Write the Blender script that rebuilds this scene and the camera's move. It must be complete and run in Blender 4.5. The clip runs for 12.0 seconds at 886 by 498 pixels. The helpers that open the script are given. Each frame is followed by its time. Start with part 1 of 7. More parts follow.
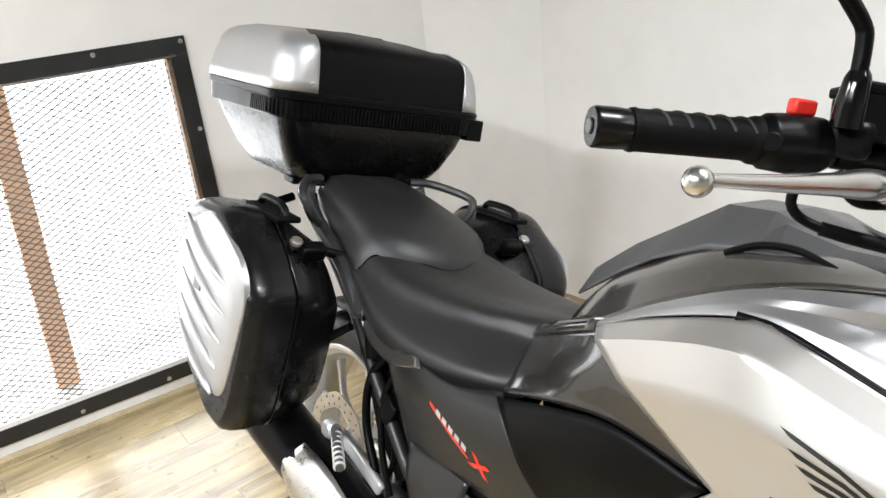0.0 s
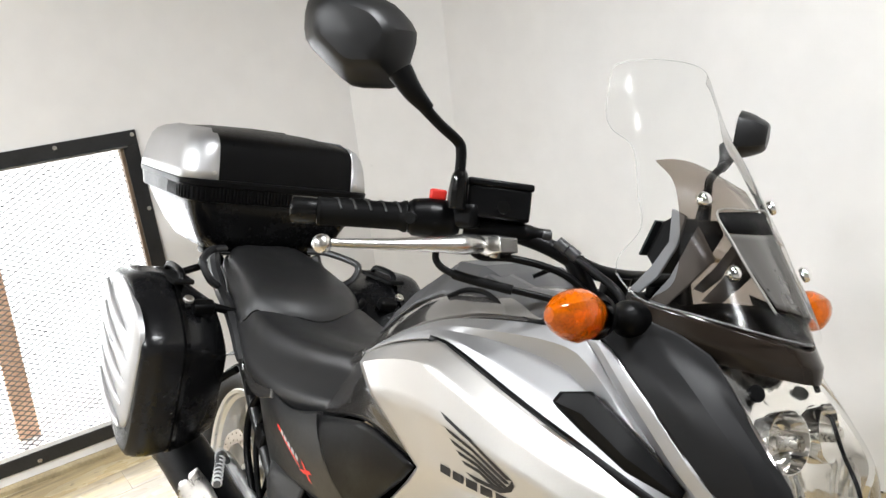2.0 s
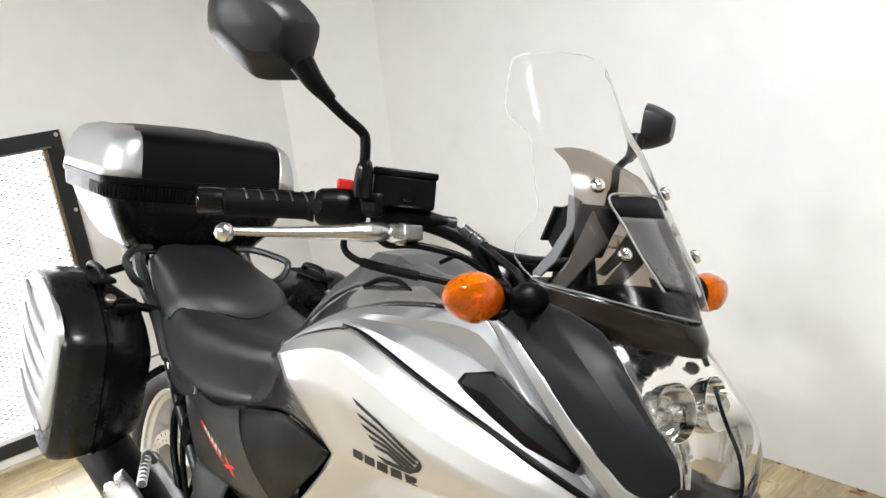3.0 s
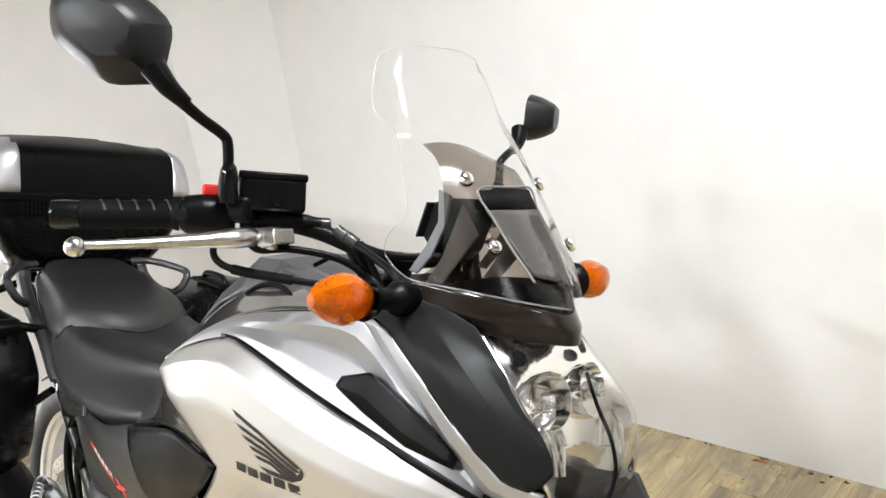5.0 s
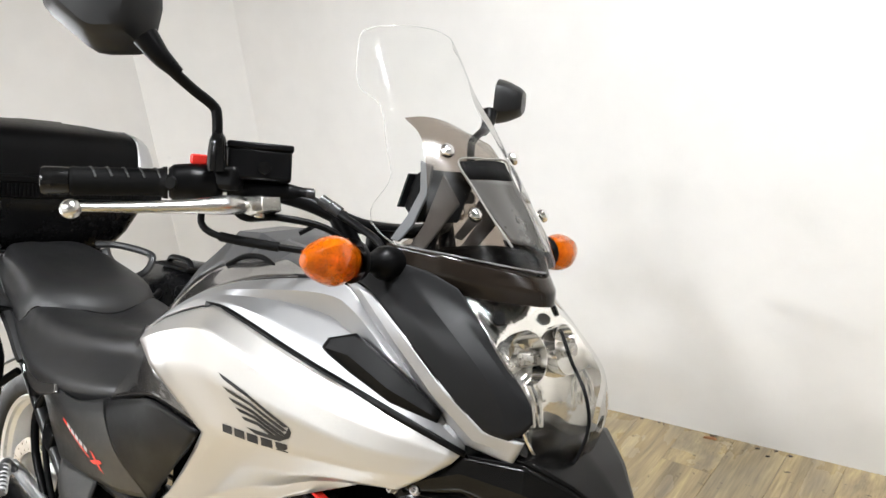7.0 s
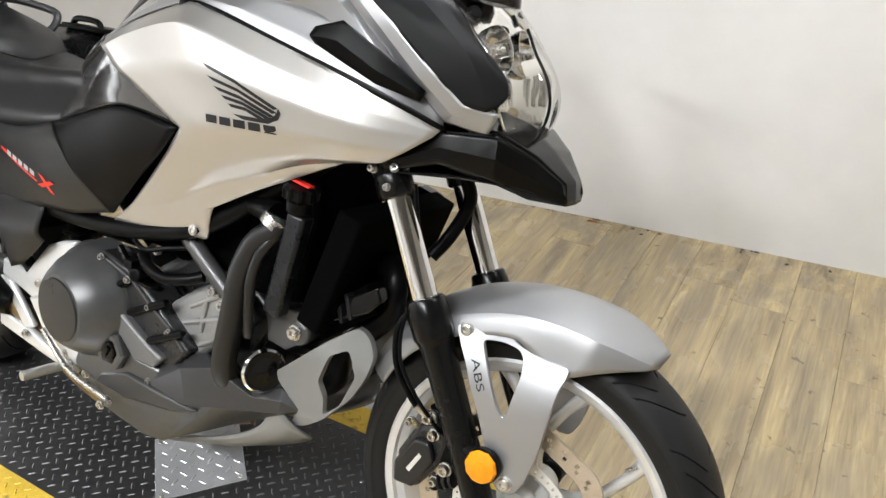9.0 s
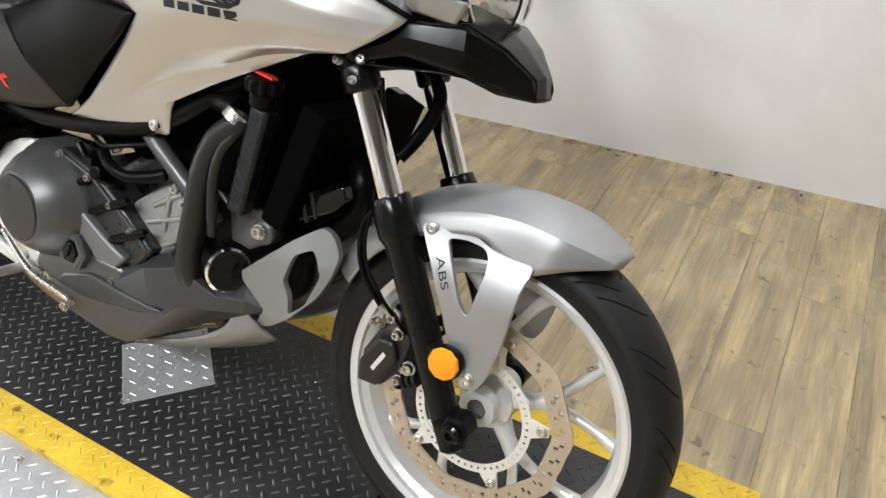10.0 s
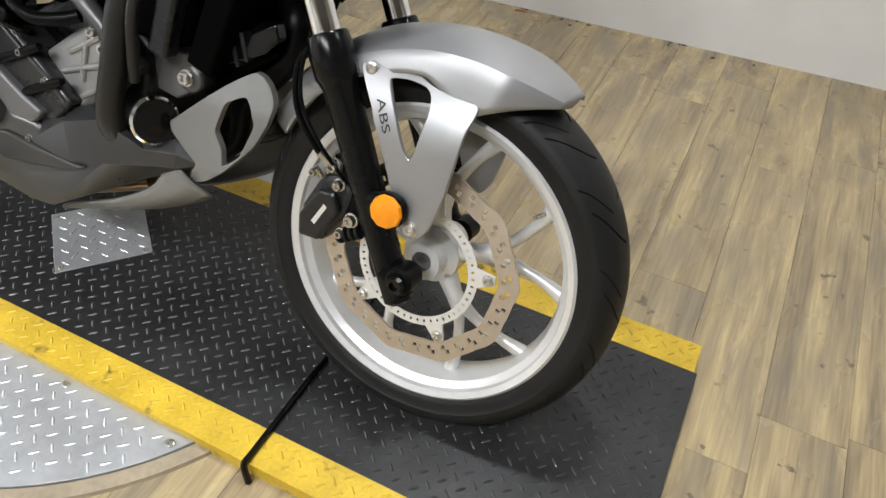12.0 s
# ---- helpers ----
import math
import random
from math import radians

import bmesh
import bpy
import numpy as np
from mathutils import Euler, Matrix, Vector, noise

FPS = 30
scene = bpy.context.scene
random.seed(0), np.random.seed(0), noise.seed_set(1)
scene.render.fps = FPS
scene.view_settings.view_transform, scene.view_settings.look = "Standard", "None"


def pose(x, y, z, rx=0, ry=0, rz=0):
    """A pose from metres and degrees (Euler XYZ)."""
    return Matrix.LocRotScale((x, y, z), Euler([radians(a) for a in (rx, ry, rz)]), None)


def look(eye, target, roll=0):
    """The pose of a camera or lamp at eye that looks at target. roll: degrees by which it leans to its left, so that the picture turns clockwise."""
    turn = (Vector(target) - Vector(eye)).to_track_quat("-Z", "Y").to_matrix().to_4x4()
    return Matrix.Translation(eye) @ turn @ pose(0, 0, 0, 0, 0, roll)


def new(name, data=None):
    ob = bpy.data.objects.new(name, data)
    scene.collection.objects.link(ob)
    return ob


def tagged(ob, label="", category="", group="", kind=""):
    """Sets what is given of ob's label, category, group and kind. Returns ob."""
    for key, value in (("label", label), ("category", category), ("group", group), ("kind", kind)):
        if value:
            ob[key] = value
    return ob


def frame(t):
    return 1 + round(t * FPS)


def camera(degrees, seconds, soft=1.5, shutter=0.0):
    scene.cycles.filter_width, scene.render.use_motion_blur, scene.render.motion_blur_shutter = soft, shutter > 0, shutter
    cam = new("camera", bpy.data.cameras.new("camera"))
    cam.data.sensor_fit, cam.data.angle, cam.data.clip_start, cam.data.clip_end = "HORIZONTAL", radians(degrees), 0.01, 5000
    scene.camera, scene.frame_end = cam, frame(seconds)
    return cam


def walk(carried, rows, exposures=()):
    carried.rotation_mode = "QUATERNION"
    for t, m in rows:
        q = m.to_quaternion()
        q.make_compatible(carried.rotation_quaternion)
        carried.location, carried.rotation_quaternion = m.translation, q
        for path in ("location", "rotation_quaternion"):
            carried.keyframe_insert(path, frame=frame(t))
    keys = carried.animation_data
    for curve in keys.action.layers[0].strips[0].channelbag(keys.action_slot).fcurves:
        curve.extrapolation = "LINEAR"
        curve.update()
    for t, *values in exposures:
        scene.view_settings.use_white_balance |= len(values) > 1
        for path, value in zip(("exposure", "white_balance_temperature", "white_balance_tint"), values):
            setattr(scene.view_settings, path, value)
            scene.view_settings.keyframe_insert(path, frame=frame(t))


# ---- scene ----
cam = camera(61.0, 12.0)
PATH = [
    (0, (0.536, -0.579, 1.362), (-0.962, 0.489, 0.577), -5.9),
    (0.5, (0.785, -0.571, 1.388), (-0.847, 0.358, 0.7), -4.5),
    (1, (0.932, -0.545, 1.414), (-0.733, 0.354, 0.768), -6.3),
    (1.5, (0.959, -0.527, 1.419), (-0.649, 0.499, 0.818), -6.2),
    (2, (0.988, -0.51, 1.42), (-0.563, 0.597, 0.814), -6.7),
    (2.5, (1.023, -0.505, 1.413), (-0.485, 0.663, 0.81), -6.1),
    (3, (1.045, -0.486, 1.404), (-0.422, 0.725, 0.787), -6.5),
    (5, (1.088, -0.425, 1.395), (-0.25, 0.912, 0.746), -7.9),
    (5.5, (1.086, -0.412, 1.395), (-0.239, 0.94, 0.751), -7.9),
    (6, (1.091, -0.407, 1.393), (-0.207, 0.97, 0.745), -7.9),
    (6.5, (1.1, -0.421, 1.391), (-0.192, 0.967, 0.757), -7.4),
    (8.5, (1.068, -0.76, 1.267), (0.153, 0.761, 0.346), -2.1),
    (9, (1.072, -0.755, 1.23), (0.207, 0.727, 0.203), -0.6),
    (9.5, (1.081, -0.756, 1.209), (0.262, 0.699, 0.108), 0.1),
    (10, (1.097, -0.759, 1.18), (0.328, 0.666, 0.005), 1.5),
    (10.5, (1.112, -0.763, 1.153), (0.403, 0.622, -0.104), 3.2),
    (11, (1.122, -0.764, 1.124), (0.475, 0.595, -0.193), 4.0),
    (11.5, (1.122, -0.766, 1.101), (0.521, 0.565, -0.266), 4.4),
    (12, (1.118, -0.762, 1.094), (0.544, 0.572, -0.282), 4.2),
]
walk(cam, [(t, look(eye, target, roll)) for t, eye, target, roll in PATH],
     [(0, 0.13), (1, 0.1), (2, 0.13), (3, 0.2), (5, 0.28), (6.5, 0.28), (9, 0.0), (10.5, -0.24), (12, -0.36)])
from mathutils.bvhtree import BVHTree

# ---- world and light ----
world = bpy.data.worlds.new("world")
scene.world = world
world.use_nodes = True
_nt = world.node_tree
_sky = _nt.nodes.new("ShaderNodeTexSky")
_sky.sky_type, _sky.sun_disc = "NISHITA", False
_sky.sun_elevation, _sky.sun_rotation = radians(38), radians(100)
_bg = _nt.nodes["Background"]
_bg.inputs[1].default_value = 0.12
_nt.links.new(_sky.outputs[0], _bg.inputs[0])


def area_lamp(name, eye, target, size, size_y, watts, colour, spread=180):
    data = bpy.data.lights.new(name, "AREA")
    data.shape, data.size, data.size_y, data.energy, data.color = "RECTANGLE", size, size_y, watts, colour
    data.spread = radians(spread)
    ob = new(name, data)
    ob.matrix_world = look(eye, target)
    return ob


area_lamp("window_daylight", (-2.75, -0.33, 1.0), (0.0, -0.33, 0.55), 2.4, 1.9, 105, (0.95, 0.98, 1.0))
CEILING_Z = 2.75
# the last two are added fill lamps for the back wall and right-hand floor
LAMPS = [(-1.15, -2.1, 58), (0.1, -2.1, 58), (0.8, -2.1, 56), (0.8, 0.42, 40), (2.1, 0.6, 12)]
SOUTH_Y, EAST_X = -4.2, 4.0
for _x, _y, _w in LAMPS:
    area_lamp("ceiling_lamp_light", (_x, _y, CEILING_Z - 0.075), (_x, _y, 0), 0.30, 0.20, _w, (0.945, 0.97, 1.0), 162)


# ---- materials ----
def mat(name, colour, rough=0.5, metal=0.0, vary=0.12, scale=6.0, grain=0.0, grain_scale=300.0, coat=0.0, rough_vary=0.08,
        transmission=0.0, ior=1.45, spec=0.5, piece=0.0, coords="Object", scuff=0.0, scuff_scale=45.0):
    m = bpy.data.materials.new(name)
    m.use_nodes = True
    nt = m.node_tree
    b = nt.nodes["Principled BSDF"]
    n = nt.nodes.new
    tc = n("ShaderNodeTexCoord")
    noise1, noise2 = n("ShaderNodeTexNoise"), n("ShaderNodeTexNoise")
    noise1.inputs["Scale"].default_value, noise1.inputs["Detail"].default_value = scale, 6
    noise2.inputs["Scale"].default_value, noise2.inputs["Detail"].default_value = scale * 9, 3
    for q in (noise1, noise2):
        nt.links.new(tc.outputs[coords], q.inputs["Vector"])
    mix = n("ShaderNodeMath")
    mix.operation = "MULTIPLY_ADD"
    mix.inputs[1].default_value = 0.6
    nt.links.new(noise1.outputs[0], mix.inputs[0])
    half = n("ShaderNodeMath")
    half.operation = "MULTIPLY"
    half.inputs[1].default_value = 0.4
    nt.links.new(noise2.outputs[0], half.inputs[0])
    nt.links.new(half.outputs[0], mix.inputs[2])
    hsv = n("ShaderNodeHueSaturation")
    hsv.inputs["Color"].default_value = (*colour, 1)
    val = n("ShaderNodeMapRange")
    val.inputs[1].default_value, val.inputs[2].default_value = 0.3, 0.7
    val.inputs[3].default_value, val.inputs[4].default_value = 1 - vary, 1 + vary
    nt.links.new(mix.outputs[0], val.inputs[0])
    out = val.outputs[0]
    if piece:
        info = n("ShaderNodeObjectInfo")
        pr = n("ShaderNodeMapRange")
        pr.inputs[3].default_value, pr.inputs[4].default_value = 1 - piece, 1 + piece
        nt.links.new(info.outputs["Random"], pr.inputs[0])
        mul = n("ShaderNodeMath")
        mul.operation = "MULTIPLY"
        nt.links.new(out, mul.inputs[0])
        nt.links.new(pr.outputs[0], mul.inputs[1])
        out = mul.outputs[0]
    nt.links.new(out, hsv.inputs["Value"])
    base = hsv.outputs[0]
    if scuff:
        sn, sr, sm = n("ShaderNodeTexNoise"), n("ShaderNodeMapRange"), n("ShaderNodeMix")
        sn.inputs["Scale"].default_value, sn.inputs["Detail"].default_value = scuff_scale, 8
        nt.links.new(tc.outputs[coords], sn.inputs["Vector"])
        sr.inputs[1].default_value, sr.inputs[2].default_value, sr.inputs[4].default_value = 0.62, 0.70, scuff
        nt.links.new(sn.outputs[0], sr.inputs[0])
        sm.data_type = "RGBA"
        sm.inputs["B"].default_value = (0.03, 0.026, 0.02, 1)
        nt.links.new(sr.outputs[0], sm.inputs["Factor"])
        nt.links.new(base, sm.inputs["A"])
        base = sm.outputs["Result"]
    nt.links.new(base, b.inputs["Base Color"])
    rr = n("ShaderNodeMapRange")
    rr.inputs[1].default_value, rr.inputs[2].default_value = 0.3, 0.7
    rr.inputs[3].default_value, rr.inputs[4].default_value = max(rough - rough_vary, 0.02), min(rough + rough_vary, 1)
    nt.links.new(mix.outputs[0], rr.inputs[0])
    nt.links.new(rr.outputs[0], b.inputs["Roughness"])
    b.inputs["Metallic"].default_value = metal
    b.inputs["Coat Weight"].default_value = coat
    b.inputs["Coat Roughness"].default_value = 0.06
    b.inputs["Transmission Weight"].default_value = transmission
    b.inputs["IOR"].default_value = ior
    b.inputs["Specular IOR Level"].default_value = spec
    if grain:
        g = n("ShaderNodeTexNoise")
        g.inputs["Scale"].default_value, g.inputs["Detail"].default_value = grain_scale, 2
        nt.links.new(tc.outputs[coords], g.inputs["Vector"])
        bump = n("ShaderNodeBump")
        bump.inputs["Strength"].default_value, bump.inputs["Distance"].default_value = grain, 0.002
        nt.links.new(g.outputs[0], bump.inputs["Height"])
        nt.links.new(bump.outputs[0], b.inputs["Normal"])
    return m


def clear_mat(name, tint, gloss_rough=0.03, gloss_ior=1.45):
    """A thin pane: light passes straight through, tinted, with a Fresnel gloss."""
    m = bpy.data.materials.new(name)
    m.use_nodes = True
    nt = m.node_tree
    n = nt.nodes.new
    tr, gl, mx, fr = n("ShaderNodeBsdfTransparent"), n("ShaderNodeBsdfGlossy"), n("ShaderNodeMixShader"), n("ShaderNodeFresnel")
    tr.inputs[0].default_value = (*tint, 1)
    gl.inputs["Roughness"].default_value = gloss_rough
    fr.inputs[0].default_value = gloss_ior
    nt.links.new(fr.outputs[0], mx.inputs[0])
    nt.links.new(tr.outputs[0], mx.inputs[1])
    nt.links.new(gl.outputs[0], mx.inputs[2])
    nt.links.new(mx.outputs[0], nt.nodes["Material Output"].inputs[0])
    return m


def glow_mat(name, colour, strength):
    m = bpy.data.materials.new(name)
    m.use_nodes = True
    nt = m.node_tree
    e = nt.nodes.new("ShaderNodeEmission")
    e.inputs[0].default_value, e.inputs[1].default_value = (*colour, 1), strength
    nt.links.new(e.outputs[0], nt.nodes["Material Output"].inputs[0])
    return m


M_SILVER = mat("silver_paint", (0.51, 0.495, 0.472), 0.36, 0.75, 0.02, 3, coat=0.5, rough_vary=0.006)
M_SATIN = mat("satin_silver_paint", (0.34, 0.34, 0.343), 0.44, 0.7, 0.04, 3, coat=0.25, rough_vary=0.03)
M_GUN = mat("gunmetal_gloss_paint", (0.085, 0.08, 0.076), 0.17, 0.55, 0.05, 4, coat=1.0, rough_vary=0.03)
M_KNEE = mat("black_brown_gloss_paint", (0.03, 0.028, 0.027), 0.2, 0.25, 0.05, 4, coat=0.6, rough_vary=0.03)
M_SMOKEGREY = mat("graphite_plastic", (0.0125, 0.0126, 0.0129), 0.36, 0.0, 0.1, 8, grain=0.08, grain_scale=900, spec=0.5)
M_PANEL = mat("dark_panel_plastic", (0.0078, 0.0078, 0.0081), 0.45, 0.0, 0.1, 8, grain=0.08, grain_scale=900, spec=0.14)
M_BLACK = mat("black_plastic", (0.0025, 0.0025, 0.0027), 0.34, 0.0, 0.15, 8, grain=0.08, grain_scale=900, spec=0.12)
M_MATTE = mat("matte_black_plastic", (0.003, 0.003, 0.003), 0.6, 0.0, 0.2, 10, grain=0.12, grain_scale=700, spec=0.1)
M_GLOSSBLACK = mat("gloss_black_paint", (0.003, 0.003, 0.003), 0.16, 0.0, 0.1, 6, coat=0.1, spec=0.3)
M_SEAT = mat("black_seat_vinyl", (0.014, 0.014, 0.0143), 0.42, 0.0, 0.15, 12, grain=0.15, grain_scale=1400, spec=0.6)
M_RUBBER = mat("tyre_rubber", (0.009, 0.009, 0.009), 0.5, 0.0, 0.3, 14, grain=0.14, grain_scale=500, spec=0.3)
M_ALU = mat("cast_aluminium", (0.62, 0.62, 0.6), 0.38, 0.9, 0.1, 10, grain=0.12, grain_scale=500)
M_WHITEALU = mat("silver_wheel_paint", (0.76, 0.76, 0.755), 0.34, 0.5, 0.05, 8, coat=0.3)
M_BRUSHED = mat("brushed_aluminium", (0.52, 0.52, 0.525), 0.44, 0.85, 0.05, 20, rough_vary=0.05)
M_CHROME = mat("hard_chrome", (0.95, 0.95, 0.95), 0.09, 1.0, 0.04, 10, rough_vary=0.03)
M_ENGINE = mat("engine_grey_paint", (0.1, 0.1, 0.101), 0.34, 0.55, 0.1, 10, grain=0.1, grain_scale=600)
M_ENGINEDARK = mat("dark_engine_paint", (0.036, 0.036, 0.037), 0.3, 0.5, 0.15, 10, grain=0.1, grain_scale=600)
M_STEEL = mat("zinc_steel", (0.6, 0.58, 0.55), 0.3, 1.0, 0.15, 30)
M_BOLT = mat("dull_bolt_steel", (0.32, 0.31, 0.3), 0.38, 0.9, 0.15, 30)
M_DISC = mat("brake_disc_steel", (0.58, 0.51, 0.43), 0.34, 0.8, 0.12, 40)
M_BROWNPIPE = mat("heat_tinted_steel", (0.3, 0.22, 0.13), 0.3, 0.95, 0.1, 12, rough_vary=0.03)
# near-black for the radiator, the oil cooler and the frame filler
M_RADIATOR = mat("core_and_filler_black", (0.0015, 0.0015, 0.0015), 0.85, 0.0, 0.3, 40, spec=0.03)
M_RED = mat("red_plastic", (0.72, 0.03, 0.02), 0.35, 0.0, 0.05, 6)
M_AMBER = mat("amber_lens", (0.72, 0.15, 0.001), 0.07, 0.0, 0.6, 30, transmission=0.6, coat=0.25, grain=1.0, grain_scale=45)
M_AMBERFLAT = mat("amber_reflector_lens", (0.82, 0.275, 0.002), 0.22, 0.0, 0.15, 60, coat=0.5)
M_DECAL = mat("black_decal", (0.01, 0.01, 0.011), 0.35, 0.0, 0.05, 6)
M_WHITEDECAL = mat("white_decal", (0.42, 0.42, 0.42), 0.4, 0.0, 0.05, 6)
M_MIRROR = mat("mirror_glass", (0.85, 0.85, 0.85), 0.02, 1.0, 0.01, 2, rough_vary=0.005)
M_REFLECT = mat("lamp_reflector_chrome", (0.93, 0.91, 0.87), 0.11, 0.9, 0.05, 20, grain=0.85, grain_scale=30, rough_vary=0.02)
M_CLEAR = clear_mat("clear_acrylic", (0.975, 0.98, 0.975), 0.1, 1.13)
M_LENS = clear_mat("headlight_polycarbonate", (0.95, 0.95, 0.94), 0.04, 1.2)
M_TINT = clear_mat("smoked_acrylic", (0.40, 0.345, 0.30), 0.14, 1.38)
M_GLOWTUBE = glow_mat("lamp_diffuser", (1.0, 0.96, 0.9), 5.0)
M_OUTSIDE = glow_mat("outdoor_brightness", (0.97, 0.985, 1.0), 2.5)


# ---- mesh helpers ----
def part(name, bm, material, parent=None, label="", smooth=True, thick=0.0, bevel=0.0, sub=0, auto=40, offset=0.0):
    me = bpy.data.meshes.new(name)
    bmesh.ops.remove_doubles(bm, verts=bm.verts, dist=1e-6)
    bmesh.ops.recalc_face_normals(bm, faces=bm.faces)
    for f in bm.faces:
        f.smooth = smooth
    if smooth:
        for e in bm.edges:
            if len(e.link_faces) == 2 and e.calc_face_angle(0) > radians(auto):
                e.smooth = False
    bm.to_mesh(me)
    bm.free()
    me.materials.append(material)
    ob = new(name, me)
    if parent is not None:
        ob.parent = parent
    if sub:
        md = ob.modifiers.new("sub", "SUBSURF")
        md.levels = md.render_levels = sub
    if thick:
        md = ob.modifiers.new("thick", "SOLIDIFY")
        md.thickness, md.offset = thick, offset
    if bevel:
        md = ob.modifiers.new("bevel", "BEVEL")
        md.width, md.segments, md.limit_method, md.angle_limit = bevel, 2, "ANGLE", radians(35)
        md.harden_normals = False
    if label:
        ob["label"] = label
    return ob


def thing(name, label, category, m=Matrix(), group="", kind=""):
    ob = new(name)
    ob.matrix_world = m
    return tagged(ob, label, category, group, kind)


def spline(pts, n):
    """n points along a Catmull-Rom curve through pts, by length."""
    p = [Vector(q) for q in pts]
    if len(p) == 2:
        return [p[0].lerp(p[1], i / (n - 1)) for i in range(n)]
    ext = [2 * p[0] - p[1], *p, 2 * p[-1] - p[-2]]
    fine = []
    for i in range(1, len(ext) - 2):
        a, b, c, d = ext[i - 1:i + 3]
        for k in range(12):
            t = k / 12
            fine.append(0.5 * ((2 * b) + (c - a) * t + (2 * a - 5 * b + 4 * c - d) * t * t + (3 * b - a - 3 * c + d) * t ** 3))
    fine.append(p[-1])
    cum = [0.0]
    for a, b in zip(fine, fine[1:]):
        cum.append(cum[-1] + (b - a).length)
    out, j = [], 0
    for i in range(n):
        want = cum[-1] * i / (n - 1)
        while j < len(cum) - 2 and cum[j + 1] < want:
            j += 1
        seg = cum[j + 1] - cum[j]
        out.append(fine[j].lerp(fine[j + 1], 0 if seg < 1e-9 else min(max((want - cum[j]) / seg, 0), 1)))
    return out


def straight(pts, n):
    """n points along a polyline, every corner among them, with about as many points on each leg."""
    p = [Vector(q) for q in pts]
    m = len(p) - 1
    marks = [round(i * (n - 1) / m) for i in range(m + 1)]
    out = []
    for i in range(m):
        k = marks[i + 1] - marks[i]
        out += [p[i].lerp(p[i + 1], j / k) for j in range(k)]
    return out + [p[-1]]


def grid(rows, closed=False, caps=False):
    """A bmesh of quads over rows of points."""
    bm = bmesh.new()
    vs = [[bm.verts.new(p) for p in r] for r in rows]
    for a, b in zip(vs, vs[1:]):
        m = len(a)
        for i in range(m if closed else m - 1):
            k = (i + 1) % m
            bm.faces.new((a[i], a[k], b[k], b[i]))
    if caps:
        bm.faces.new(vs[0][::-1])
        bm.faces.new(vs[-1])
    return bm


def loft(curves, nu=24, nv=12, soft=True, across=True):
    """A sheet through curves, each a few points: smooth along each curve (soft) and from curve to curve (across)."""
    rows = [(spline if soft else straight)(c, nu) for c in curves]
    cols = [(spline if across else straight)([r[i] for r in rows], nv) for i in range(nu)]
    return grid([[cols[i][j] for i in range(nu)] for j in range(nv)])


def mirrored(bm):
    """Adds the mirror image in y."""
    geo = bmesh.ops.duplicate(bm, geom=bm.verts[:] + bm.edges[:] + bm.faces[:])["geom"]
    vs = [g for g in geo if isinstance(g, bmesh.types.BMVert)]
    for v in vs:
        v.co.y = -v.co.y
    bmesh.ops.reverse_faces(bm, faces=[g for g in geo if isinstance(g, bmesh.types.BMFace)])
    return bm


def flipped(bm):
    for v in bm.verts:
        v.co.y = -v.co.y
    bmesh.ops.reverse_faces(bm, faces=bm.faces)
    return bm


def joined(*bms):
    """All the bmeshes in the first one."""
    a = bms[0]
    for b in bms[1:]:
        tmp = bpy.data.meshes.new("tmp")
        b.to_mesh(tmp)
        b.free()
        a.from_mesh(tmp)
        bpy.data.meshes.remove(tmp)
    return a


def moved(bm, m):
    bmesh.ops.transform(bm, matrix=m, verts=bm.verts)
    return bm


def tube(pts, r, sides=10, steps=0, caps=True):
    """A round tube along a curve; r: one radius or one for each point."""
    n = steps or max(2, 6 * (len(pts) - 1) if len(pts) > 2 else 2)
    path = spline(pts, n)
    if isinstance(r, (int, float)):
        rs = [r] * n
    elif len(r) == len(pts):
        q = [Vector(p) for p in pts]
        cum = np.cumsum([0.0] + [(b - a).length for a, b in zip(q, q[1:])])
        rs = [float(np.interp(i / (n - 1) * cum[-1], cum, r)) for i in range(n)]
    else:
        rs = [float(np.interp(i / (n - 1) * (len(r) - 1), range(len(r)), r)) for i in range(n)]
    rows, up = [], None
    for i, p in enumerate(path):
        d = (path[min(i + 1, n - 1)] - path[max(i - 1, 0)]).normalized()
        if up is None:
            up = d.orthogonal().normalized()
        up = (up - d * up.dot(d)).normalized()
        side = d.cross(up)
        rows.append([p + rs[i] * (math.cos(a) * up + math.sin(a) * side) for a in (2 * math.pi * k / sides for k in range(sides))])
    return grid(rows, closed=True, caps=caps)


def axis_m(centre, direction):
    """A pose whose z axis points along direction."""
    return Matrix.Translation(centre) @ Vector(direction).to_track_quat("Z", "Y").to_matrix().to_4x4()


def lathe(profile, centre=(0, 0, 0), direction=(0, 0, 1), sides=32, a0=0.0, a1=2 * math.pi):
    """Turns (radius, height) pairs about an axis."""
    full = abs(a1 - a0 - 2 * math.pi) < 1e-6
    k = sides if full else sides + 1
    rows = [[Vector((r * math.cos(a0 + (a1 - a0) * i / sides), r * math.sin(a0 + (a1 - a0) * i / sides), h)) for i in range(k)] for r, h in profile]
    bm = grid(rows, closed=full)
    return moved(bm, axis_m(centre, direction))


def disc(r, h, centre, direction, sides=24, edge=0.0):
    e = edge or min(r, h) * 0.2
    return lathe([(0, 0), (r - e, 0), (r, e), (r, h - e), (r - e, h), (0, h)], centre, direction, sides)


def box(sx, sy, sz, m=Matrix()):
    bm = bmesh.new()
    bmesh.ops.create_cube(bm, size=1)
    for v in bm.verts:
        v.co = Vector((v.co.x * sx, v.co.y * sy, v.co.z * sz))
    return moved(bm, m)


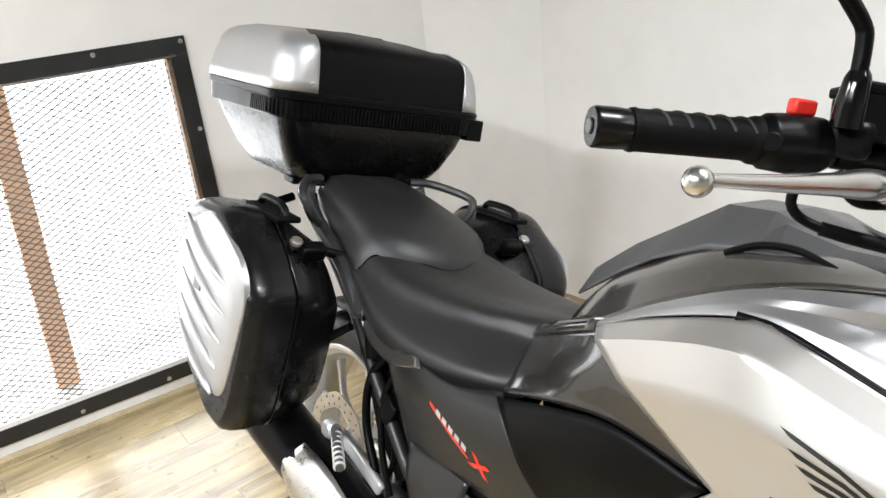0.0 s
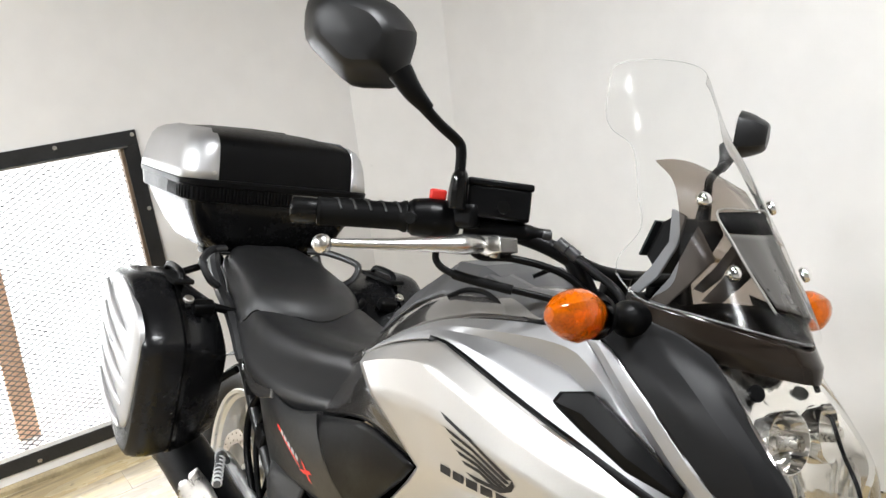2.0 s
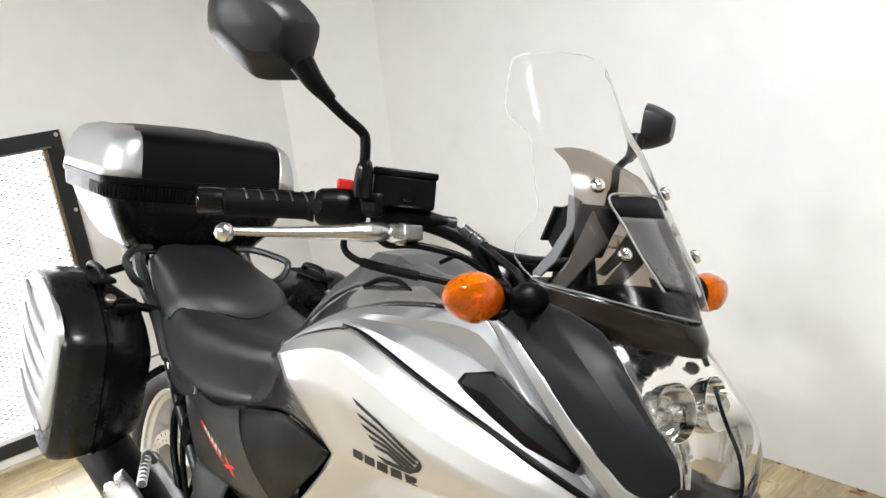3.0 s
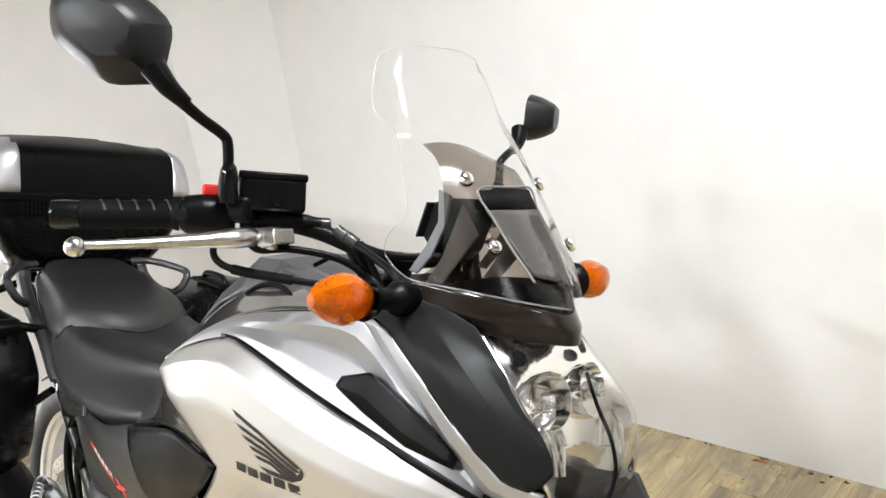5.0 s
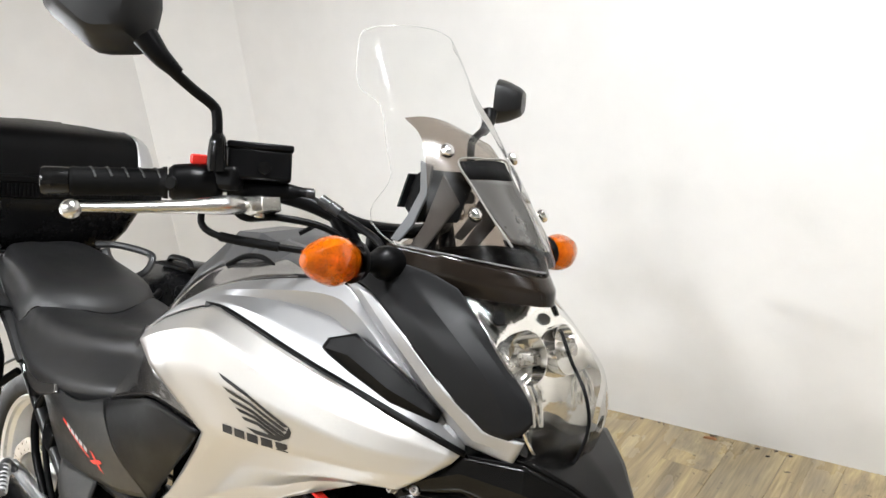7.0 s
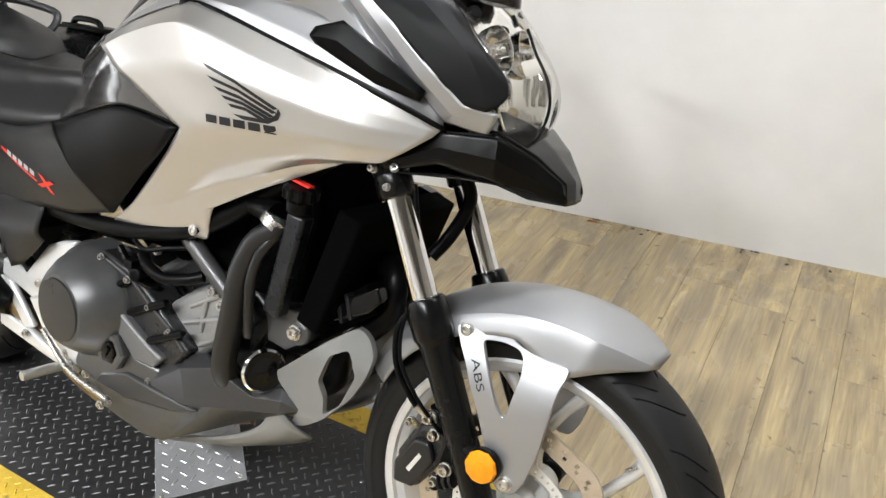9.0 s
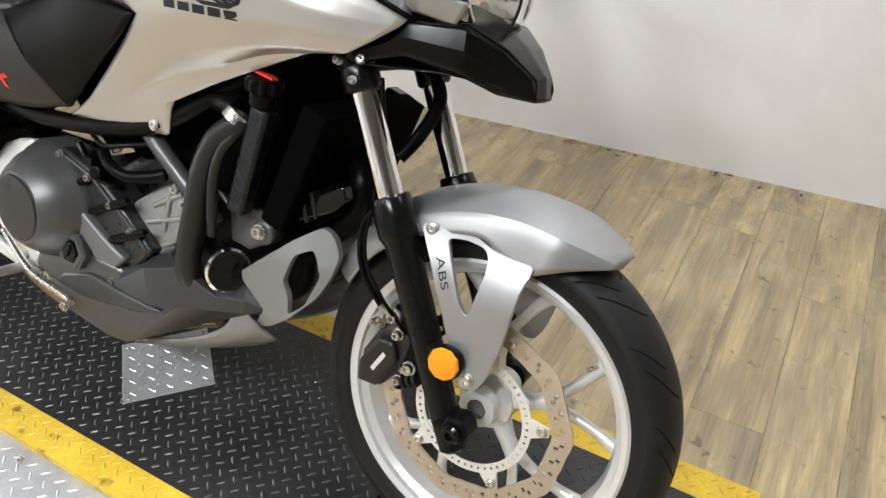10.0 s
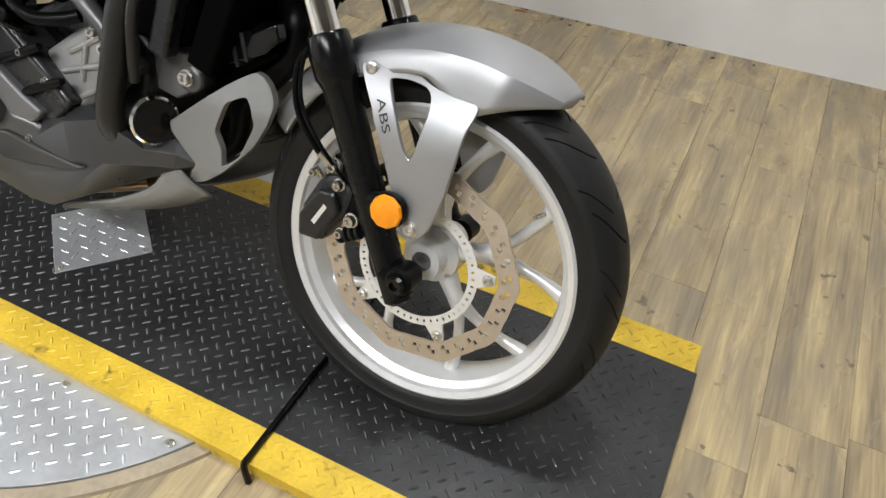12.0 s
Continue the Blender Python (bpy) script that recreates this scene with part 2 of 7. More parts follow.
def slab(lo, hi):
    lo, hi = Vector(lo), Vector(hi)
    s = hi - lo
    return box(s.x, s.y, s.z, Matrix.Translation((lo + hi) / 2))


def plate(outline, thick, m=Matrix()):
    """An outline of (x, y) extruded to the height thick, with the outline's shape kept."""
    bm = bmesh.new()
    f = bm.faces.new([bm.verts.new((x, y, 0)) for x, y in outline])
    r = bmesh.ops.extrude_face_region(bm, geom=[f])
    bmesh.ops.translate(bm, verts=[g for g in r["geom"] if isinstance(g, bmesh.types.BMVert)], vec=(0, 0, thick))
    return moved(bm, m)


def side_plate(outline, y, thick, tilt=None):
    """An outline of (x, z) in the bike's side plane, from y outwards to y - thick. tilt: a function of (x, z) that adds to y."""
    bm = plate(outline, thick, Matrix(((1, 0, 0, 0), (0, 0, -1, y), (0, 1, 0, 0), (0, 0, 0, 1))))
    if tilt:
        for v in bm.verts:
            v.co.y += tilt(v.co.x, v.co.z)
    return bm


def rounded(w, d, r, n=6):
    """A rounded rectangle round the origin, as (x, y)."""
    out = []
    for cx, cy, a in ((w / 2 - r, d / 2 - r, 0), (-w / 2 + r, d / 2 - r, 90), (-w / 2 + r, -d / 2 + r, 180), (w / 2 - r, -d / 2 + r, 270)):
        for k in range(n + 1):
            q = radians(a + 90 * k / n)
            out.append((cx + r * math.cos(q), cy + r * math.sin(q)))
    return out


def bolt(centre, direction, r=0.007, h=0.005):
    """A socket bolt's head with its recess."""
    return lathe([(r * 1.25, 0), (r * 1.25, h * 0.25), (r, h * 0.3), (r, h * 0.85), (r * 0.85, h), (r * 0.5, h), (r * 0.45, h * 0.4), (0, h * 0.4)], centre, direction, 12)


def ring_plate(outer, hole, thick, y, tilt=None, step=0.014):
    """A plate in the side plane with one opening: outlines as (x, z); tilt: a function of (x, z) that adds to y."""
    bm = bmesh.new()
    for poly in (outer, hole):
        vs = [bm.verts.new((p[0], p[1], 0)) for p in poly]
        for a, b in zip(vs, vs[1:] + vs[:1]):
            bm.edges.new((a, b))
    bmesh.ops.triangle_fill(bm, use_beauty=True, use_dissolve=False, edges=bm.edges[:])
    for _ in range(3):
        bmesh.ops.subdivide_edges(bm, edges=[e for e in bm.edges if e.calc_length() > step], cuts=1)
        bmesh.ops.triangulate(bm, faces=bm.faces[:])
    r = bmesh.ops.extrude_face_region(bm, geom=bm.faces[:])
    back = {g for g in r["geom"] if isinstance(g, bmesh.types.BMVert)}
    for v in bm.verts:
        x, z = v.co.x, v.co.y
        v.co = Vector((x, y + (tilt(x, z) if tilt else 0) - (0 if v in back else thick), z))
    return bm


def both(name, make, material, parent, label="", **more):
    """A right-hand part and its mirror image as a part of its own; make() builds the right-hand one."""
    a = part(name, make(), material, parent, label, **more)
    part(name, flipped(make()), material, parent, label, **more)
    return a


def round_poly(pts, r, n=5):
    """A closed outline with its corners rounded."""
    out = []
    m = len(pts)
    for i in range(m):
        p, a, b = Vector(pts[i]), Vector(pts[i - 1]), Vector(pts[(i + 1) % m])
        ra, rb = min(r, (a - p).length * 0.45), min(r, (b - p).length * 0.45)
        s0, s1 = p + (a - p).normalized() * ra, p + (b - p).normalized() * rb
        for k in range(n + 1):
            t = k / n
            out.append(s0 * (1 - t) ** 2 + p * 2 * t * (1 - t) + s1 * t * t)
    return out


def drape(outline, surface, lift, steps=6):
    """A decal: an outline of (x, z) laid on the right-hand face of an object's mesh, lift metres proud of it."""
    tree = BVHTree.FromPolygons([v.co for v in surface.data.vertices], [list(p.vertices) for p in surface.data.polygons])
    bm = bmesh.new()
    f = bm.faces.new([bm.verts.new((x, 0, z)) for x, z in outline])
    bmesh.ops.triangulate(bm, faces=bm.faces[:])
    for _ in range(steps // 2):
        bmesh.ops.subdivide_edges(bm, edges=[e for e in bm.edges if e.calc_length() > 0.012], cuts=1, use_grid_fill=True)
    bmesh.ops.triangulate(bm, faces=bm.faces[:])
    last = -0.2
    for v in bm.verts:
        hit = tree.ray_cast(Vector((v.co.x, -0.6, v.co.z)), Vector((0, 1, 0)))
        if hit[0] is not None:
            last = hit[0].y
        v.co.y = last - lift
    return bm


# ---- the room ----
FLOOR_Z = -0.03
# the slow tone change in this white stands in for soft shadow blotches
M_WALL = mat("white_wall_paint", (0.8, 0.785, 0.765), 0.34, 0.0, 0.05, 1.1, grain=0.5, grain_scale=3.2)
# tones of the unseen walls and ceiling, set to hold down fill light
M_DIM = mat("dim_unseen_wall", (0.5, 0.49, 0.47), 0.7, 0.0, 0.08, 1.5)
M_CEIL = mat("dark_unseen_ceiling", (0.13, 0.13, 0.13), 0.8, 0.0, 0.04, 2)
M_TRIM = mat("white_trim_paint", (0.75, 0.73, 0.68), 0.45, 0.0, 0.1, 5)
M_BLACKSTEEL = mat("black_painted_steel", (0.018, 0.018, 0.018), 0.45, 0.0, 0.4, 12, grain=0.1, grain_scale=200)
M_ORANGE = mat("orange_painted_post", (0.86, 0.55, 0.36), 0.5, 0.0, 0.15, 10)
M_CONCRETE = mat("outdoor_concrete", (0.62, 0.61, 0.58), 0.9, 0.0, 0.15, 4)

CORNER_L, CORNER_R = Vector((-1.775, 1.085, 0)), Vector((-1.45, 1.36, 0))
WALL_TOP = CEILING_Z


def wall_x(y):
    """The face of the window wall at y."""
    return -1.829 + 0.05 * (y + 0.02)


def back_y(x):
    """The face of the back wall at x."""
    return 1.472 + 0.077 * x


def wall_run(name, a, b, z0, z1, thick, label, material=None):
    """A wall whose face runs from a to b; its thickness lies to the left of that way."""
    a, b = Vector((a[0], a[1], 0)), Vector((b[0], b[1], 0))
    d = (b - a).normalized()
    out = Vector((-d.y, d.x, 0)) * thick
    bm = bmesh.new()
    lo = [bm.verts.new((p.x, p.y, z0)) for p in (a, b, b + out, a + out)]
    hi = [bm.verts.new((p.x, p.y, z1)) for p in (a, b, b + out, a + out)]
    bm.faces.new(lo)
    bm.faces.new(hi[::-1])
    for i in range(4):
        k = (i + 1) % 4
        bm.faces.new((lo[i], hi[i], hi[k], lo[k]))
    ob = part(name, bm, material or M_WALL, smooth=False)
    return tagged(ob, label, "wall", kind="structure")


Y_OPEN0, Y_OPEN1, Z_OPEN0, Z_OPEN1 = -0.80, 0.155, 0.1, 1.075
B = FLOOR_Z - 0.05


def wl(y):
    return (wall_x(y), y)


wall_run("wall_west", wl(Y_OPEN1), CORNER_L, B, WALL_TOP, 0.15, "white painted wall beside the mesh-covered opening")
wall_run("wall_west_south", wl(SOUTH_Y), wl(Y_OPEN0), B, WALL_TOP, 0.15, "white painted wall beside the mesh-covered opening")
wall_run("wall_west_above", wl(Y_OPEN0), wl(Y_OPEN1), Z_OPEN1, WALL_TOP, 0.15, "white painted wall above the mesh-covered opening")
wall_run("wall_west_below", wl(Y_OPEN0), wl(Y_OPEN1), B, Z_OPEN0, 0.15, "low white wall under the mesh-covered opening")
wall_run("wall_corner", CORNER_L, CORNER_R, B, WALL_TOP, 0.15, "narrow beige-white wall across the room's corner")
wall_run("wall_north", CORNER_R, (EAST_X, back_y(EAST_X)), B, WALL_TOP, 0.15, "plain white wall behind the motorcycle")
# east and south walls and the ceiling are added out of view to shape the light
wall_run("wall_east", (EAST_X, back_y(EAST_X)), (EAST_X, SOUTH_Y), B, WALL_TOP, 0.15, "unseen wall closing the room, dimmed to limit bounced light", M_DIM)
wall_run("wall_south", (EAST_X, SOUTH_Y), wl(SOUTH_Y), B, WALL_TOP, 0.15, "unseen wall closing the room, dimmed to limit bounced light", M_DIM)
tagged(part("ceiling", slab((-2.4, -4.5, CEILING_Z), (4.3, 2.2, CEILING_Z + 0.1)), M_CEIL, smooth=False), "unseen ceiling, kept dark to limit bounced light", "ceiling", kind="structure")

# ceiling lamps, all out of view; the last two are added for brightness
for _x, _y, _w in LAMPS:
    lamp = thing("ceiling_light", "unseen white ceiling light with a glowing diffuser", "ceiling light", pose(_x, _y, CEILING_Z), "ceiling lights")
    part("housing", slab((-0.20, -0.15, -0.05), (0.20, 0.15, 0.0)), M_TRIM, lamp, smooth=False, bevel=0.006)
    part("diffuser", slab((-0.175, -0.125, -0.062), (0.175, 0.125, -0.052)), M_GLOWTUBE, lamp, "glowing white diffuser", smooth=False)

# baseboard under the opening
bb = bmesh.new()
a, b = Vector((wall_x(SOUTH_Y) + 0.002, SOUTH_Y, 0)), Vector((CORNER_L.x + 0.004, CORNER_L.y - 0.01, 0))
prof = [(0.0, FLOOR_Z), (0.014, FLOOR_Z), (0.014, FLOOR_Z + 0.016), (0.008, FLOOR_Z + 0.026), (0.0, FLOOR_Z + 0.028)]
ra = [bb.verts.new((a.x + q, a.y, z)) for q, z in prof]
rb = [bb.verts.new((b.x + q, b.y, z)) for q, z in prof]
for i in range(len(prof) - 1):
    bb.faces.new((ra[i], ra[i + 1], rb[i + 1], rb[i]))
tagged(part("baseboard", bb, mat("tan_wood_strip", (0.36, 0.29, 0.17), 0.5, 0.0, 0.3, 14), smooth=False), "low tan wooden strip along the window wall", "baseboard", kind="structure")

# the mesh-covered opening
win = thing("window_1", "black steel frame with expanded metal mesh over a bright opening", "window", Matrix(), kind="structure")


def wbox(y0, y1, z0, z1, x0, x1):
    """A box on the window wall: x0 and x1 are distances into the room."""
    bm = bmesh.new()
    vs = [bm.verts.new((wall_x(y) + x, y, z)) for z in (z0, z1) for y, x in ((y0, x0), (y1, x0), (y1, x1), (y0, x1))]
    bm.faces.new(vs[:4])
    bm.faces.new(vs[4:])
    for i in range(4):
        k = (i + 1) % 4
        bm.faces.new((vs[i], vs[k], vs[4 + k], vs[4 + i]))
    return bm


Y0, Y1, Z0, Z1, FW = -0.862, 0.218, 0.032, 1.136, 0.052
part("frame_top", wbox(Y0, Y1, Z1 - FW, Z1, 0.001, 0.007), M_BLACKSTEEL, win, smooth=False, bevel=0.001)
part("frame_bottom", wbox(Y0, Y1, Z0, Z0 + FW, 0.001, 0.007), M_BLACKSTEEL, win, smooth=False, bevel=0.001)
part("frame_side", wbox(Y1 - FW, Y1, Z0 + FW, Z1 - FW, 0.001, 0.007), M_BLACKSTEEL, win, "black steel flat bar with bare rusty wood showing", smooth=False, bevel=0.001)
part("frame_side", wbox(Y0, Y0 + FW, Z0 + FW, Z1 - FW, 0.001, 0.007), M_BLACKSTEEL, win, smooth=False, bevel=0.001)
part("frame_flange", wbox(Y0 + FW, Y1 - FW + 0.012, Z1 - FW - 0.004, Z1 - FW, 0.001, 0.02), M_STEEL, win, "bare bright steel edge", smooth=False)
part("frame_flange", wbox(Y1 - FW - 0.012, Y1 - FW, Z0 + FW, Z1 - FW, -0.03, 0.001), mat("bare_wood_edge", (0.17, 0.12, 0.08), 0.8, 0.0, 0.45, 25), win, "worn brown wooden edge", smooth=False)
for y, z in [(Y1 - 0.014, Z1 - 0.016), (Y1 - 0.014, 0.85), (Y1 - 0.014, 0.45), (-0.048, Z1 - 0.016), (-0.30, Z1 - 0.016), (-0.554, Z1 - 0.016),
             (-0.084, Z0 + 0.016), (-0.36, Z0 + 0.016), (-0.62, Z0 + 0.016), (Y0 + 0.02, Z0 + 0.018)]:
    part("bolt", bolt((wall_x(y) + 0.007, y, z), (1, 0, 0), 0.006, 0.004), M_STEEL, win)


def expanded_mesh():
    """Diamond strands of expanded metal over the opening."""
    bm = bmesh.new()
    lw, sw, t = 0.036, 0.0195, 0.0012
    y0, y1, z0, z1 = Y0 + FW - 0.01, Y1 - FW + 0.004, Z0 + FW - 0.01, Z1 - FW + 0.004
    ny, nz = int((y1 - y0) / lw), int((z1 - z0) / sw) * 2
    for r in range(nz):
        z = z0 + r * sw / 2
        s = 1 if r % 2 else -1
        for c in range(ny):
            for half in (0, 1):
                ya = y0 + (c + half / 2) * lw
                yb = ya + lw / 2
                up = (half == 0) == (s > 0)
                za, zb = (z, z + sw / 2) if up else (z + sw / 2, z)
                if yb > y1 or max(za, zb) > z1:
                    continue
                xa, xb = wall_x(ya) - 0.004, wall_x(yb) - 0.004
                v = [bm.verts.new(q) for q in ((xa, ya, za - t), (xb, yb, zb - t), (xb, yb, zb + t), (xa, ya, za + t))]
                w = [bm.verts.new((q.co.x - 0.002, q.co.y, q.co.z + 0.001)) for q in v]
                bm.faces.new(v)
                bm.faces.new((v[0], w[0], w[1], v[1]))
                bm.faces.new((v[3], v[2], w[2], w[3]))
    me = bpy.data.meshes.new("expanded_mesh")
    bm.to_mesh(me)
    bm.free()
    me.materials.append(mat("grey_mesh_steel", (0.09, 0.09, 0.09), 0.5, 0.4, 0.3, 20))
    ob = new("expanded_mesh", me)
    ob.parent = win
    return tagged(ob, kind="stuff")


expanded_mesh()
post = thing("post", "upright orange-painted wooden post behind the mesh", "post")
pp = bmesh.new()
for _v in [pp.verts.new((x, y + (0.052 if z > 1 else -0.012), z)) for z in (0.085, 1.4) for x, y in ((-1.99, -0.385), (-1.94, -0.385), (-1.94, -0.314), (-1.99, -0.314))]:
    pass
bmesh.ops.convex_hull(pp, input=pp.verts[:])
part("post_body", pp, M_ORANGE, post, smooth=False, bevel=0.004)
tagged(part("window_sill", slab((-2.35, -1.6, -0.2), (-1.985, 0.9, 0.085)), M_CONCRETE, smooth=False), "pale concrete ledge outside the mesh", "ledge", kind="structure")
cover = thing("latch_box", "dark metal latch box behind the mesh", "latch")
part("body", slab((-1.905, -0.79, 0.12), (-1.885, -0.66, 0.25)), M_BLACKSTEEL, cover, smooth=False, bevel=0.003)
part("latch_bar", tube([(-1.88, -0.78, 0.13), (-1.878, -0.73, 0.13), (-1.878, -0.73, 0.2), (-1.88, -0.775, 0.205)], 0.004, 8), M_STEEL, cover, "bright steel hasp")
bd = bmesh.new()
v = [bd.verts.new(q) for q in ((-3.6, -4.0, -3.0), (-3.6, 4.0, -3.0), (-3.6, 4.0, 3.2), (-3.6, -4.0, 3.2))]
bd.faces.new(v)
tagged(part("backdrop", bd, M_OUTSIDE, smooth=False), "bright overexposed daylight outside", "backdrop", kind="structure")


# ---- turntable and runway ----
M_TREADBLACK = mat("black_painted_treadplate", (0.024, 0.024, 0.0243), 0.34, 0.1, 0.4, 7, grain=0.15, grain_scale=160)
M_TREADLUG = mat("black_treadplate_worn_lug", (0.06, 0.06, 0.06), 0.32, 0.4, 0.4, 30)
M_YELLOW = mat("yellow_safety_paint", (0.58, 0.39, 0.03), 0.5, 0.0, 0.25, 14, grain=0.12, grain_scale=200, scuff=0.75, scuff_scale=22)
M_TREADSILVER = mat("aluminium_treadplate", (0.52, 0.53, 0.54), 0.46, 0.7, 0.14, 8, grain=0.08, grain_scale=250)


def lugs(inside, x0, x1, y0, y1, z, lift=0.0018, pitch=0.0235, turn=45.0):
    """Raised lens-shaped lugs of a tread plate on a slanted lattice, each turned a quarter against its neighbours; inside(x, y) says where."""
    bm = bmesh.new()
    c, s = math.cos(radians(turn)), math.sin(radians(turn))
    cx, cy = (x0 + x1) / 2, (y0 + y1) / 2
    n = int(math.hypot(x1 - x0, y1 - y0) / 2 / pitch) + 2
    L, W = 0.44 * pitch, 0.13 * pitch
    for i in range(-n, n + 1):
        for j in range(-n, n + 1):
            x, y = cx + (i * c - j * s) * pitch, cy + (i * s + j * c) * pitch
            if not (x0 <= x <= x1 and y0 <= y <= y1 and inside(x, y)):
                continue
            d = (c, s) if (i + j) % 2 else (-s, c)
            top = bm.verts.new((x - d[0] * L * 0.5, y - d[1] * L * 0.5, z + lift))
            top2 = bm.verts.new((x + d[0] * L * 0.5, y + d[1] * L * 0.5, z + lift))
            ring = [bm.verts.new((x + d[0] * L * a - d[1] * W * b, y + d[1] * L * a + d[0] * W * b, z - 0.0003))
                    for a, b in ((-1, 0), (-0.5, -0.95), (0.5, -0.95), (1, 0), (0.5, 0.95), (-0.5, 0.95))]
            bm.faces.new((ring[0], ring[1], top))
            bm.faces.new((ring[1], ring[2], top2, top))
            bm.faces.new((ring[2], ring[3], top2))
            bm.faces.new((ring[3], ring[4], top2))
            bm.faces.new((ring[4], ring[5], top, top2))
            bm.faces.new((ring[5], ring[0], top))
    return bm


def lug_part(name, bm, material, parent):
    me = bpy.data.meshes.new(name)
    bm.to_mesh(me)
    bm.free()
    for f in me.polygons:
        f.use_smooth = False
    me.materials.append(material)
    ob = new(name, me)
    ob.parent = parent
    return tagged(ob, kind="stuff")


START_X, END_X = -1.06, 1.218
NEAR_O, NEAR_I, FAR_I, FAR_O = -0.303, -0.236, 0.230, 0.300
runway = thing("motorcycle_runway", "black tread-plate runway with yellow painted edges, on the floor", "runway")
part("deck", slab((START_X, NEAR_I, FLOOR_Z), (END_X, FAR_I, 0.0)), M_TREADBLACK, runway, smooth=False, bevel=0.001)
lug_part("tread_lug", lugs(lambda x, y: True, -1.04, END_X - 0.012, NEAR_I + 0.01, FAR_I - 0.008, 0.0), M_TREADLUG, runway)
for _a, _b in ((NEAR_O, NEAR_I), (FAR_I, FAR_O)):
    st = part("edge_stripe", slab((START_X, _a, FLOOR_Z), (END_X - (0.006 if _a > 0 else 0), _b, 0.0003)), M_YELLOW, runway, "yellow painted edge", smooth=False)
    lug_part("tread_lug", lugs(lambda x, y: True, -1.04, END_X - 0.012, _a + 0.012, _b - 0.005, 0.0003), M_YELLOW, st)

table = thing("turntable", "round bare aluminium tread-plate turntable let into the floor", "turntable")
TR, TZ = 0.583, -0.018
part("plate", lathe([(TR, FLOOR_Z), (TR, TZ - 0.001), (TR - 0.001, TZ), (0, TZ)], sides=128), M_TREADSILVER, table, smooth=False)
lug_part("tread_lug", lugs(lambda x, y: x * x + y * y < (TR - 0.015) ** 2 and (y < NEAR_O - 0.01 or y > FAR_O + 0.01), -0.6, 0.6, -0.6, 0.6, TZ, lift=0.0014, pitch=0.027), M_TREADSILVER, table)
for _x, _y in ((0.228, -0.316), (0.466, -0.324), (-0.05, -0.33), (0.2, 0.36)):
    part("screw", bolt((_x, _y, TZ), (0, 0, 1), 0.007, 0.003), M_STEEL, table)
part("rim_band", lathe([(TR + 0.03, FLOOR_Z), (TR + 0.028, TZ - 0.004), (TR + 0.002, TZ - 0.004), (TR + 0.002, FLOOR_Z)], sides=128), mat("wooden_rim_strip", (0.33, 0.27, 0.19), 0.5, 0.0, 0.25, 12), table, "thin wooden strip round the plate")

patch = thing("tread_plate", "small square of bare aluminium tread plate lying on the runway", "metal plate", pose(0.02, -0.012, 0.0, 0, 0, 48.5))
part("sheet", slab((-0.092, -0.092, 0.002), (0.092, 0.092, 0.0045)), M_TREADSILVER, patch, smooth=False, bevel=0.0006)
lug_part("tread_lug", lugs(lambda x, y: True, -0.08, 0.085, -0.08, 0.085, 0.0045, pitch=0.026, turn=45), M_TREADSILVER, patch)
for _x, _y in ((-0.08, 0.08), (0.08, -0.08), (-0.08, -0.08), (0.08, 0.08)):
    part("screw", bolt((_x, _y, 0.0045), (0, 0, 1), 0.005, 0.002), M_STEEL, patch)

rod = thing("locking_rod", "thin black steel rod across the runway, bent down at its end", "rod")
part("bar", tube([(0.606, 0.16, 0.007), (0.606, -0.305, 0.007)], 0.0055, 8), M_GLOSSBLACK, rod)
part("bent_end", tube([(0.606, -0.30, 0.007), (0.607, -0.311, 0.004), (0.617, -0.318, FLOOR_Z + 0.002)], 0.006, 8), M_GLOSSBLACK, rod)

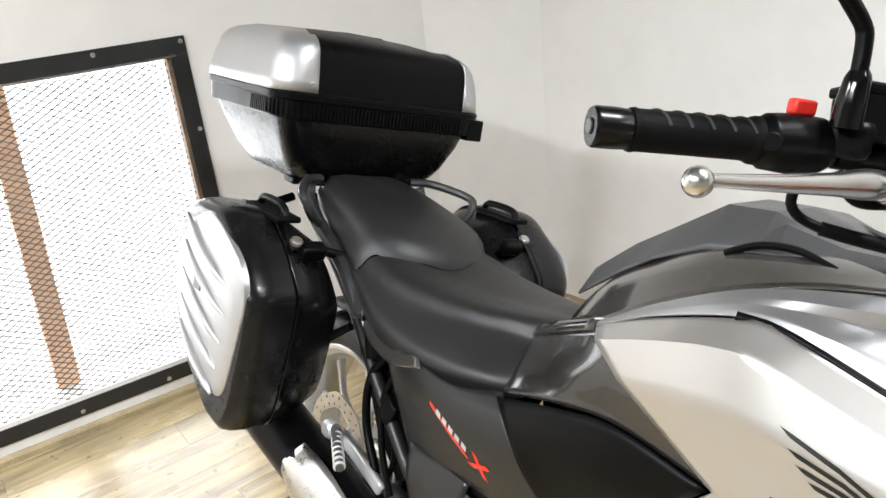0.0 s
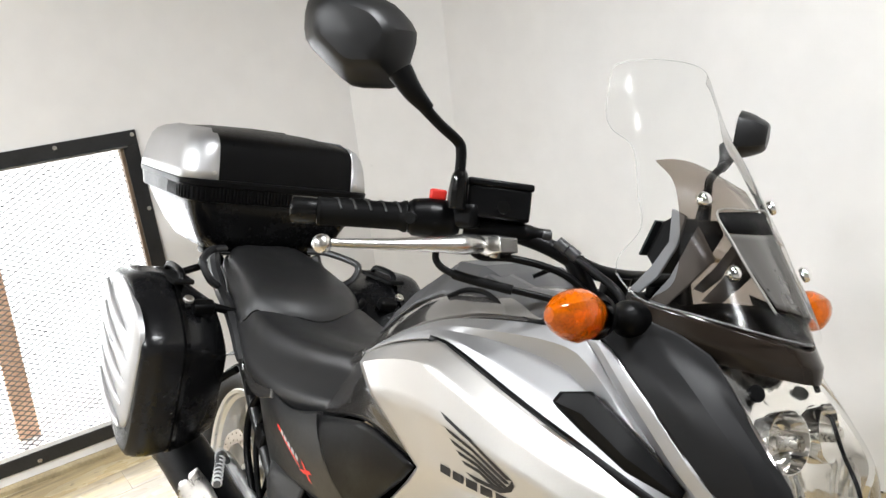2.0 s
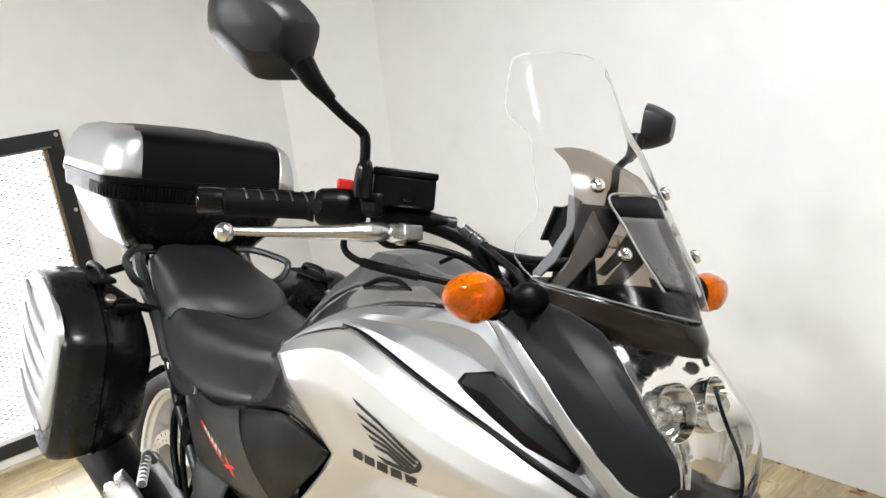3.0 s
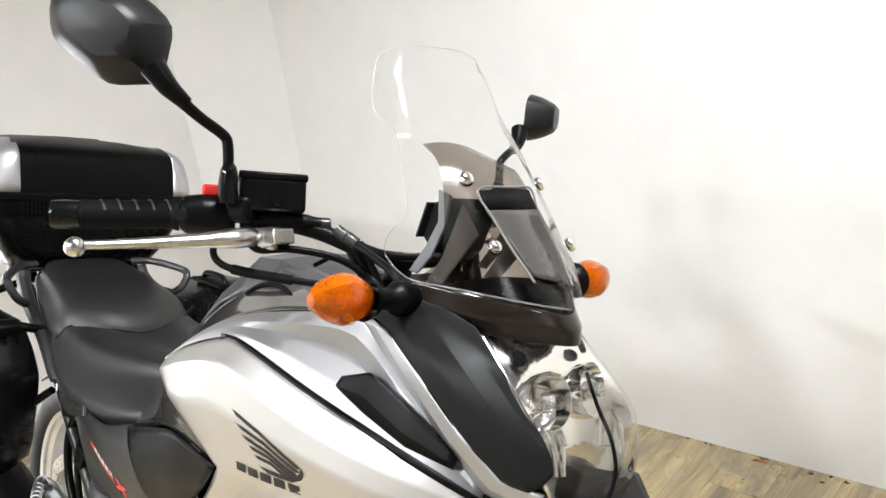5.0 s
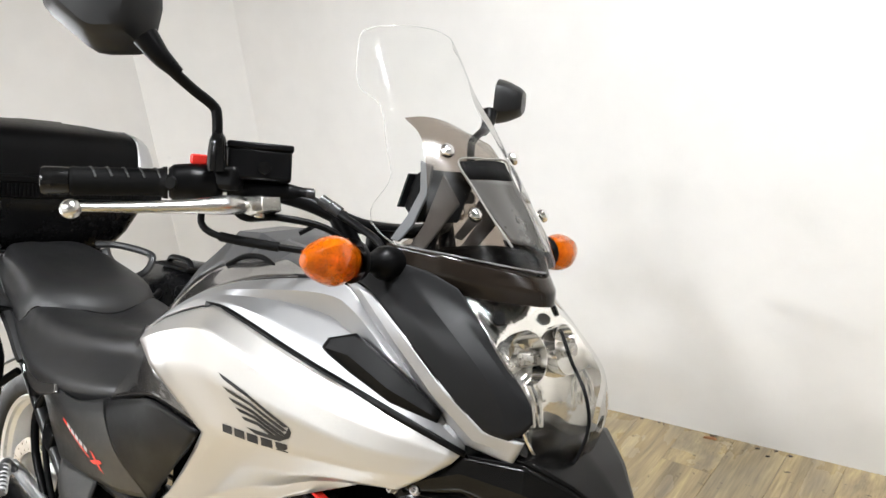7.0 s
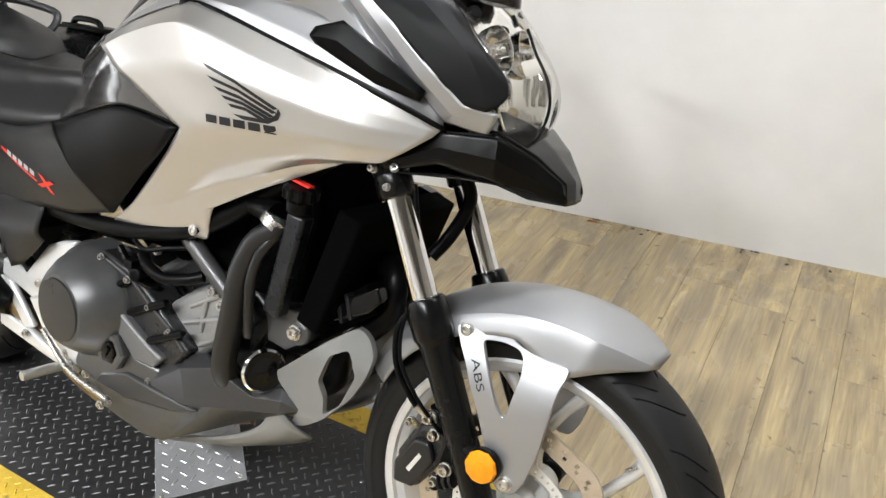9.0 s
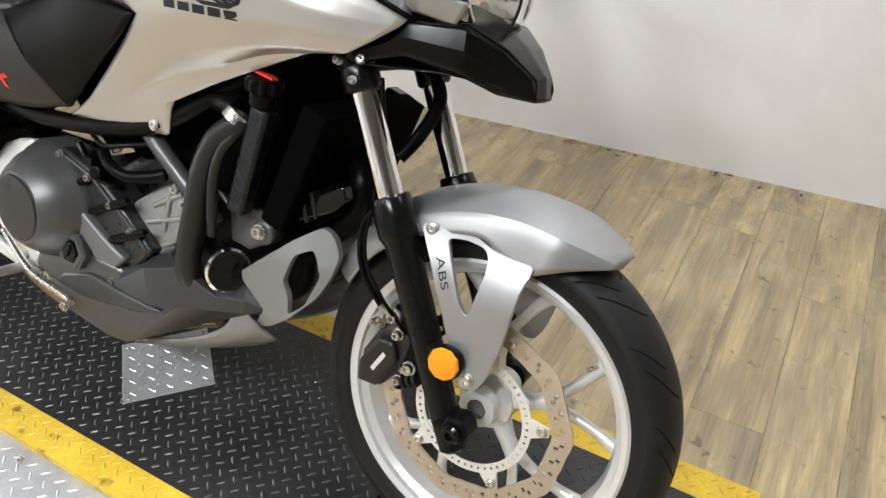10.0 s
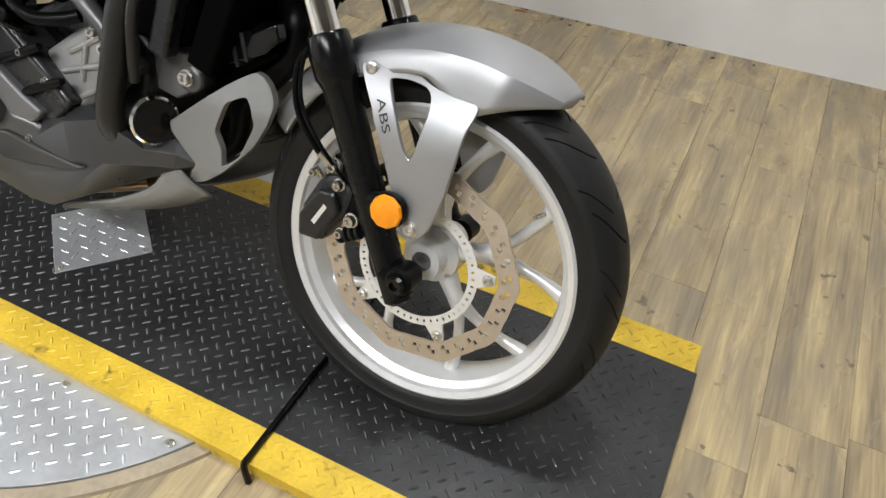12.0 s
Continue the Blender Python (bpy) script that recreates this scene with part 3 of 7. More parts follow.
# ---- floor planks ----
def wood_mat():
    """Wood-look planks: streaks along y, tan and grey-brown patches, knots; each plank its own cut."""
    m = bpy.data.materials.new("vinyl_wood_plank")
    m.use_nodes = True
    nt = m.node_tree
    n, link = nt.nodes.new, nt.links.new
    b = nt.nodes["Principled BSDF"]
    tc, info, add, mp = n("ShaderNodeTexCoord"), n("ShaderNodeObjectInfo"), n("ShaderNodeVectorMath"), n("ShaderNodeMapping")
    mul = n("ShaderNodeMath")
    mul.operation = "MULTIPLY"
    mul.inputs[1].default_value = 37.0
    link(info.outputs["Random"], mul.inputs[0])
    add.operation = "ADD"
    link(tc.outputs["Object"], add.inputs[0])
    link(mul.outputs[0], add.inputs[1])
    mp.inputs["Scale"].default_value = (24.0, 1.8, 1.0)
    link(add.outputs[0], mp.inputs[0])
    streak, patchy, fine, knots = (n("ShaderNodeTexNoise") for _ in range(4))
    streak.inputs["Scale"].default_value, streak.inputs["Detail"].default_value, streak.inputs["Distortion"].default_value = 1.0, 7, 0.6
    link(mp.outputs[0], streak.inputs["Vector"])
    patchy.inputs["Scale"].default_value, patchy.inputs["Detail"].default_value = 5.0, 4
    mp3 = n("ShaderNodeMapping")
    mp3.inputs["Scale"].default_value = (1.6, 0.55, 1.0)
    link(add.outputs[0], mp3.inputs[0])
    link(mp3.outputs[0], patchy.inputs["Vector"])
    mp2 = n("ShaderNodeMapping")
    mp2.inputs["Scale"].default_value = (160.0, 9.0, 1.0)
    link(add.outputs[0], mp2.inputs[0])
    fine.inputs["Scale"].default_value, fine.inputs["Detail"].default_value = 1.0, 3
    link(mp2.outputs[0], fine.inputs["Vector"])
    knots.inputs["Scale"].default_value, knots.inputs["Detail"].default_value = 26.0, 5
    link(add.outputs[0], knots.inputs["Vector"])
    ramp = n("ShaderNodeValToRGB")
    els = ramp.color_ramp.elements
    els[0].position, els[0].color = 0.3, (0.23, 0.185, 0.125, 1)
    els[1].position, els[1].color = 0.68, (0.52, 0.415, 0.24, 1)
    e = els.new(0.5)
    e.color = (0.38, 0.30, 0.185, 1)
    link(streak.outputs[0], ramp.inputs[0])
    grey = n("ShaderNodeMix")
    grey.data_type = "RGBA"
    grey.inputs["B"].default_value = (0.235, 0.205, 0.16, 1)
    pr = n("ShaderNodeMapRange")
    pr.inputs[1].default_value, pr.inputs[2].default_value, pr.inputs[4].default_value = 0.5, 0.7, 0.6
    link(patchy.outputs[0], pr.inputs[0])
    link(pr.outputs[0], grey.inputs["Factor"])
    link(ramp.outputs[0], grey.inputs["A"])
    dark = n("ShaderNodeMix")
    dark.data_type = "RGBA"
    dark.inputs["B"].default_value = (0.09, 0.075, 0.06, 1)
    kr = n("ShaderNodeMapRange")
    kr.inputs[1].default_value, kr.inputs[2].default_value, kr.inputs[4].default_value = 0.66, 0.71, 0.75
    link(knots.outputs[0], kr.inputs[0])
    link(kr.outputs[0], dark.inputs["Factor"])
    link(grey.outputs["Result"], dark.inputs["A"])
    hsv = n("ShaderNodeHueSaturation")
    fr = n("ShaderNodeMapRange")
    fr.inputs[1].default_value, fr.inputs[2].default_value, fr.inputs[3].default_value, fr.inputs[4].default_value = 0.3, 0.7, 0.74, 1.05
    link(fine.outputs[0], fr.inputs[0])
    vr = n("ShaderNodeMapRange")
    vr.inputs[3].default_value, vr.inputs[4].default_value = 0.94, 1.05
    link(info.outputs["Random"], vr.inputs[0])
    mm = n("ShaderNodeMath")
    mm.operation = "MULTIPLY"
    link(fr.outputs[0], mm.inputs[0])
    link(vr.outputs[0], mm.inputs[1])
    link(mm.outputs[0], hsv.inputs["Value"])
    hsv.inputs["Saturation"].default_value = 1.08
    link(dark.outputs["Result"], hsv.inputs["Color"])
    link(hsv.outputs[0], b.inputs["Base Color"])
    rr = n("ShaderNodeMapRange")
    rr.inputs[3].default_value, rr.inputs[4].default_value = 0.18, 0.36
    link(patchy.outputs[0], rr.inputs[0])
    link(rr.outputs[0], b.inputs["Roughness"])
    bump = n("ShaderNodeBump")
    bump.inputs["Strength"].default_value, bump.inputs["Distance"].default_value = 0.12, 0.001
    link(fine.outputs[0], bump.inputs["Height"])
    link(bump.outputs[0], b.inputs["Normal"])
    return m


M_WOOD = wood_mat()
tagged(part("floor", slab((-2.4, -4.4, FLOOR_Z - 0.06), (4.3, 2.1, FLOOR_Z - 0.004)), M_CONCRETE, smooth=False), "pale worn wood-look plank floor", "floor", kind="structure")


# ---- small debris on the floor along the back wall ----
M_CHIP = mat("rusty_chip", (0.27, 0.12, 0.05), 0.7, 0.0, 0.4, 90)
M_CRUMB = mat("dark_crumb", (0.05, 0.04, 0.03), 0.8, 0.0, 0.4, 90)


def crumb(name, label, x, y, sx, sy, sz, turn, material):
    """A small irregular bit lying on the floor."""
    rng = random.Random(int((x * 7 + y * 3) * 1000))
    bm = bmesh.new()
    for px, py, pz in ((-1, -1, 0), (1, -0.8, 0), (0.9, 1, 0), (-0.8, 0.9, 0), (-0.7, -0.6, 1), (0.6, -0.5, 0.8), (0.5, 0.6, 1), (-0.6, 0.5, 0.7)):
        bm.verts.new((px * sx / 2 * (0.8 + 0.4 * rng.random()), py * sy / 2 * (0.8 + 0.4 * rng.random()), pz * sz))
    bmesh.ops.convex_hull(bm, input=bm.verts[:])
    ob = part(name, bm, material, smooth=False)
    ob.matrix_world = pose(x, y, FLOOR_Z, 0, 0, turn)
    return tagged(ob, label, "debris", "debris on the floor")


crumb("wood_chip", "small rusty brown chip on the plank floor", 0.370, 1.476, 0.040, 0.012, 0.006, 8, M_CHIP)
_rng = random.Random(31)
for _k in range(22):
    _x = 0.12 + 2.2 * _rng.random()
    crumb("crumb", "tiny dark crumb on the plank floor", _x, back_y(_x) - 0.006 - 0.05 * _rng.random() ** 3, 0.006 + 0.014 * _rng.random(), 0.004 + 0.006 * _rng.random(), 0.003, 180 * _rng.random(), M_CRUMB)


# ---- the motorcycle ----
# its own axes: x ahead, y to its left, z up from the tyres' foot; it leans to its left on its stand
BIKE_M = Matrix.Translation((0.00135, -0.0447, -0.0056)) @ pose(0, 0, 0, 0, 0, -1.5) @ pose(0, 0, 0, -17.5, 0, 0)
bike = thing("motorcycle", "silver and black adventure motorcycle leaning on its stand", "motorcycle", BIKE_M)


def tyre_mesh(radius, width, rim_r, pitch_n, m=46):
    """A tyre with long curved grooves sunk into its tread, the mesh sheared along the grooves; axis along y."""
    prof = [(rim_r - 0.004, -0.40), (rim_r + 0.006, -0.455), (rim_r + 0.022, -0.488), (radius - 0.038, -0.5), (radius - 0.026, -0.49), (radius - 0.014, -0.42),
            (radius - 0.0055, -0.29), (radius - 0.0012, -0.14), (radius, 0.0)]
    prof = [(r, y * width) for r, y in prof]
    prof = prof + [(r, -y) for r, y in prof[-2::-1]]
    pts = [(p.x, p.y) for p in spline([(r, y, 0) for r, y in prof], m)]
    # along one pitch: place, then the groove that lies there (side, from, to across the tread)
    steps = []
    for at, side, lo, hi in ((0.0, -1, 0.1, 0.9), (0.27, -1, 0.42, 0.97), (0.5, 1, 0.1, 0.9), (0.77, 1, 0.42, 0.97)):
        steps += [(at - 0.019, None), (at - 0.010, (side, lo, hi)), (at + 0.010, (side, lo, hi)), (at + 0.019, None)]
        steps += [(at + 0.06 + 0.045 * k, None) for k in range(4)]
    rows = []
    for i in range(pitch_n):
        for u, groove in steps:
            row = []
            for r, y in pts:
                v = y / (width / 2)
                w = abs(v)
                a = 2 * math.pi / pitch_n * (i + u + 0.2 * w + 0.4 * w * w)
                if groove and v * groove[0] > 0 and groove[1] < w < groove[2] and r > radius - 0.036:
                    r -= 0.0042
                row.append(Vector((r * math.cos(a), y, r * math.sin(a))))
            rows.append(row)
    rows.append(rows[0])
    return grid(rows)


def wheel(centre, tyre_r, tyre_w, rim_w, name, pitch_n, spokes, a0, grow=1.0):
    """A cast wheel: rim, hub and forked spokes, with its tyre."""
    c = Vector(centre)
    T = Matrix.Translation(c)
    RR = 0.2295
    h = rim_w / 2
    prof = [(0.205, -h + 0.02), (0.2145, -h + 0.012), (0.2165, -h + 0.004), (RR - 0.004, -h), (RR, -h + 0.003), (RR, -h + 0.012), (0.212, -h + 0.024), (0.207, 0.0),
            (0.212, h - 0.024), (RR, h - 0.012), (RR, h - 0.003), (RR - 0.004, h), (0.2165, h - 0.004), (0.2145, h - 0.012), (0.205, h - 0.02), (0.199, 0.012), (0.199, -0.012), (0.205, -h + 0.02)]
    K = Matrix.Diagonal((grow, 1, grow, 1))
    rim = moved(lathe(prof, (0, 0, 0), (0, 1, 0), 96), T @ K)
    w = part(name, rim, M_WHITEALU, bike, "silver cast wheel rim with forked spokes", auto=35)
    part("tyre", moved(tyre_mesh(tyre_r, tyre_w, RR * grow, pitch_n), T), M_RUBBER, w, "black rubber tyre with curved tread grooves", auto=25)
    part("hub", moved(lathe([(0.016, -0.055), (0.03, -0.055), (0.032, -0.03), (0.046, -0.022), (0.046, 0.022), (0.032, 0.03), (0.03, 0.055), (0.016, 0.055)], (0, 0, 0), (0, 1, 0), 40), T), M_WHITEALU, w)
    for k in range(spokes):
        a = radians(a0 + 360 * k / spokes)
        def P(r, da, y):
            return c + Vector((r * math.cos(a + da), y, r * math.sin(a + da)))
        bm = joined(tube([P(0.035, 0, 0), P(0.07, 0, -0.006), P(0.098, 0, -0.004)], [0.018, 0.0135, 0.015], 10, 8),
                    tube([P(0.085, 0.03, -0.004), P(0.122, 0.13, -0.003), P(0.165, 0.245, -0.001), P(0.203, 0.335, 0)], [0.0115, 0.0085, 0.0085, 0.0125], 10, 12),
                    tube([P(0.085, -0.03, -0.004), P(0.122, -0.13, -0.003), P(0.165, -0.245, -0.001), P(0.203, -0.335, 0)], [0.0115, 0.0085, 0.0085, 0.0125], 10, 12))
        part("spoke", moved(bm, T @ K @ T.inverted()), M_WHITEALU, w)
    return w


def ring_with_holes(r0, r1, y, thick, n, hole_r, wave=0.0, waves=0, rows_r=(), per=0, slot=False):
    """A flat ring with round holes cut through it, made of a polar grid whose cells next to holes are left open."""
    bm = bmesh.new()
    nr = max(2, int((r1 - r0) / (hole_r * 1.0)))
    def R(i, a):
        q = i / nr
        r = r0 + (r1 - r0) * q
        if waves:
            r += wave * max(-0.4, math.sin(a * waves)) * (1 if i == nr else (0.7 if i == 0 else 0))
        return r
    vs = {}
    def V(i, k):
        k %= n
        if (i, k) not in vs:
            a = 2 * math.pi * k / n
            vs[i, k] = bm.verts.new((R(i, a) * math.cos(a), y, R(i, a) * math.sin(a)))
        return vs[i, k]
    gaps = set()
    if per:
        for j, q in enumerate(rows_r):
            ii = min(nr - 1, max(0, int(round(q * nr - 0.5))))
            for k in range(per):
                gaps.add((ii, int((k + (0.33 * j)) * n / per) % n))
    for i in range(nr):
        for k in range(n):
            if (i, k) not in gaps:
                bm.faces.new((V(i, k), V(i, k + 1), V(i + 1, k + 1), V(i + 1, k)))
    r = bmesh.ops.extrude_face_region(bm, geom=bm.faces[:])
    bmesh.ops.translate(bm, verts=[g for g in r["geom"] if isinstance(g, bmesh.types.BMVert)], vec=(0, thick, 0))
    return bm


FC = Vector((0.766, 0, 0.297))
fw = wheel(FC, 0.300, 0.118, 0.108, "front_wheel", 15, 5, 20, 1.05)
FT = Matrix.Translation(FC)
part("brake_disc", moved(ring_with_holes(0.127, 0.158, -0.068, 0.0045, 140, 0.0066, 0.004, 10, (0.3, 0.7), 35), FT), M_DISC, fw, "bronze-tinted drilled wave brake disc", smooth=False)
part("sensor_ring", moved(ring_with_holes(0.084, 0.099, -0.071, 0.002, 150, 0.005, rows_r=(0.5,), per=50), FT), M_WHITEALU, fw, "pale perforated sensor ring", smooth=False)
for _k in range(5):
    _a = radians(11 + 72 * _k)
    _p = FC + Vector((0.116 * math.cos(_a), 0, 0.116 * math.sin(_a)))
    _u = Vector((math.cos(_a), 0, math.sin(_a)))
    _s = Vector((-_u.z, 0, _u.x))
    tab = bmesh.new()
    _pts = [FC + _u * 0.095 + _s * 0.016, FC + _u * 0.112 + _s * 0.011, FC + _u * 0.126 + _s * 0.007, FC + _u * 0.126 - _s * 0.007, FC + _u * 0.112 - _s * 0.011, FC + _u * 0.095 - _s * 0.016]
    _f = tab.faces.new([tab.verts.new((q.x, -0.0715, q.z)) for q in _pts])
    _r = bmesh.ops.extrude_face_region(tab, geom=[_f])
    bmesh.ops.translate(tab, verts=[g for g in _r["geom"] if isinstance(g, bmesh.types.BMVert)], vec=(0, 0.004, 0))
    part("disc_tab", tab, M_WHITEALU, fw, smooth=False)
    part("disc_bolt", bolt((_p.x, -0.071, _p.z), (0, -1, 0), 0.0075, 0.006), M_STEEL, fw)
part("valve", tube([FC + Vector((0.155, -0.01, 0.125)), FC + Vector((0.14, -0.012, 0.113))], [0.0035, 0.003], 8), M_STEEL, fw)

RC = Vector((-0.77, 0, 0.312))
rw = wheel(RC, 0.305, 0.156, 0.135, "rear_wheel", 15, 5, 10)
part("brake_disc", moved(ring_with_holes(0.085, 0.12, -0.075, 0.0045, 120, 0.0058, 0.003, 8, (0.3, 0.7), 24), Matrix.Translation(RC)), M_DISC, rw, smooth=False)


# fork: legs along one slanted axis
def fork_p(z, y, d=0.0):
    """A point on a fork leg's axis at the height z; d: ahead of it."""
    return Vector((0.735 - 0.507 * (z - 0.30) + d, y, z))


M_FORK = mat("black_fork_paint", (0.0035, 0.0035, 0.0035), 0.24, 0.0, 0.1, 8, spec=0.28)
for _s in (-1, 1):
    y = 0.103 * _s
    part("fork_tube", tube([fork_p(0.56, y), fork_p(0.80, y)], 0.0205, 28), M_CHROME, bike, "polished chrome fork tube")
    _k = math.hypot(1, 0.507)
    sl = part("fork_slider", lathe([(h_r, (h_z - 0.245) * _k) for h_z, h_r in ((0.245, 0.015), (0.250, 0.0215), (0.33, 0.0235), (0.44, 0.0245), (0.535, 0.0262), (0.545, 0.0300), (0.549, 0.0322), (0.586, 0.0322), (0.590, 0.0305), (0.597, 0.0300), (0.6005, 0.0275), (0.6015, 0.0206))],
                                   fork_p(0.245, y), (-0.507, 0, 1), 32), M_FORK, bike, "black fork slider with a stepped collar", auto=35)
    part("axle_clamp", joined(tube([fork_p(0.30, y, 0.0), (0.752, y, 0.285), (0.768, y, 0.262)], [0.025, 0.024, 0.016], 16, 10), disc(0.0215, 0.044, (0.766, 0.088 * _s, 0.293), (0, _s, 0), 28)), M_BLACK, sl, auto=40)
    part("axle_nut", lathe([(0.0, 0.0), (0.013, 0), (0.015, 0.006), (0.012, 0.012), (0.007, 0.012), (0.006, 0.006), (0, 0.006)], (0.766, 0.131 * _s, 0.292), (0, _s, 0), 12), M_GLOSSBLACK, sl)
    part("yoke_clamp", lathe([(0.0206, 0.0), (0.026, 0.002), (0.0285, 0.006), (0.0285, 0.034), (0.0265, 0.039), (0.0206, 0.040)], fork_p(0.736, y), (-0.507, 0, 1), 28), M_FORK, bike, "black fork clamp", auto=35)
    part("clamp_bolt", bolt(fork_p(0.772, y) + Vector((-0.012, 0.027 * _s, 0.004)), (-0.2, _s, 0.1), 0.006, 0.010), M_STEEL, bike)
    part("clamp_bolt", bolt(fork_p(0.752, y) + Vector((0.004, 0.027 * _s, 0.002)), (0.1, _s, 0.1), 0.005, 0.008), M_BOLT, bike)
    part("fork_clamp", tube([fork_p(0.765, y), fork_p(0.775, y), fork_p(0.815, y), fork_p(0.825, y)], [0.026, 0.029, 0.029, 0.026], 20, 12), M_BLACK, bike)
    for _k in (0.772, 0.800):
        part("clamp_bolt", bolt(fork_p(_k, y - 0.0, 0.0) + Vector((0.02, 0.024 * _s, 0.012)), (0.5, _s, 0.3), 0.006, 0.008), M_STEEL, bike)
    # amber side reflector
    rf = part("reflector_mount", disc(0.027, 0.014, (0.733, 0.124 * _s, 0.398), (0, _s, 0), 32), M_BLACK, bike)
    part("reflector_stalk", tube([fork_p(0.40, 0.11 * _s), (0.733, 0.125 * _s, 0.398)], 0.012, 10), M_BLACK, rf)
    part("reflector", lathe([(0.0, 0.008), (0.012, 0.0075), (0.0235, 0.005), (0.0255, 0.0)], (0.733, 0.138 * _s, 0.398), (0, _s, 0), 10), M_AMBERFLAT, rf, "round amber reflector", smooth=False)
part("steering_stem", box(0.09, 0.22, 0.05, Matrix.Translation((0.47, 0, 0.80)) @ pose(0, 0, 0, 0, 27, 0)), M_BLACK, bike, bevel=0.01)

# brake caliper behind the right leg
cal = part("brake_caliper", side_plate([(0.575, 0.285), (0.612, 0.285), (0.648, 0.345), (0.655, 0.385), (0.63, 0.405), (0.598, 0.392), (0.57, 0.335)], -0.05, 0.045), M_ENGINEDARK, bike, "dark grey brake caliper", bevel=0.008, smooth=False)
part("caliper_cover", side_plate([(0.577, 0.29), (0.612, 0.292), (0.642, 0.35), (0.63, 0.378), (0.604, 0.376), (0.574, 0.325)], -0.095, 0.013), M_SMOKEGREY, cal, bevel=0.005, smooth=False)
part("caliper_bracket", side_plate([(0.635, 0.335), (0.69, 0.325), (0.71, 0.36), (0.68, 0.40), (0.645, 0.425), (0.612, 0.43), (0.64, 0.385)], -0.07, 0.022), M_BLACK, cal, bevel=0.004, smooth=False)
part("plain_label", side_plate([(0.598, 0.322), (0.604, 0.318), (0.622, 0.352), (0.616, 0.356)], -0.1078, 0.0006), M_WHITEALU, cal, smooth=False)
for _x, _z, _r in ((0.660, 0.342, 0.0095), (0.622, 0.416, 0.0095), (0.632, 0.39, 0.008), (0.645, 0.315, 0.007), (0.588, 0.396, 0.006)):
    part("caliper_bolt", bolt((_x, -0.096, _z), (0, -1, 0), _r, 0.012), M_STEEL, cal)
part("bleed_nipple", tube([(0.60, -0.095, 0.392), (0.596, -0.108, 0.408)], [0.006, 0.004], 8), M_STEEL, cal)
part("slide_boot", joined(*(disc(0.012, 0.006, (0.64 + 0.01 * k, -0.092, 0.306 + 0.006 * k), (0.85, 0, 0.5), 14) for k in range(4))), M_RUBBER, cal, "ribbed rubber boot")
part("brake_hose", tube([(0.622, -0.105, 0.42), (0.60, -0.118, 0.44), (0.565, -0.125, 0.49), (0.556, -0.122, 0.55), (0.575, -0.115, 0.595), (0.56, -0.10, 0.66), (0.53, -0.09, 0.76)], 0.0048, 10, 50), M_BLACK, bike, "black brake hose")
part("sensor_wire", tube([(0.64, -0.10, 0.40), (0.605, -0.125, 0.455), (0.573, -0.13, 0.505), (0.566, -0.125, 0.56), (0.58, -0.118, 0.60)], 0.003, 8, 40), M_BLACK, bike, "thin sensor wire")
part("hose_ferrule", tube([(0.622, -0.105, 0.42), (0.603, -0.117, 0.437)], 0.0065, 12), M_STEEL, bike)
part("hose_ferrule", bolt((0.622, -0.10, 0.418), (0, -1, 0), 0.009, 0.014), M_STEEL, bike)


# front fender: an arch over the tyre, with legs to the fork
def fender_pt(a, r, y):
    return FC + Vector((r * math.cos(a), y, r * math.sin(a)))


def fender():
    """A deep crown between two creases, and flanks that turn down from them."""
    rows = []
    for i in range(52):
        f = i / 51
        a = radians(62.0 + f * 90.5)
        r = 0.3365 + 0.006 * math.sin(f * math.pi)
        wid = 0.092 * min(1, 0.30 + 1.9 * f ** 0.55) * (1 if f < 0.75 else 1 - 0.2 * (f - 0.75) / 0.25)
        drop = min(0.085, 0.012 + 0.36 * f) if f < 0.26 else max(0.055, 0.085 - 0.25 * (f - 0.26))
        crown = 0.006 + 0.023 * math.sin(min(1, 0.1 + 1.1 * f) * math.pi * 0.55)
        row = []
        for k in range(29):
            q = -1 + 2 * k / 28
            m = abs(q)
            if m <= 0.643:
                e = m / 0.643
                y, dr = 0.88 * e, crown * e ** 1.8
            else:
                e = (m - 0.643) / 0.357
                y, dr = 0.88 + 0.12 * e ** 0.7, crown + max(drop - crown, 0) * e ** 1.1
            row.append(fender_pt(a, r - dr, wid * math.copysign(y, q)))
        rows.append(row)
    return grid(rows)


fd = part("front_fender", fender(), M_SATIN, bike, "satin silver front mudguard", thick=0.004, auto=20)
LEG = [(0.636, 0.575), (0.66, 0.581), (0.689, 0.583), (0.724, 0.582), (0.75, 0.572), (0.783, 0.568), (0.817, 0.567), (0.818, 0.556), (0.812, 0.535), (0.809, 0.494), (0.804, 0.439), (0.793, 0.387), (0.779, 0.362), (0.752, 0.361), (0.731, 0.409), (0.703, 0.470), (0.672, 0.529)]
LEG_HOLE = [(0.685, 0.567), (0.713, 0.572), (0.741, 0.570), (0.752, 0.561), (0.756, 0.537), (0.750, 0.489), (0.746, 0.471), (0.733, 0.482), (0.711, 0.525)]
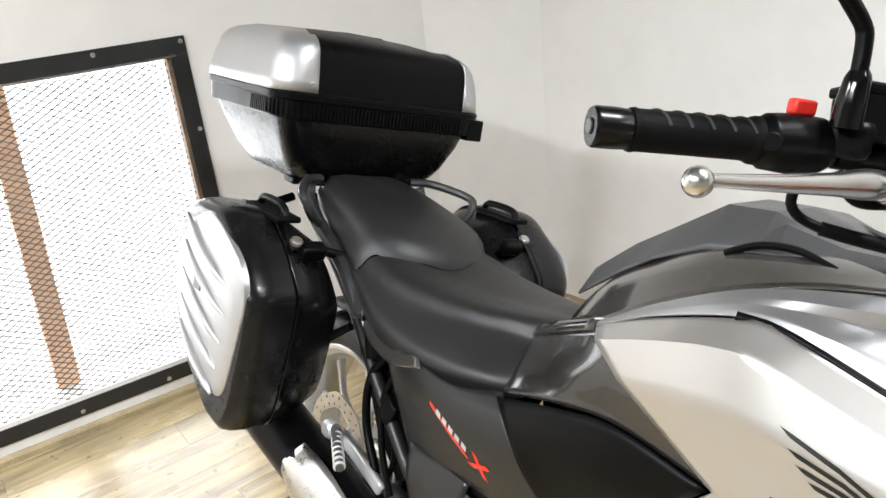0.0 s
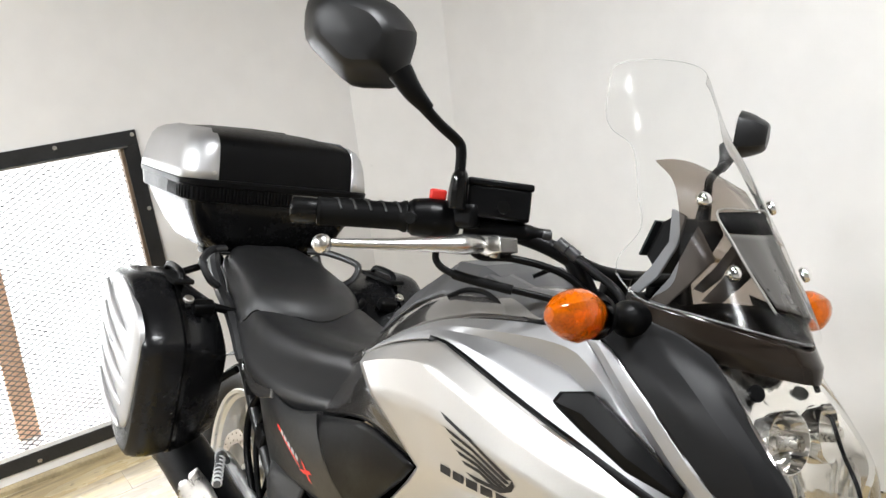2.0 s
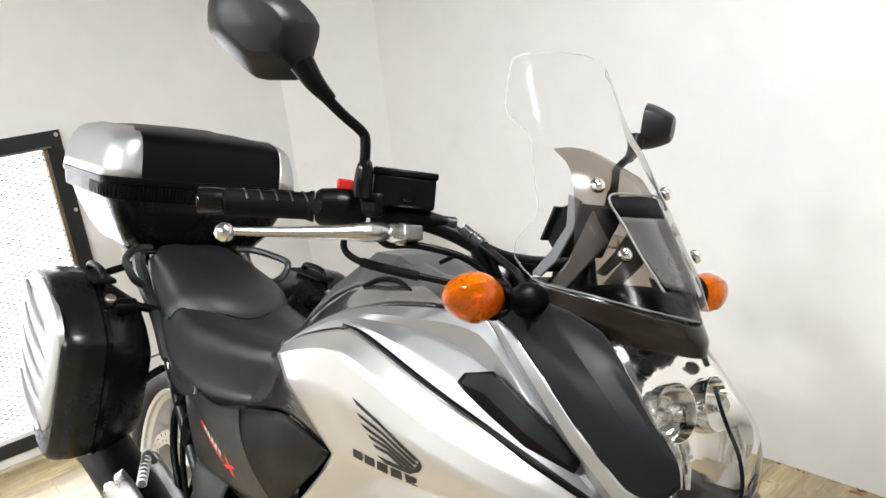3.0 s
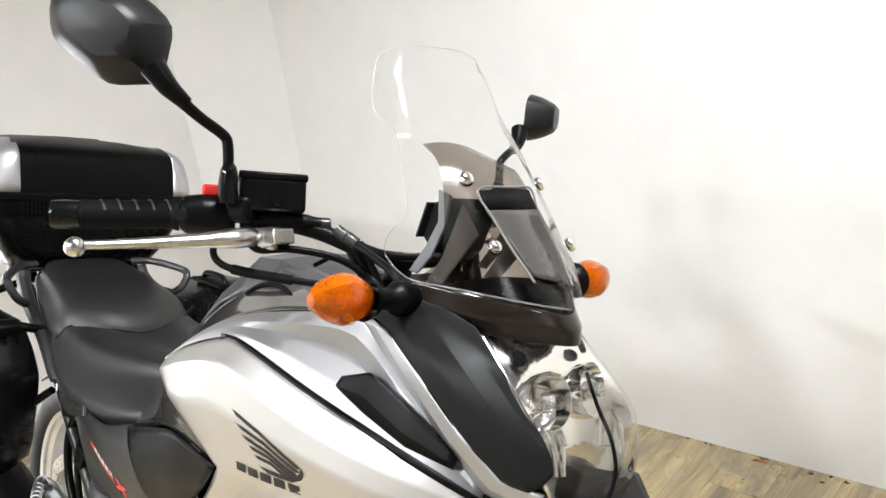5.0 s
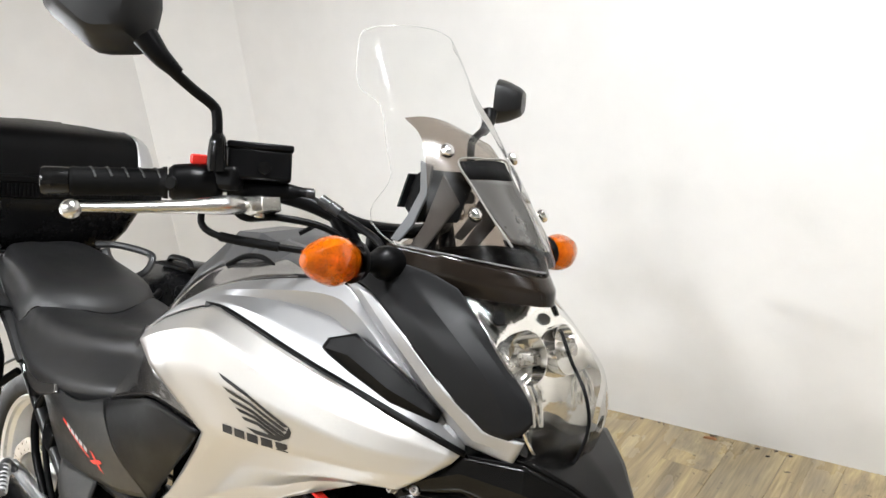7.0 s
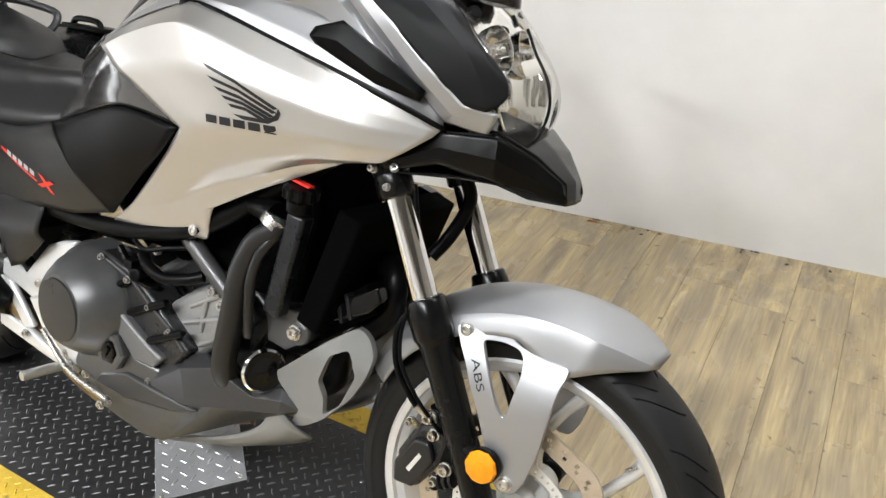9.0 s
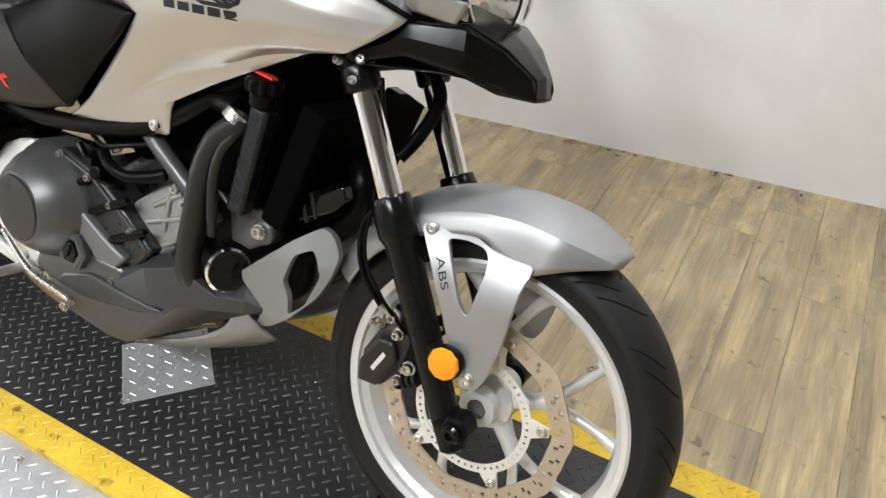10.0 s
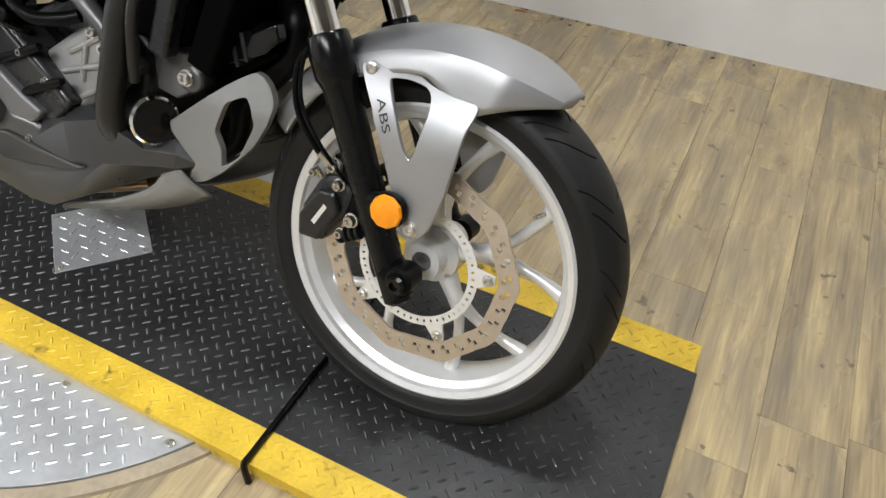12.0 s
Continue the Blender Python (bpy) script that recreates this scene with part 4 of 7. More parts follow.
for _s in (-1, 1):
    bm = ring_plate([tuple(p) for p in round_poly(LEG, 0.01, 3)], [tuple(p) for p in round_poly(LEG_HOLE, 0.008, 3)], 0.008, -0.112, lambda x, z: 3.7 * max(0, z - 0.49) ** 2 + 2.5 * max(0, x - 0.775) ** 2)
    if _s > 0:
        flipped(bm)
    leg = part("fender_leg", bm, M_SATIN, fd, "satin silver side leg with a triangular opening", auto=40, bevel=0.0025)
    part("leg_bolt", bolt((0.656, 0.0945 * _s, 0.572), (0, _s, 0), 0.0085, 0.006), M_STEEL, leg)
    part("leg_bolt", bolt((0.766, 0.120 * _s, 0.377), (0, _s, 0), 0.0095, 0.008), M_STEEL, leg)
    if _s < 0:
        _cu = bpy.data.curves.new("abs_text", "FONT")
        _cu.body, _cu.size, _cu.align_x, _cu.align_y = "ABS", 0.0225, "CENTER", "CENTER"
        _to = bpy.data.objects.new("abs_text", _cu)
        _me = bpy.data.meshes.new_from_object(_to)
        bpy.data.objects.remove(_to)
        _bm = bmesh.new()
        _bm.from_mesh(_me)
        moved(_bm, Matrix.Translation((0.694, -0.1198, 0.520)) @ Matrix(((0.47, 0.883, 0, 0), (0, 0, -1, 0), (-0.883, 0.47, 0, 0), (0, 0, 0, 1))) @ Matrix.Diagonal((1.25, 0.8, 1, 1)))
        for v in _bm.verts:
            # lies on the leg, which leans in towards its top
            v.co.y = -0.1206 + 3.7 * max(0, v.co.z - 0.49) ** 2
        part("lettering", _bm, M_DECAL, leg, "dark lettering", smooth=False)


# ---- bodywork ----
def side(name, curves, material, label="", nu=24, nv=10, thick=0.004, soft=True, across=True, both=True, parent=None, auto=50, bevel=0.0):
    """A panel on the right side, and its mirror image on the left as a part of its own."""
    ob = part(name, loft(curves, nu, nv, soft, across), material, parent or bike, label, thick=thick, auto=auto, bevel=bevel)
    if both:
        part(name, flipped(loft(curves, nu, nv, soft, across)), material, parent or bike, label, thick=thick, auto=auto, bevel=bevel)
    return ob


# large silver side cover: rows run from its upper edge down
side("tank_side_cover", [
    [(-0.012, -0.205, 0.888), (0.07, -0.214, 0.925), (0.172, -0.216, 0.960), (0.215, -0.214, 0.962), (0.36, -0.198, 0.925), (0.50, -0.160, 0.882), (0.578, -0.122, 0.848)],
    [(0.008, -0.228, 0.877), (0.08, -0.236, 0.905), (0.165, -0.240, 0.930), (0.22, -0.238, 0.930), (0.36, -0.216, 0.893), (0.49, -0.172, 0.862), (0.577, -0.126, 0.845)],
    [(0.055, -0.236, 0.850), (0.12, -0.244, 0.868), (0.19, -0.246, 0.880), (0.25, -0.243, 0.877), (0.37, -0.221, 0.858), (0.48, -0.180, 0.838), (0.572, -0.130, 0.838)],
    [(0.193, -0.228, 0.783), (0.24, -0.232, 0.793), (0.29, -0.228, 0.800), (0.335, -0.221, 0.806), (0.40, -0.206, 0.810), (0.47, -0.180, 0.810), (0.545, -0.145, 0.815)],
    [(0.155, -0.215, 0.742), (0.20, -0.214, 0.745), (0.25, -0.208, 0.748), (0.30, -0.202, 0.757), (0.37, -0.195, 0.773), (0.44, -0.176, 0.785), (0.513, -0.155, 0.792)],
    [(0.09, -0.193, 0.680), (0.14, -0.192, 0.684), (0.185, -0.188, 0.688), (0.225, -0.183, 0.700), (0.30, -0.180, 0.728), (0.38, -0.174, 0.762), (0.46, -0.163, 0.783)],
    [(0.032, -0.178, 0.622), (0.08, -0.178, 0.628), (0.13, -0.176, 0.633), (0.175, -0.174, 0.642), (0.20, -0.173, 0.65), (0.21, -0.172, 0.658), (0.22, -0.172, 0.668)],
    [(-0.024, -0.170, 0.577), (0.05, -0.168, 0.581), (0.12, -0.164, 0.588), (0.17, -0.161, 0.594), (0.194, -0.160, 0.597), (0.197, -0.162, 0.615), (0.20, -0.166, 0.645)],
], M_SILVER, "glossy silver side cover with a wing emblem", 40, 45, across=False, auto=30)
for _x, _z in ((0.17, 0.607),):
    part("cover_bolt", bolt((_x, -0.170, _z), (0, -1, 0.1), 0.0075, 0.004), M_STEEL, bike)

# upper satin panel with the black vent
side("upper_side_panel", [
    [(-0.012, -0.2, 0.890), (0.07, -0.2, 0.942), (0.165, -0.188, 0.988), (0.28, -0.170, 1.016), (0.372, -0.152, 1.027), (0.405, -0.148, 1.012), (0.47, -0.138, 0.955), (0.575, -0.112, 0.862)],
    [(-0.011, -0.204, 0.8895), (0.07, -0.207, 0.938), (0.168, -0.200, 0.980), (0.28, -0.183, 1.002), (0.368, -0.165, 1.010), (0.41, -0.156, 0.995), (0.475, -0.142, 0.942), (0.576, -0.113, 0.859)],
    [(-0.010, -0.208, 0.889), (0.07, -0.213, 0.933), (0.168, -0.206, 0.974), (0.27, -0.180, 0.986), (0.35, -0.158, 0.982), (0.395, -0.152, 0.968), (0.48, -0.146, 0.922), (0.577, -0.114, 0.855)],
    [(-0.009, -0.209, 0.8885), (0.07, -0.215, 0.930), (0.172, -0.211, 0.968), (0.255, -0.202, 0.968), (0.345, -0.186, 0.950), (0.41, -0.172, 0.930), (0.49, -0.152, 0.902), (0.578, -0.116, 0.853)],
    [(-0.008, -0.210, 0.888), (0.07, -0.216, 0.928), (0.175, -0.214, 0.963), (0.24, -0.208, 0.957), (0.34, -0.194, 0.931), (0.42, -0.176, 0.907), (0.50, -0.154, 0.884), (0.58, -0.118, 0.850)],
], M_SATIN, "satin silver upper fairing panel", 40, 25, across=False, auto=25)
side("panel_seam", [
    [(0.165, -0.211, 0.966), (0.22, -0.209, 0.965), (0.36, -0.193, 0.929), (0.50, -0.155, 0.887), (0.582, -0.117, 0.853)],
    [(0.165, -0.213, 0.957), (0.22, -0.211, 0.957), (0.36, -0.195, 0.920), (0.50, -0.157, 0.878), (0.582, -0.119, 0.846)],
], M_BLACK, "", 30, 3, thick=0.012)
side("vent_insert", [
    [(0.392, -0.178, 0.958), (0.432, -0.170, 0.972), (0.49, -0.156, 0.94), (0.553, -0.134, 0.897)],
    [(0.388, -0.184, 0.947), (0.43, -0.178, 0.945), (0.49, -0.164, 0.915), (0.553, -0.138, 0.890)],
    [(0.392, -0.176, 0.938), (0.43, -0.172, 0.922), (0.49, -0.158, 0.897), (0.548, -0.134, 0.884)],
], M_BLACK, "matte black vent insert", 20, 13, thick=0.006, soft=False, across=False, auto=18, both=False)

# front fairing: dark panel from the signal down to the beak
side("front_side_panel", [
    [(0.378, -0.144, 1.036), (0.41, -0.134, 1.056), (0.45, -0.122, 1.066), (0.495, -0.108, 1.056), (0.530, -0.098, 1.042)],
    [(0.425, -0.146, 1.024), (0.46, -0.138, 1.03), (0.49, -0.125, 1.034), (0.525, -0.108, 1.03), (0.548, -0.098, 1.028)],
    [(0.495, -0.148, 0.979), (0.525, -0.142, 0.99), (0.556, -0.132, 0.993), (0.582, -0.113, 0.988), (0.598, -0.099, 0.979)],
    [(0.560, -0.140, 0.927), (0.586, -0.133, 0.940), (0.614, -0.126, 0.944), (0.636, -0.112, 0.94), (0.651, -0.101, 0.932)],
    [(0.608, -0.124, 0.889), (0.624, -0.121, 0.886), (0.640, -0.116, 0.885), (0.652, -0.109, 0.892), (0.662, -0.102, 0.908)],
], M_PANEL, "dark graphite front fairing panel", 25, 33, soft=False, both=False, auto=20)
part("front_side_panel", loft([
    [(0.378, 0.144, 1.036), (0.41, 0.122, 1.05), (0.435, 0.1, 1.035)],
    [(0.44, 0.144, 0.986), (0.455, 0.13, 0.985), (0.46, 0.105, 0.979)],
    [(0.51, 0.115, 0.893), (0.52, 0.106, 0.902), (0.52, 0.095, 0.912)],
], 16, 20), M_PANEL, bike, "dark graphite front fairing panel", thick=0.004)
side("fairing_edge_panel", [
    [(0.385, -0.149, 1.030), (0.45, -0.1435, 0.975), (0.52, -0.130, 0.912), (0.578, -0.114, 0.861), (0.640, -0.102, 0.853)],
    [(0.405, -0.150, 1.030), (0.474, -0.1495, 0.975), (0.542, -0.140, 0.917), (0.594, -0.122, 0.873), (0.648, -0.105, 0.866)],
    [(0.430, -0.147, 1.023), (0.497, -0.1485, 0.980), (0.562, -0.1405, 0.928), (0.610, -0.1245, 0.889), (0.656, -0.107, 0.884)],
], M_SATIN, "satin silver edge panel", 29, 9, soft=False, across=False, both=False, auto=14)

# beak under the headlight
M_BEAK = mat("semi_gloss_black", (0.003, 0.0029, 0.0027), 0.2, 0.0, 0.1, 8, spec=0.2)
beak = part("beak", joined(
    mirrored(loft([[(0.48, -0.135, 0.79), (0.575, -0.118, 0.848), (0.655, -0.100, 0.856), (0.700, -0.066, 0.832), (0.737, -0.031, 0.799)],
                   [(0.49, -0.134, 0.784), (0.58, -0.122, 0.826), (0.66, -0.106, 0.824), (0.705, -0.070, 0.803), (0.743, -0.032, 0.784)],
                   [(0.50, -0.130, 0.776), (0.58, -0.118, 0.802), (0.66, -0.098, 0.790), (0.70, -0.066, 0.774), (0.743, -0.029, 0.770)]], 25, 8, soft=False, across=False)),
    loft([[(0.60, -0.104, 0.858), (0.60, 0, 0.88), (0.60, 0.104, 0.858)], [(0.655, -0.099, 0.857), (0.655, 0, 0.868), (0.655, 0.099, 0.857)],
          [(0.700, -0.065, 0.833), (0.700, 0, 0.838), (0.700, 0.065, 0.833)], [(0.737, -0.031, 0.800), (0.740, 0, 0.802), (0.737, 0.031, 0.800)], [(0.743, -0.03, 0.772), (0.746, 0, 0.772), (0.743, 0.03, 0.772)]], 17, 25, soft=False, across=False),
    loft([[(0.50, -0.129, 0.776), (0.50, 0, 0.776), (0.50, 0.129, 0.776)], [(0.66, -0.097, 0.790), (0.66, 0, 0.785), (0.66, 0.097, 0.790)], [(0.743, -0.03, 0.771), (0.746, 0, 0.771), (0.743, 0.03, 0.771)]], 12, 10)),
    M_BEAK, bike, "semi-gloss black beak under the headlight", thick=0.003, auto=12)

# headlight
def lamp_rows(back, edge):
    """The lamp's face in five rows from its top down; back and edge: how far it is set behind the lens, in the middle and at the rims."""
    out = []
    for z, xe, ye, xm, ym, xc in ((1.028, 0.535, 0.088, 0.583, 0.05, 0.600), (0.985, 0.592, 0.097, 0.627, 0.052, 0.641), (0.935, 0.641, 0.100, 0.665, 0.054, 0.676), (0.892, 0.645, 0.094, 0.677, 0.05, 0.688), (0.846, 0.656, 0.058, 0.672, 0.03, 0.677)):
        out.append([(xe - edge, -ye + edge * 0.5, z), (xm - back * 0.7, -ym, z), (xc - back, 0, z), (xm - back * 0.7, ym, z), (xe - edge, ye - edge * 0.5, z)])
    return out


head = part("headlight", loft(lamp_rows(0, 0), 28, 22), M_LENS, bike, "clear headlight lens with chrome reflectors", thick=0.0)
part("headlight_bowl", loft(lamp_rows(0.072, 0.006), 30, 26), M_REFLECT, head, "chrome reflector bowl")
for _y in (-0.044, 0.044):
    part("reflector_cup", lathe([(0.008, -0.030), (0.020, -0.026), (0.031, -0.012), (0.034, 0.004), (0.035, 0.004), (0.032, -0.014), (0.021, -0.028)], (0.606, _y, 0.964), (1, -0.15 if _y < 0 else 0.15, 0.3), 32), M_CHROME, head, "round bright reflector cup")
    part("bulb_shield", tube([(0.600, _y, 0.962), (0.622, _y, 0.968)], [0.011, 0.009], 14), M_STEEL, head)
    part("position_bulb", disc(0.010, 0.007, (0.570, _y * 1.45, 1.008), (0.8, -0.5 if _y < 0 else 0.5, 0.5), 16), M_BLACK, head, "small dark position lamp")
for _s in (-1, 1):
    for _k in range(3):
        _y = (0.080 - 0.009 * _k) * _s
        part("reflector_flute", tube([(0.618 + 0.006 * _k, _y, 0.938), (0.632 + 0.005 * _k, _y, 0.918), (0.638 + 0.005 * _k, _y * 0.98, 0.892)], [0.003, 0.0042, 0.003], 8, 10), M_REFLECT, head)
part("lens_wire", tube([(0.629, -0.006, 0.999), (0.652, -0.012, 0.966), (0.678, -0.016, 0.932), (0.688, -0.018, 0.892), (0.679, -0.030, 0.848), (0.668, -0.055, 0.852)], 0.0024, 8, 36), M_BLACK, head, "thin black seam across the lens")
part("lens_rim", tube([(0.535, -0.090, 1.029), (0.592, -0.099, 0.985), (0.641, -0.102, 0.935), (0.645, -0.096, 0.892), (0.656, -0.060, 0.845), (0.678, -0.03, 0.843)], 0.0028, 8, 36), M_CHROME, head)

# cowl above the headlight, dark hood under the deflector
part("front_cowl", loft([
    [(0.43, -0.129, 1.087), (0.505, -0.102, 1.080), (0.560, -0.05, 1.070), (0.590, 0, 1.061), (0.560, 0.05, 1.070), (0.505, 0.102, 1.080), (0.43, 0.129, 1.087)],
    [(0.450, -0.124, 1.062), (0.515, -0.098, 1.054), (0.574, -0.05, 1.046), (0.604, 0, 1.042), (0.574, 0.05, 1.046), (0.515, 0.098, 1.054), (0.450, 0.124, 1.062)],
    [(0.478, -0.108, 1.043), (0.522, -0.084, 1.033), (0.576, -0.046, 1.029), (0.606, 0, 1.026), (0.576, 0.046, 1.029), (0.522, 0.084, 1.033), (0.478, 0.108, 1.043)],
    [(0.465, -0.104, 1.040), (0.51, -0.078, 1.030), (0.56, -0.04, 1.026), (0.588, 0, 1.024), (0.56, 0.04, 1.026), (0.51, 0.078, 1.030), (0.465, 0.104, 1.040)]], 36, 16, across=False),
    mat("smoked_gloss_cowl", (0.014, 0.0105, 0.008), 0.16, 0.0, 0.1, 6, coat=0.08, spec=0.36), bike, "smoked brown gloss cowl above the headlight", thick=0.003, auto=30)
part("dash_hood", loft([
    [(0.44, -0.116, 1.060), (0.455, -0.06, 1.078), (0.46, 0, 1.082), (0.455, 0.06, 1.078), (0.44, 0.116, 1.060)],
    [(0.48, -0.108, 1.064), (0.505, -0.055, 1.082), (0.515, 0, 1.086), (0.505, 0.055, 1.082), (0.48, 0.108, 1.064)],
    [(0.505, -0.095, 1.060), (0.545, -0.05, 1.058), (0.572, 0, 1.052), (0.545, 0.05, 1.058), (0.505, 0.095, 1.060)]], 24, 14), M_MATTE, bike, "black hood under the wind deflector", thick=0.004)

# smoked wind deflector and clear screen
defl = part("wind_deflector", loft([
    [(0.380, -0.062, 1.252), (0.391, -0.035, 1.257), (0.402, 0.0, 1.254), (0.415, 0.04, 1.241), (0.428, 0.075, 1.228)],
    [(0.42, -0.068, 1.225), (0.444, -0.035, 1.229), (0.453, 0.0, 1.229), (0.452, 0.05, 1.218), (0.442, 0.088, 1.204)],
    [(0.455, -0.088, 1.165), (0.488, -0.05, 1.17), (0.50, 0.0, 1.175), (0.488, 0.06, 1.17), (0.455, 0.105, 1.165)],
    [(0.475, -0.112, 1.115), (0.525, -0.06, 1.115), (0.54, 0.0, 1.118), (0.525, 0.07, 1.115), (0.475, 0.115, 1.115)],
    [(0.455, -0.127, 1.089), (0.538, -0.08, 1.078), (0.586, 0.0, 1.064), (0.538, 0.08, 1.078), (0.455, 0.127, 1.089)]], 24, 24), M_TINT, bike, "smoked brown wind deflector", thick=0.0)
scr = part("windscreen", loft([
    [(0.312, -0.072, 1.374), (0.335, -0.045, 1.382), (0.352, 0.01, 1.386), (0.345, 0.06, 1.382), (0.325, 0.092, 1.372)],
    [(0.310, -0.090, 1.363), (0.338, -0.054, 1.370), (0.356, 0.01, 1.374), (0.347, 0.07, 1.370), (0.324, 0.108, 1.362)],
    [(0.323, -0.106, 1.332), (0.350, -0.070, 1.338), (0.367, 0.01, 1.343), (0.353, 0.09, 1.338), (0.326, 0.132, 1.333)],
    [(0.334, -0.115, 1.301), (0.370, -0.076, 1.306), (0.387, 0.01, 1.311), (0.370, 0.097, 1.306), (0.333, 0.143, 1.301)],
    [(0.350, -0.117, 1.282), (0.386, -0.078, 1.286), (0.403, 0.01, 1.290), (0.386, 0.099, 1.286), (0.344, 0.145, 1.282)],
    [(0.387, -0.117, 1.262), (0.410, -0.079, 1.262), (0.425, 0.01, 1.264), (0.407, 0.10, 1.262), (0.366, 0.145, 1.26)],
    [(0.413, -0.125, 1.208), (0.447, -0.08, 1.210), (0.468, 0.01, 1.212), (0.447, 0.10, 1.210), (0.402, 0.155, 1.208)],
    [(0.433, -0.134, 1.170), (0.48, -0.08, 1.168), (0.505, 0.01, 1.17), (0.48, 0.10, 1.168), (0.425, 0.163, 1.17)],
    [(0.420, -0.149, 1.133), (0.502, -0.085, 1.132), (0.530, 0.01, 1.134), (0.502, 0.105, 1.132), (0.430, 0.170, 1.135)],
    [(0.421, -0.150, 1.113), (0.520, -0.088, 1.108), (0.552, 0.01, 1.108), (0.520, 0.107, 1.108), (0.436, 0.172, 1.115)],
    [(0.441, -0.149, 1.099), (0.532, -0.092, 1.090), (0.572, 0.01, 1.086), (0.532, 0.105, 1.090), (0.450, 0.165, 1.10)],
    [(0.462, -0.138, 1.088), (0.540, -0.088, 1.080), (0.594, 0.0, 1.067), (0.540, 0.098, 1.080), (0.465, 0.150, 1.088)]], 44, 40), M_CLEAR, bike, "tall clear acrylic windscreen", thick=0.0)
scr.visible_shadow = False
M_EDGE = mat("acrylic_edge", (0.8, 0.8, 0.8), 0.15, 0.0, 0.1, 20, transmission=0.85)
part("screen_edge", tube(
    [(0.421, -0.150, 1.113), (0.420, -0.149, 1.133), (0.433, -0.134, 1.170), (0.413, -0.125, 1.208), (0.387, -0.117, 1.262), (0.350, -0.117, 1.282), (0.334, -0.115, 1.301), (0.323, -0.106, 1.332), (0.310, -0.090, 1.363), (0.312, -0.072, 1.374),
     (0.335, -0.045, 1.382), (0.352, 0.01, 1.386), (0.345, 0.06, 1.382), (0.325, 0.092, 1.372), (0.324, 0.108, 1.362), (0.326, 0.132, 1.333), (0.333, 0.143, 1.301), (0.344, 0.145, 1.282), (0.366, 0.145, 1.26), (0.402, 0.155, 1.208), (0.425, 0.163, 1.17)], 0.0004, 6, 150), M_EDGE, scr, "polished screen edge")
part("screen_foot_edge", tube([(0.421, -0.150, 1.113), (0.441, -0.149, 1.099), (0.462, -0.138, 1.088), (0.505, -0.111, 1.084), (0.540, -0.088, 1.080), (0.574, -0.045, 1.073), (0.594, 0.0, 1.067)], 0.0011, 6, 60), M_EDGE, scr, "thick polished lower screen edge")
for _x, _y, _z in ((0.446, -0.052, 1.206), (0.503, -0.052, 1.127), (0.446, 0.098, 1.206), (0.505, 0.102, 1.128)):
    part("screen_bolt", lathe([(0.010, 0.0), (0.0105, 0.004), (0.009, 0.008), (0.005, 0.0105), (0, 0.011)], (_x + 0.006, _y, _z + 0.004), (0.8, -0.25 if _y < 0 else 0.25, 0.55), 20), M_CHROME, scr, "chrome dome screen bolt")
# vent slot and its frame in the deflector
M_RIM = mat("tinted_edge", (0.2, 0.19, 0.175), 0.2, 0.0, 0.1, 20)
# the shade inside the open slot is a matte black sheet
part("vent_slot", loft([[(0.476, -0.052, 1.199), (0.482, 0.003, 1.204), (0.473, 0.052, 1.203)], [(0.490, -0.051, 1.177), (0.501, -0.012, 1.179), (0.491, 0.050, 1.179)]], 12, 3), M_MATTE, defl, "black sheet for the dark inside of the air slot", thick=0.0015)
part("scoop_panel", loft([
    [(0.490, -0.052, 1.176), (0.502, -0.012, 1.178), (0.491, 0.050, 1.178)],
    [(0.524, -0.038, 1.137), (0.531, -0.002, 1.136), (0.520, 0.058, 1.134)],
    [(0.555, -0.025, 1.102), (0.562, 0.002, 1.097), (0.560, 0.040, 1.091)]], 16, 14), mat("smoked_duct_plastic", (0.055, 0.052, 0.048), 0.3, 0.0, 0.06, 8, spec=0.5), defl, "grey sunken duct panel below the air slot", thick=0.0015)
part("vent_frame", tube([(0.558, -0.029, 1.096), (0.529, -0.040, 1.131), (0.502, -0.049, 1.166), (0.476, -0.054, 1.200), (0.482, 0.003, 1.206), (0.474, 0.054, 1.205), (0.490, 0.053, 1.180), (0.515, 0.065, 1.137), (0.562, 0.046, 1.089)], 0.0015, 8, 70), M_RIM, defl, "bright raised rim of the duct")
# stay behind the deflector, instrument and its hood
M_STAY = mat("grey_plastic", (0.17, 0.172, 0.178), 0.5, 0.0, 0.08, 10)
both("screen_stay", lambda: side_plate([(0.424, 1.196), (0.446, 1.190), (0.440, 1.15), (0.420, 1.108), (0.396, 1.082), (0.380, 1.084), (0.408, 1.12), (0.428, 1.155)], -0.066, 0.005), M_STAY, bike, "grey plastic screen stay", bevel=0.0015, smooth=False)
both("stay_gusset", lambda: side_plate([(0.457, 1.180), (0.488, 1.144), (0.456, 1.103), (0.432, 1.074), (0.403, 1.072), (0.43, 1.11)], -0.056, 0.004), M_STAY, bike, "pale grey angular stay plate", bevel=0.0015, smooth=False)
ins = part("instrument_panel", side_plate([(0.380, 1.130), (0.396, 1.176), (0.413, 1.186), (0.426, 1.168), (0.412, 1.137), (0.403, 1.108)], 0.05, 0.1), M_PANEL, bike, "dark angular instrument housing", bevel=0.004, smooth=False)
part("display", box(0.003, 0.12, 0.05, Matrix.Translation((0.387, 0.0, 1.153)) @ pose(0, 0, 0, 0, 19, 0)), mat("dark_display", (0.03, 0.035, 0.035), 0.15, 0.0, 0.05, 8), ins, smooth=False)


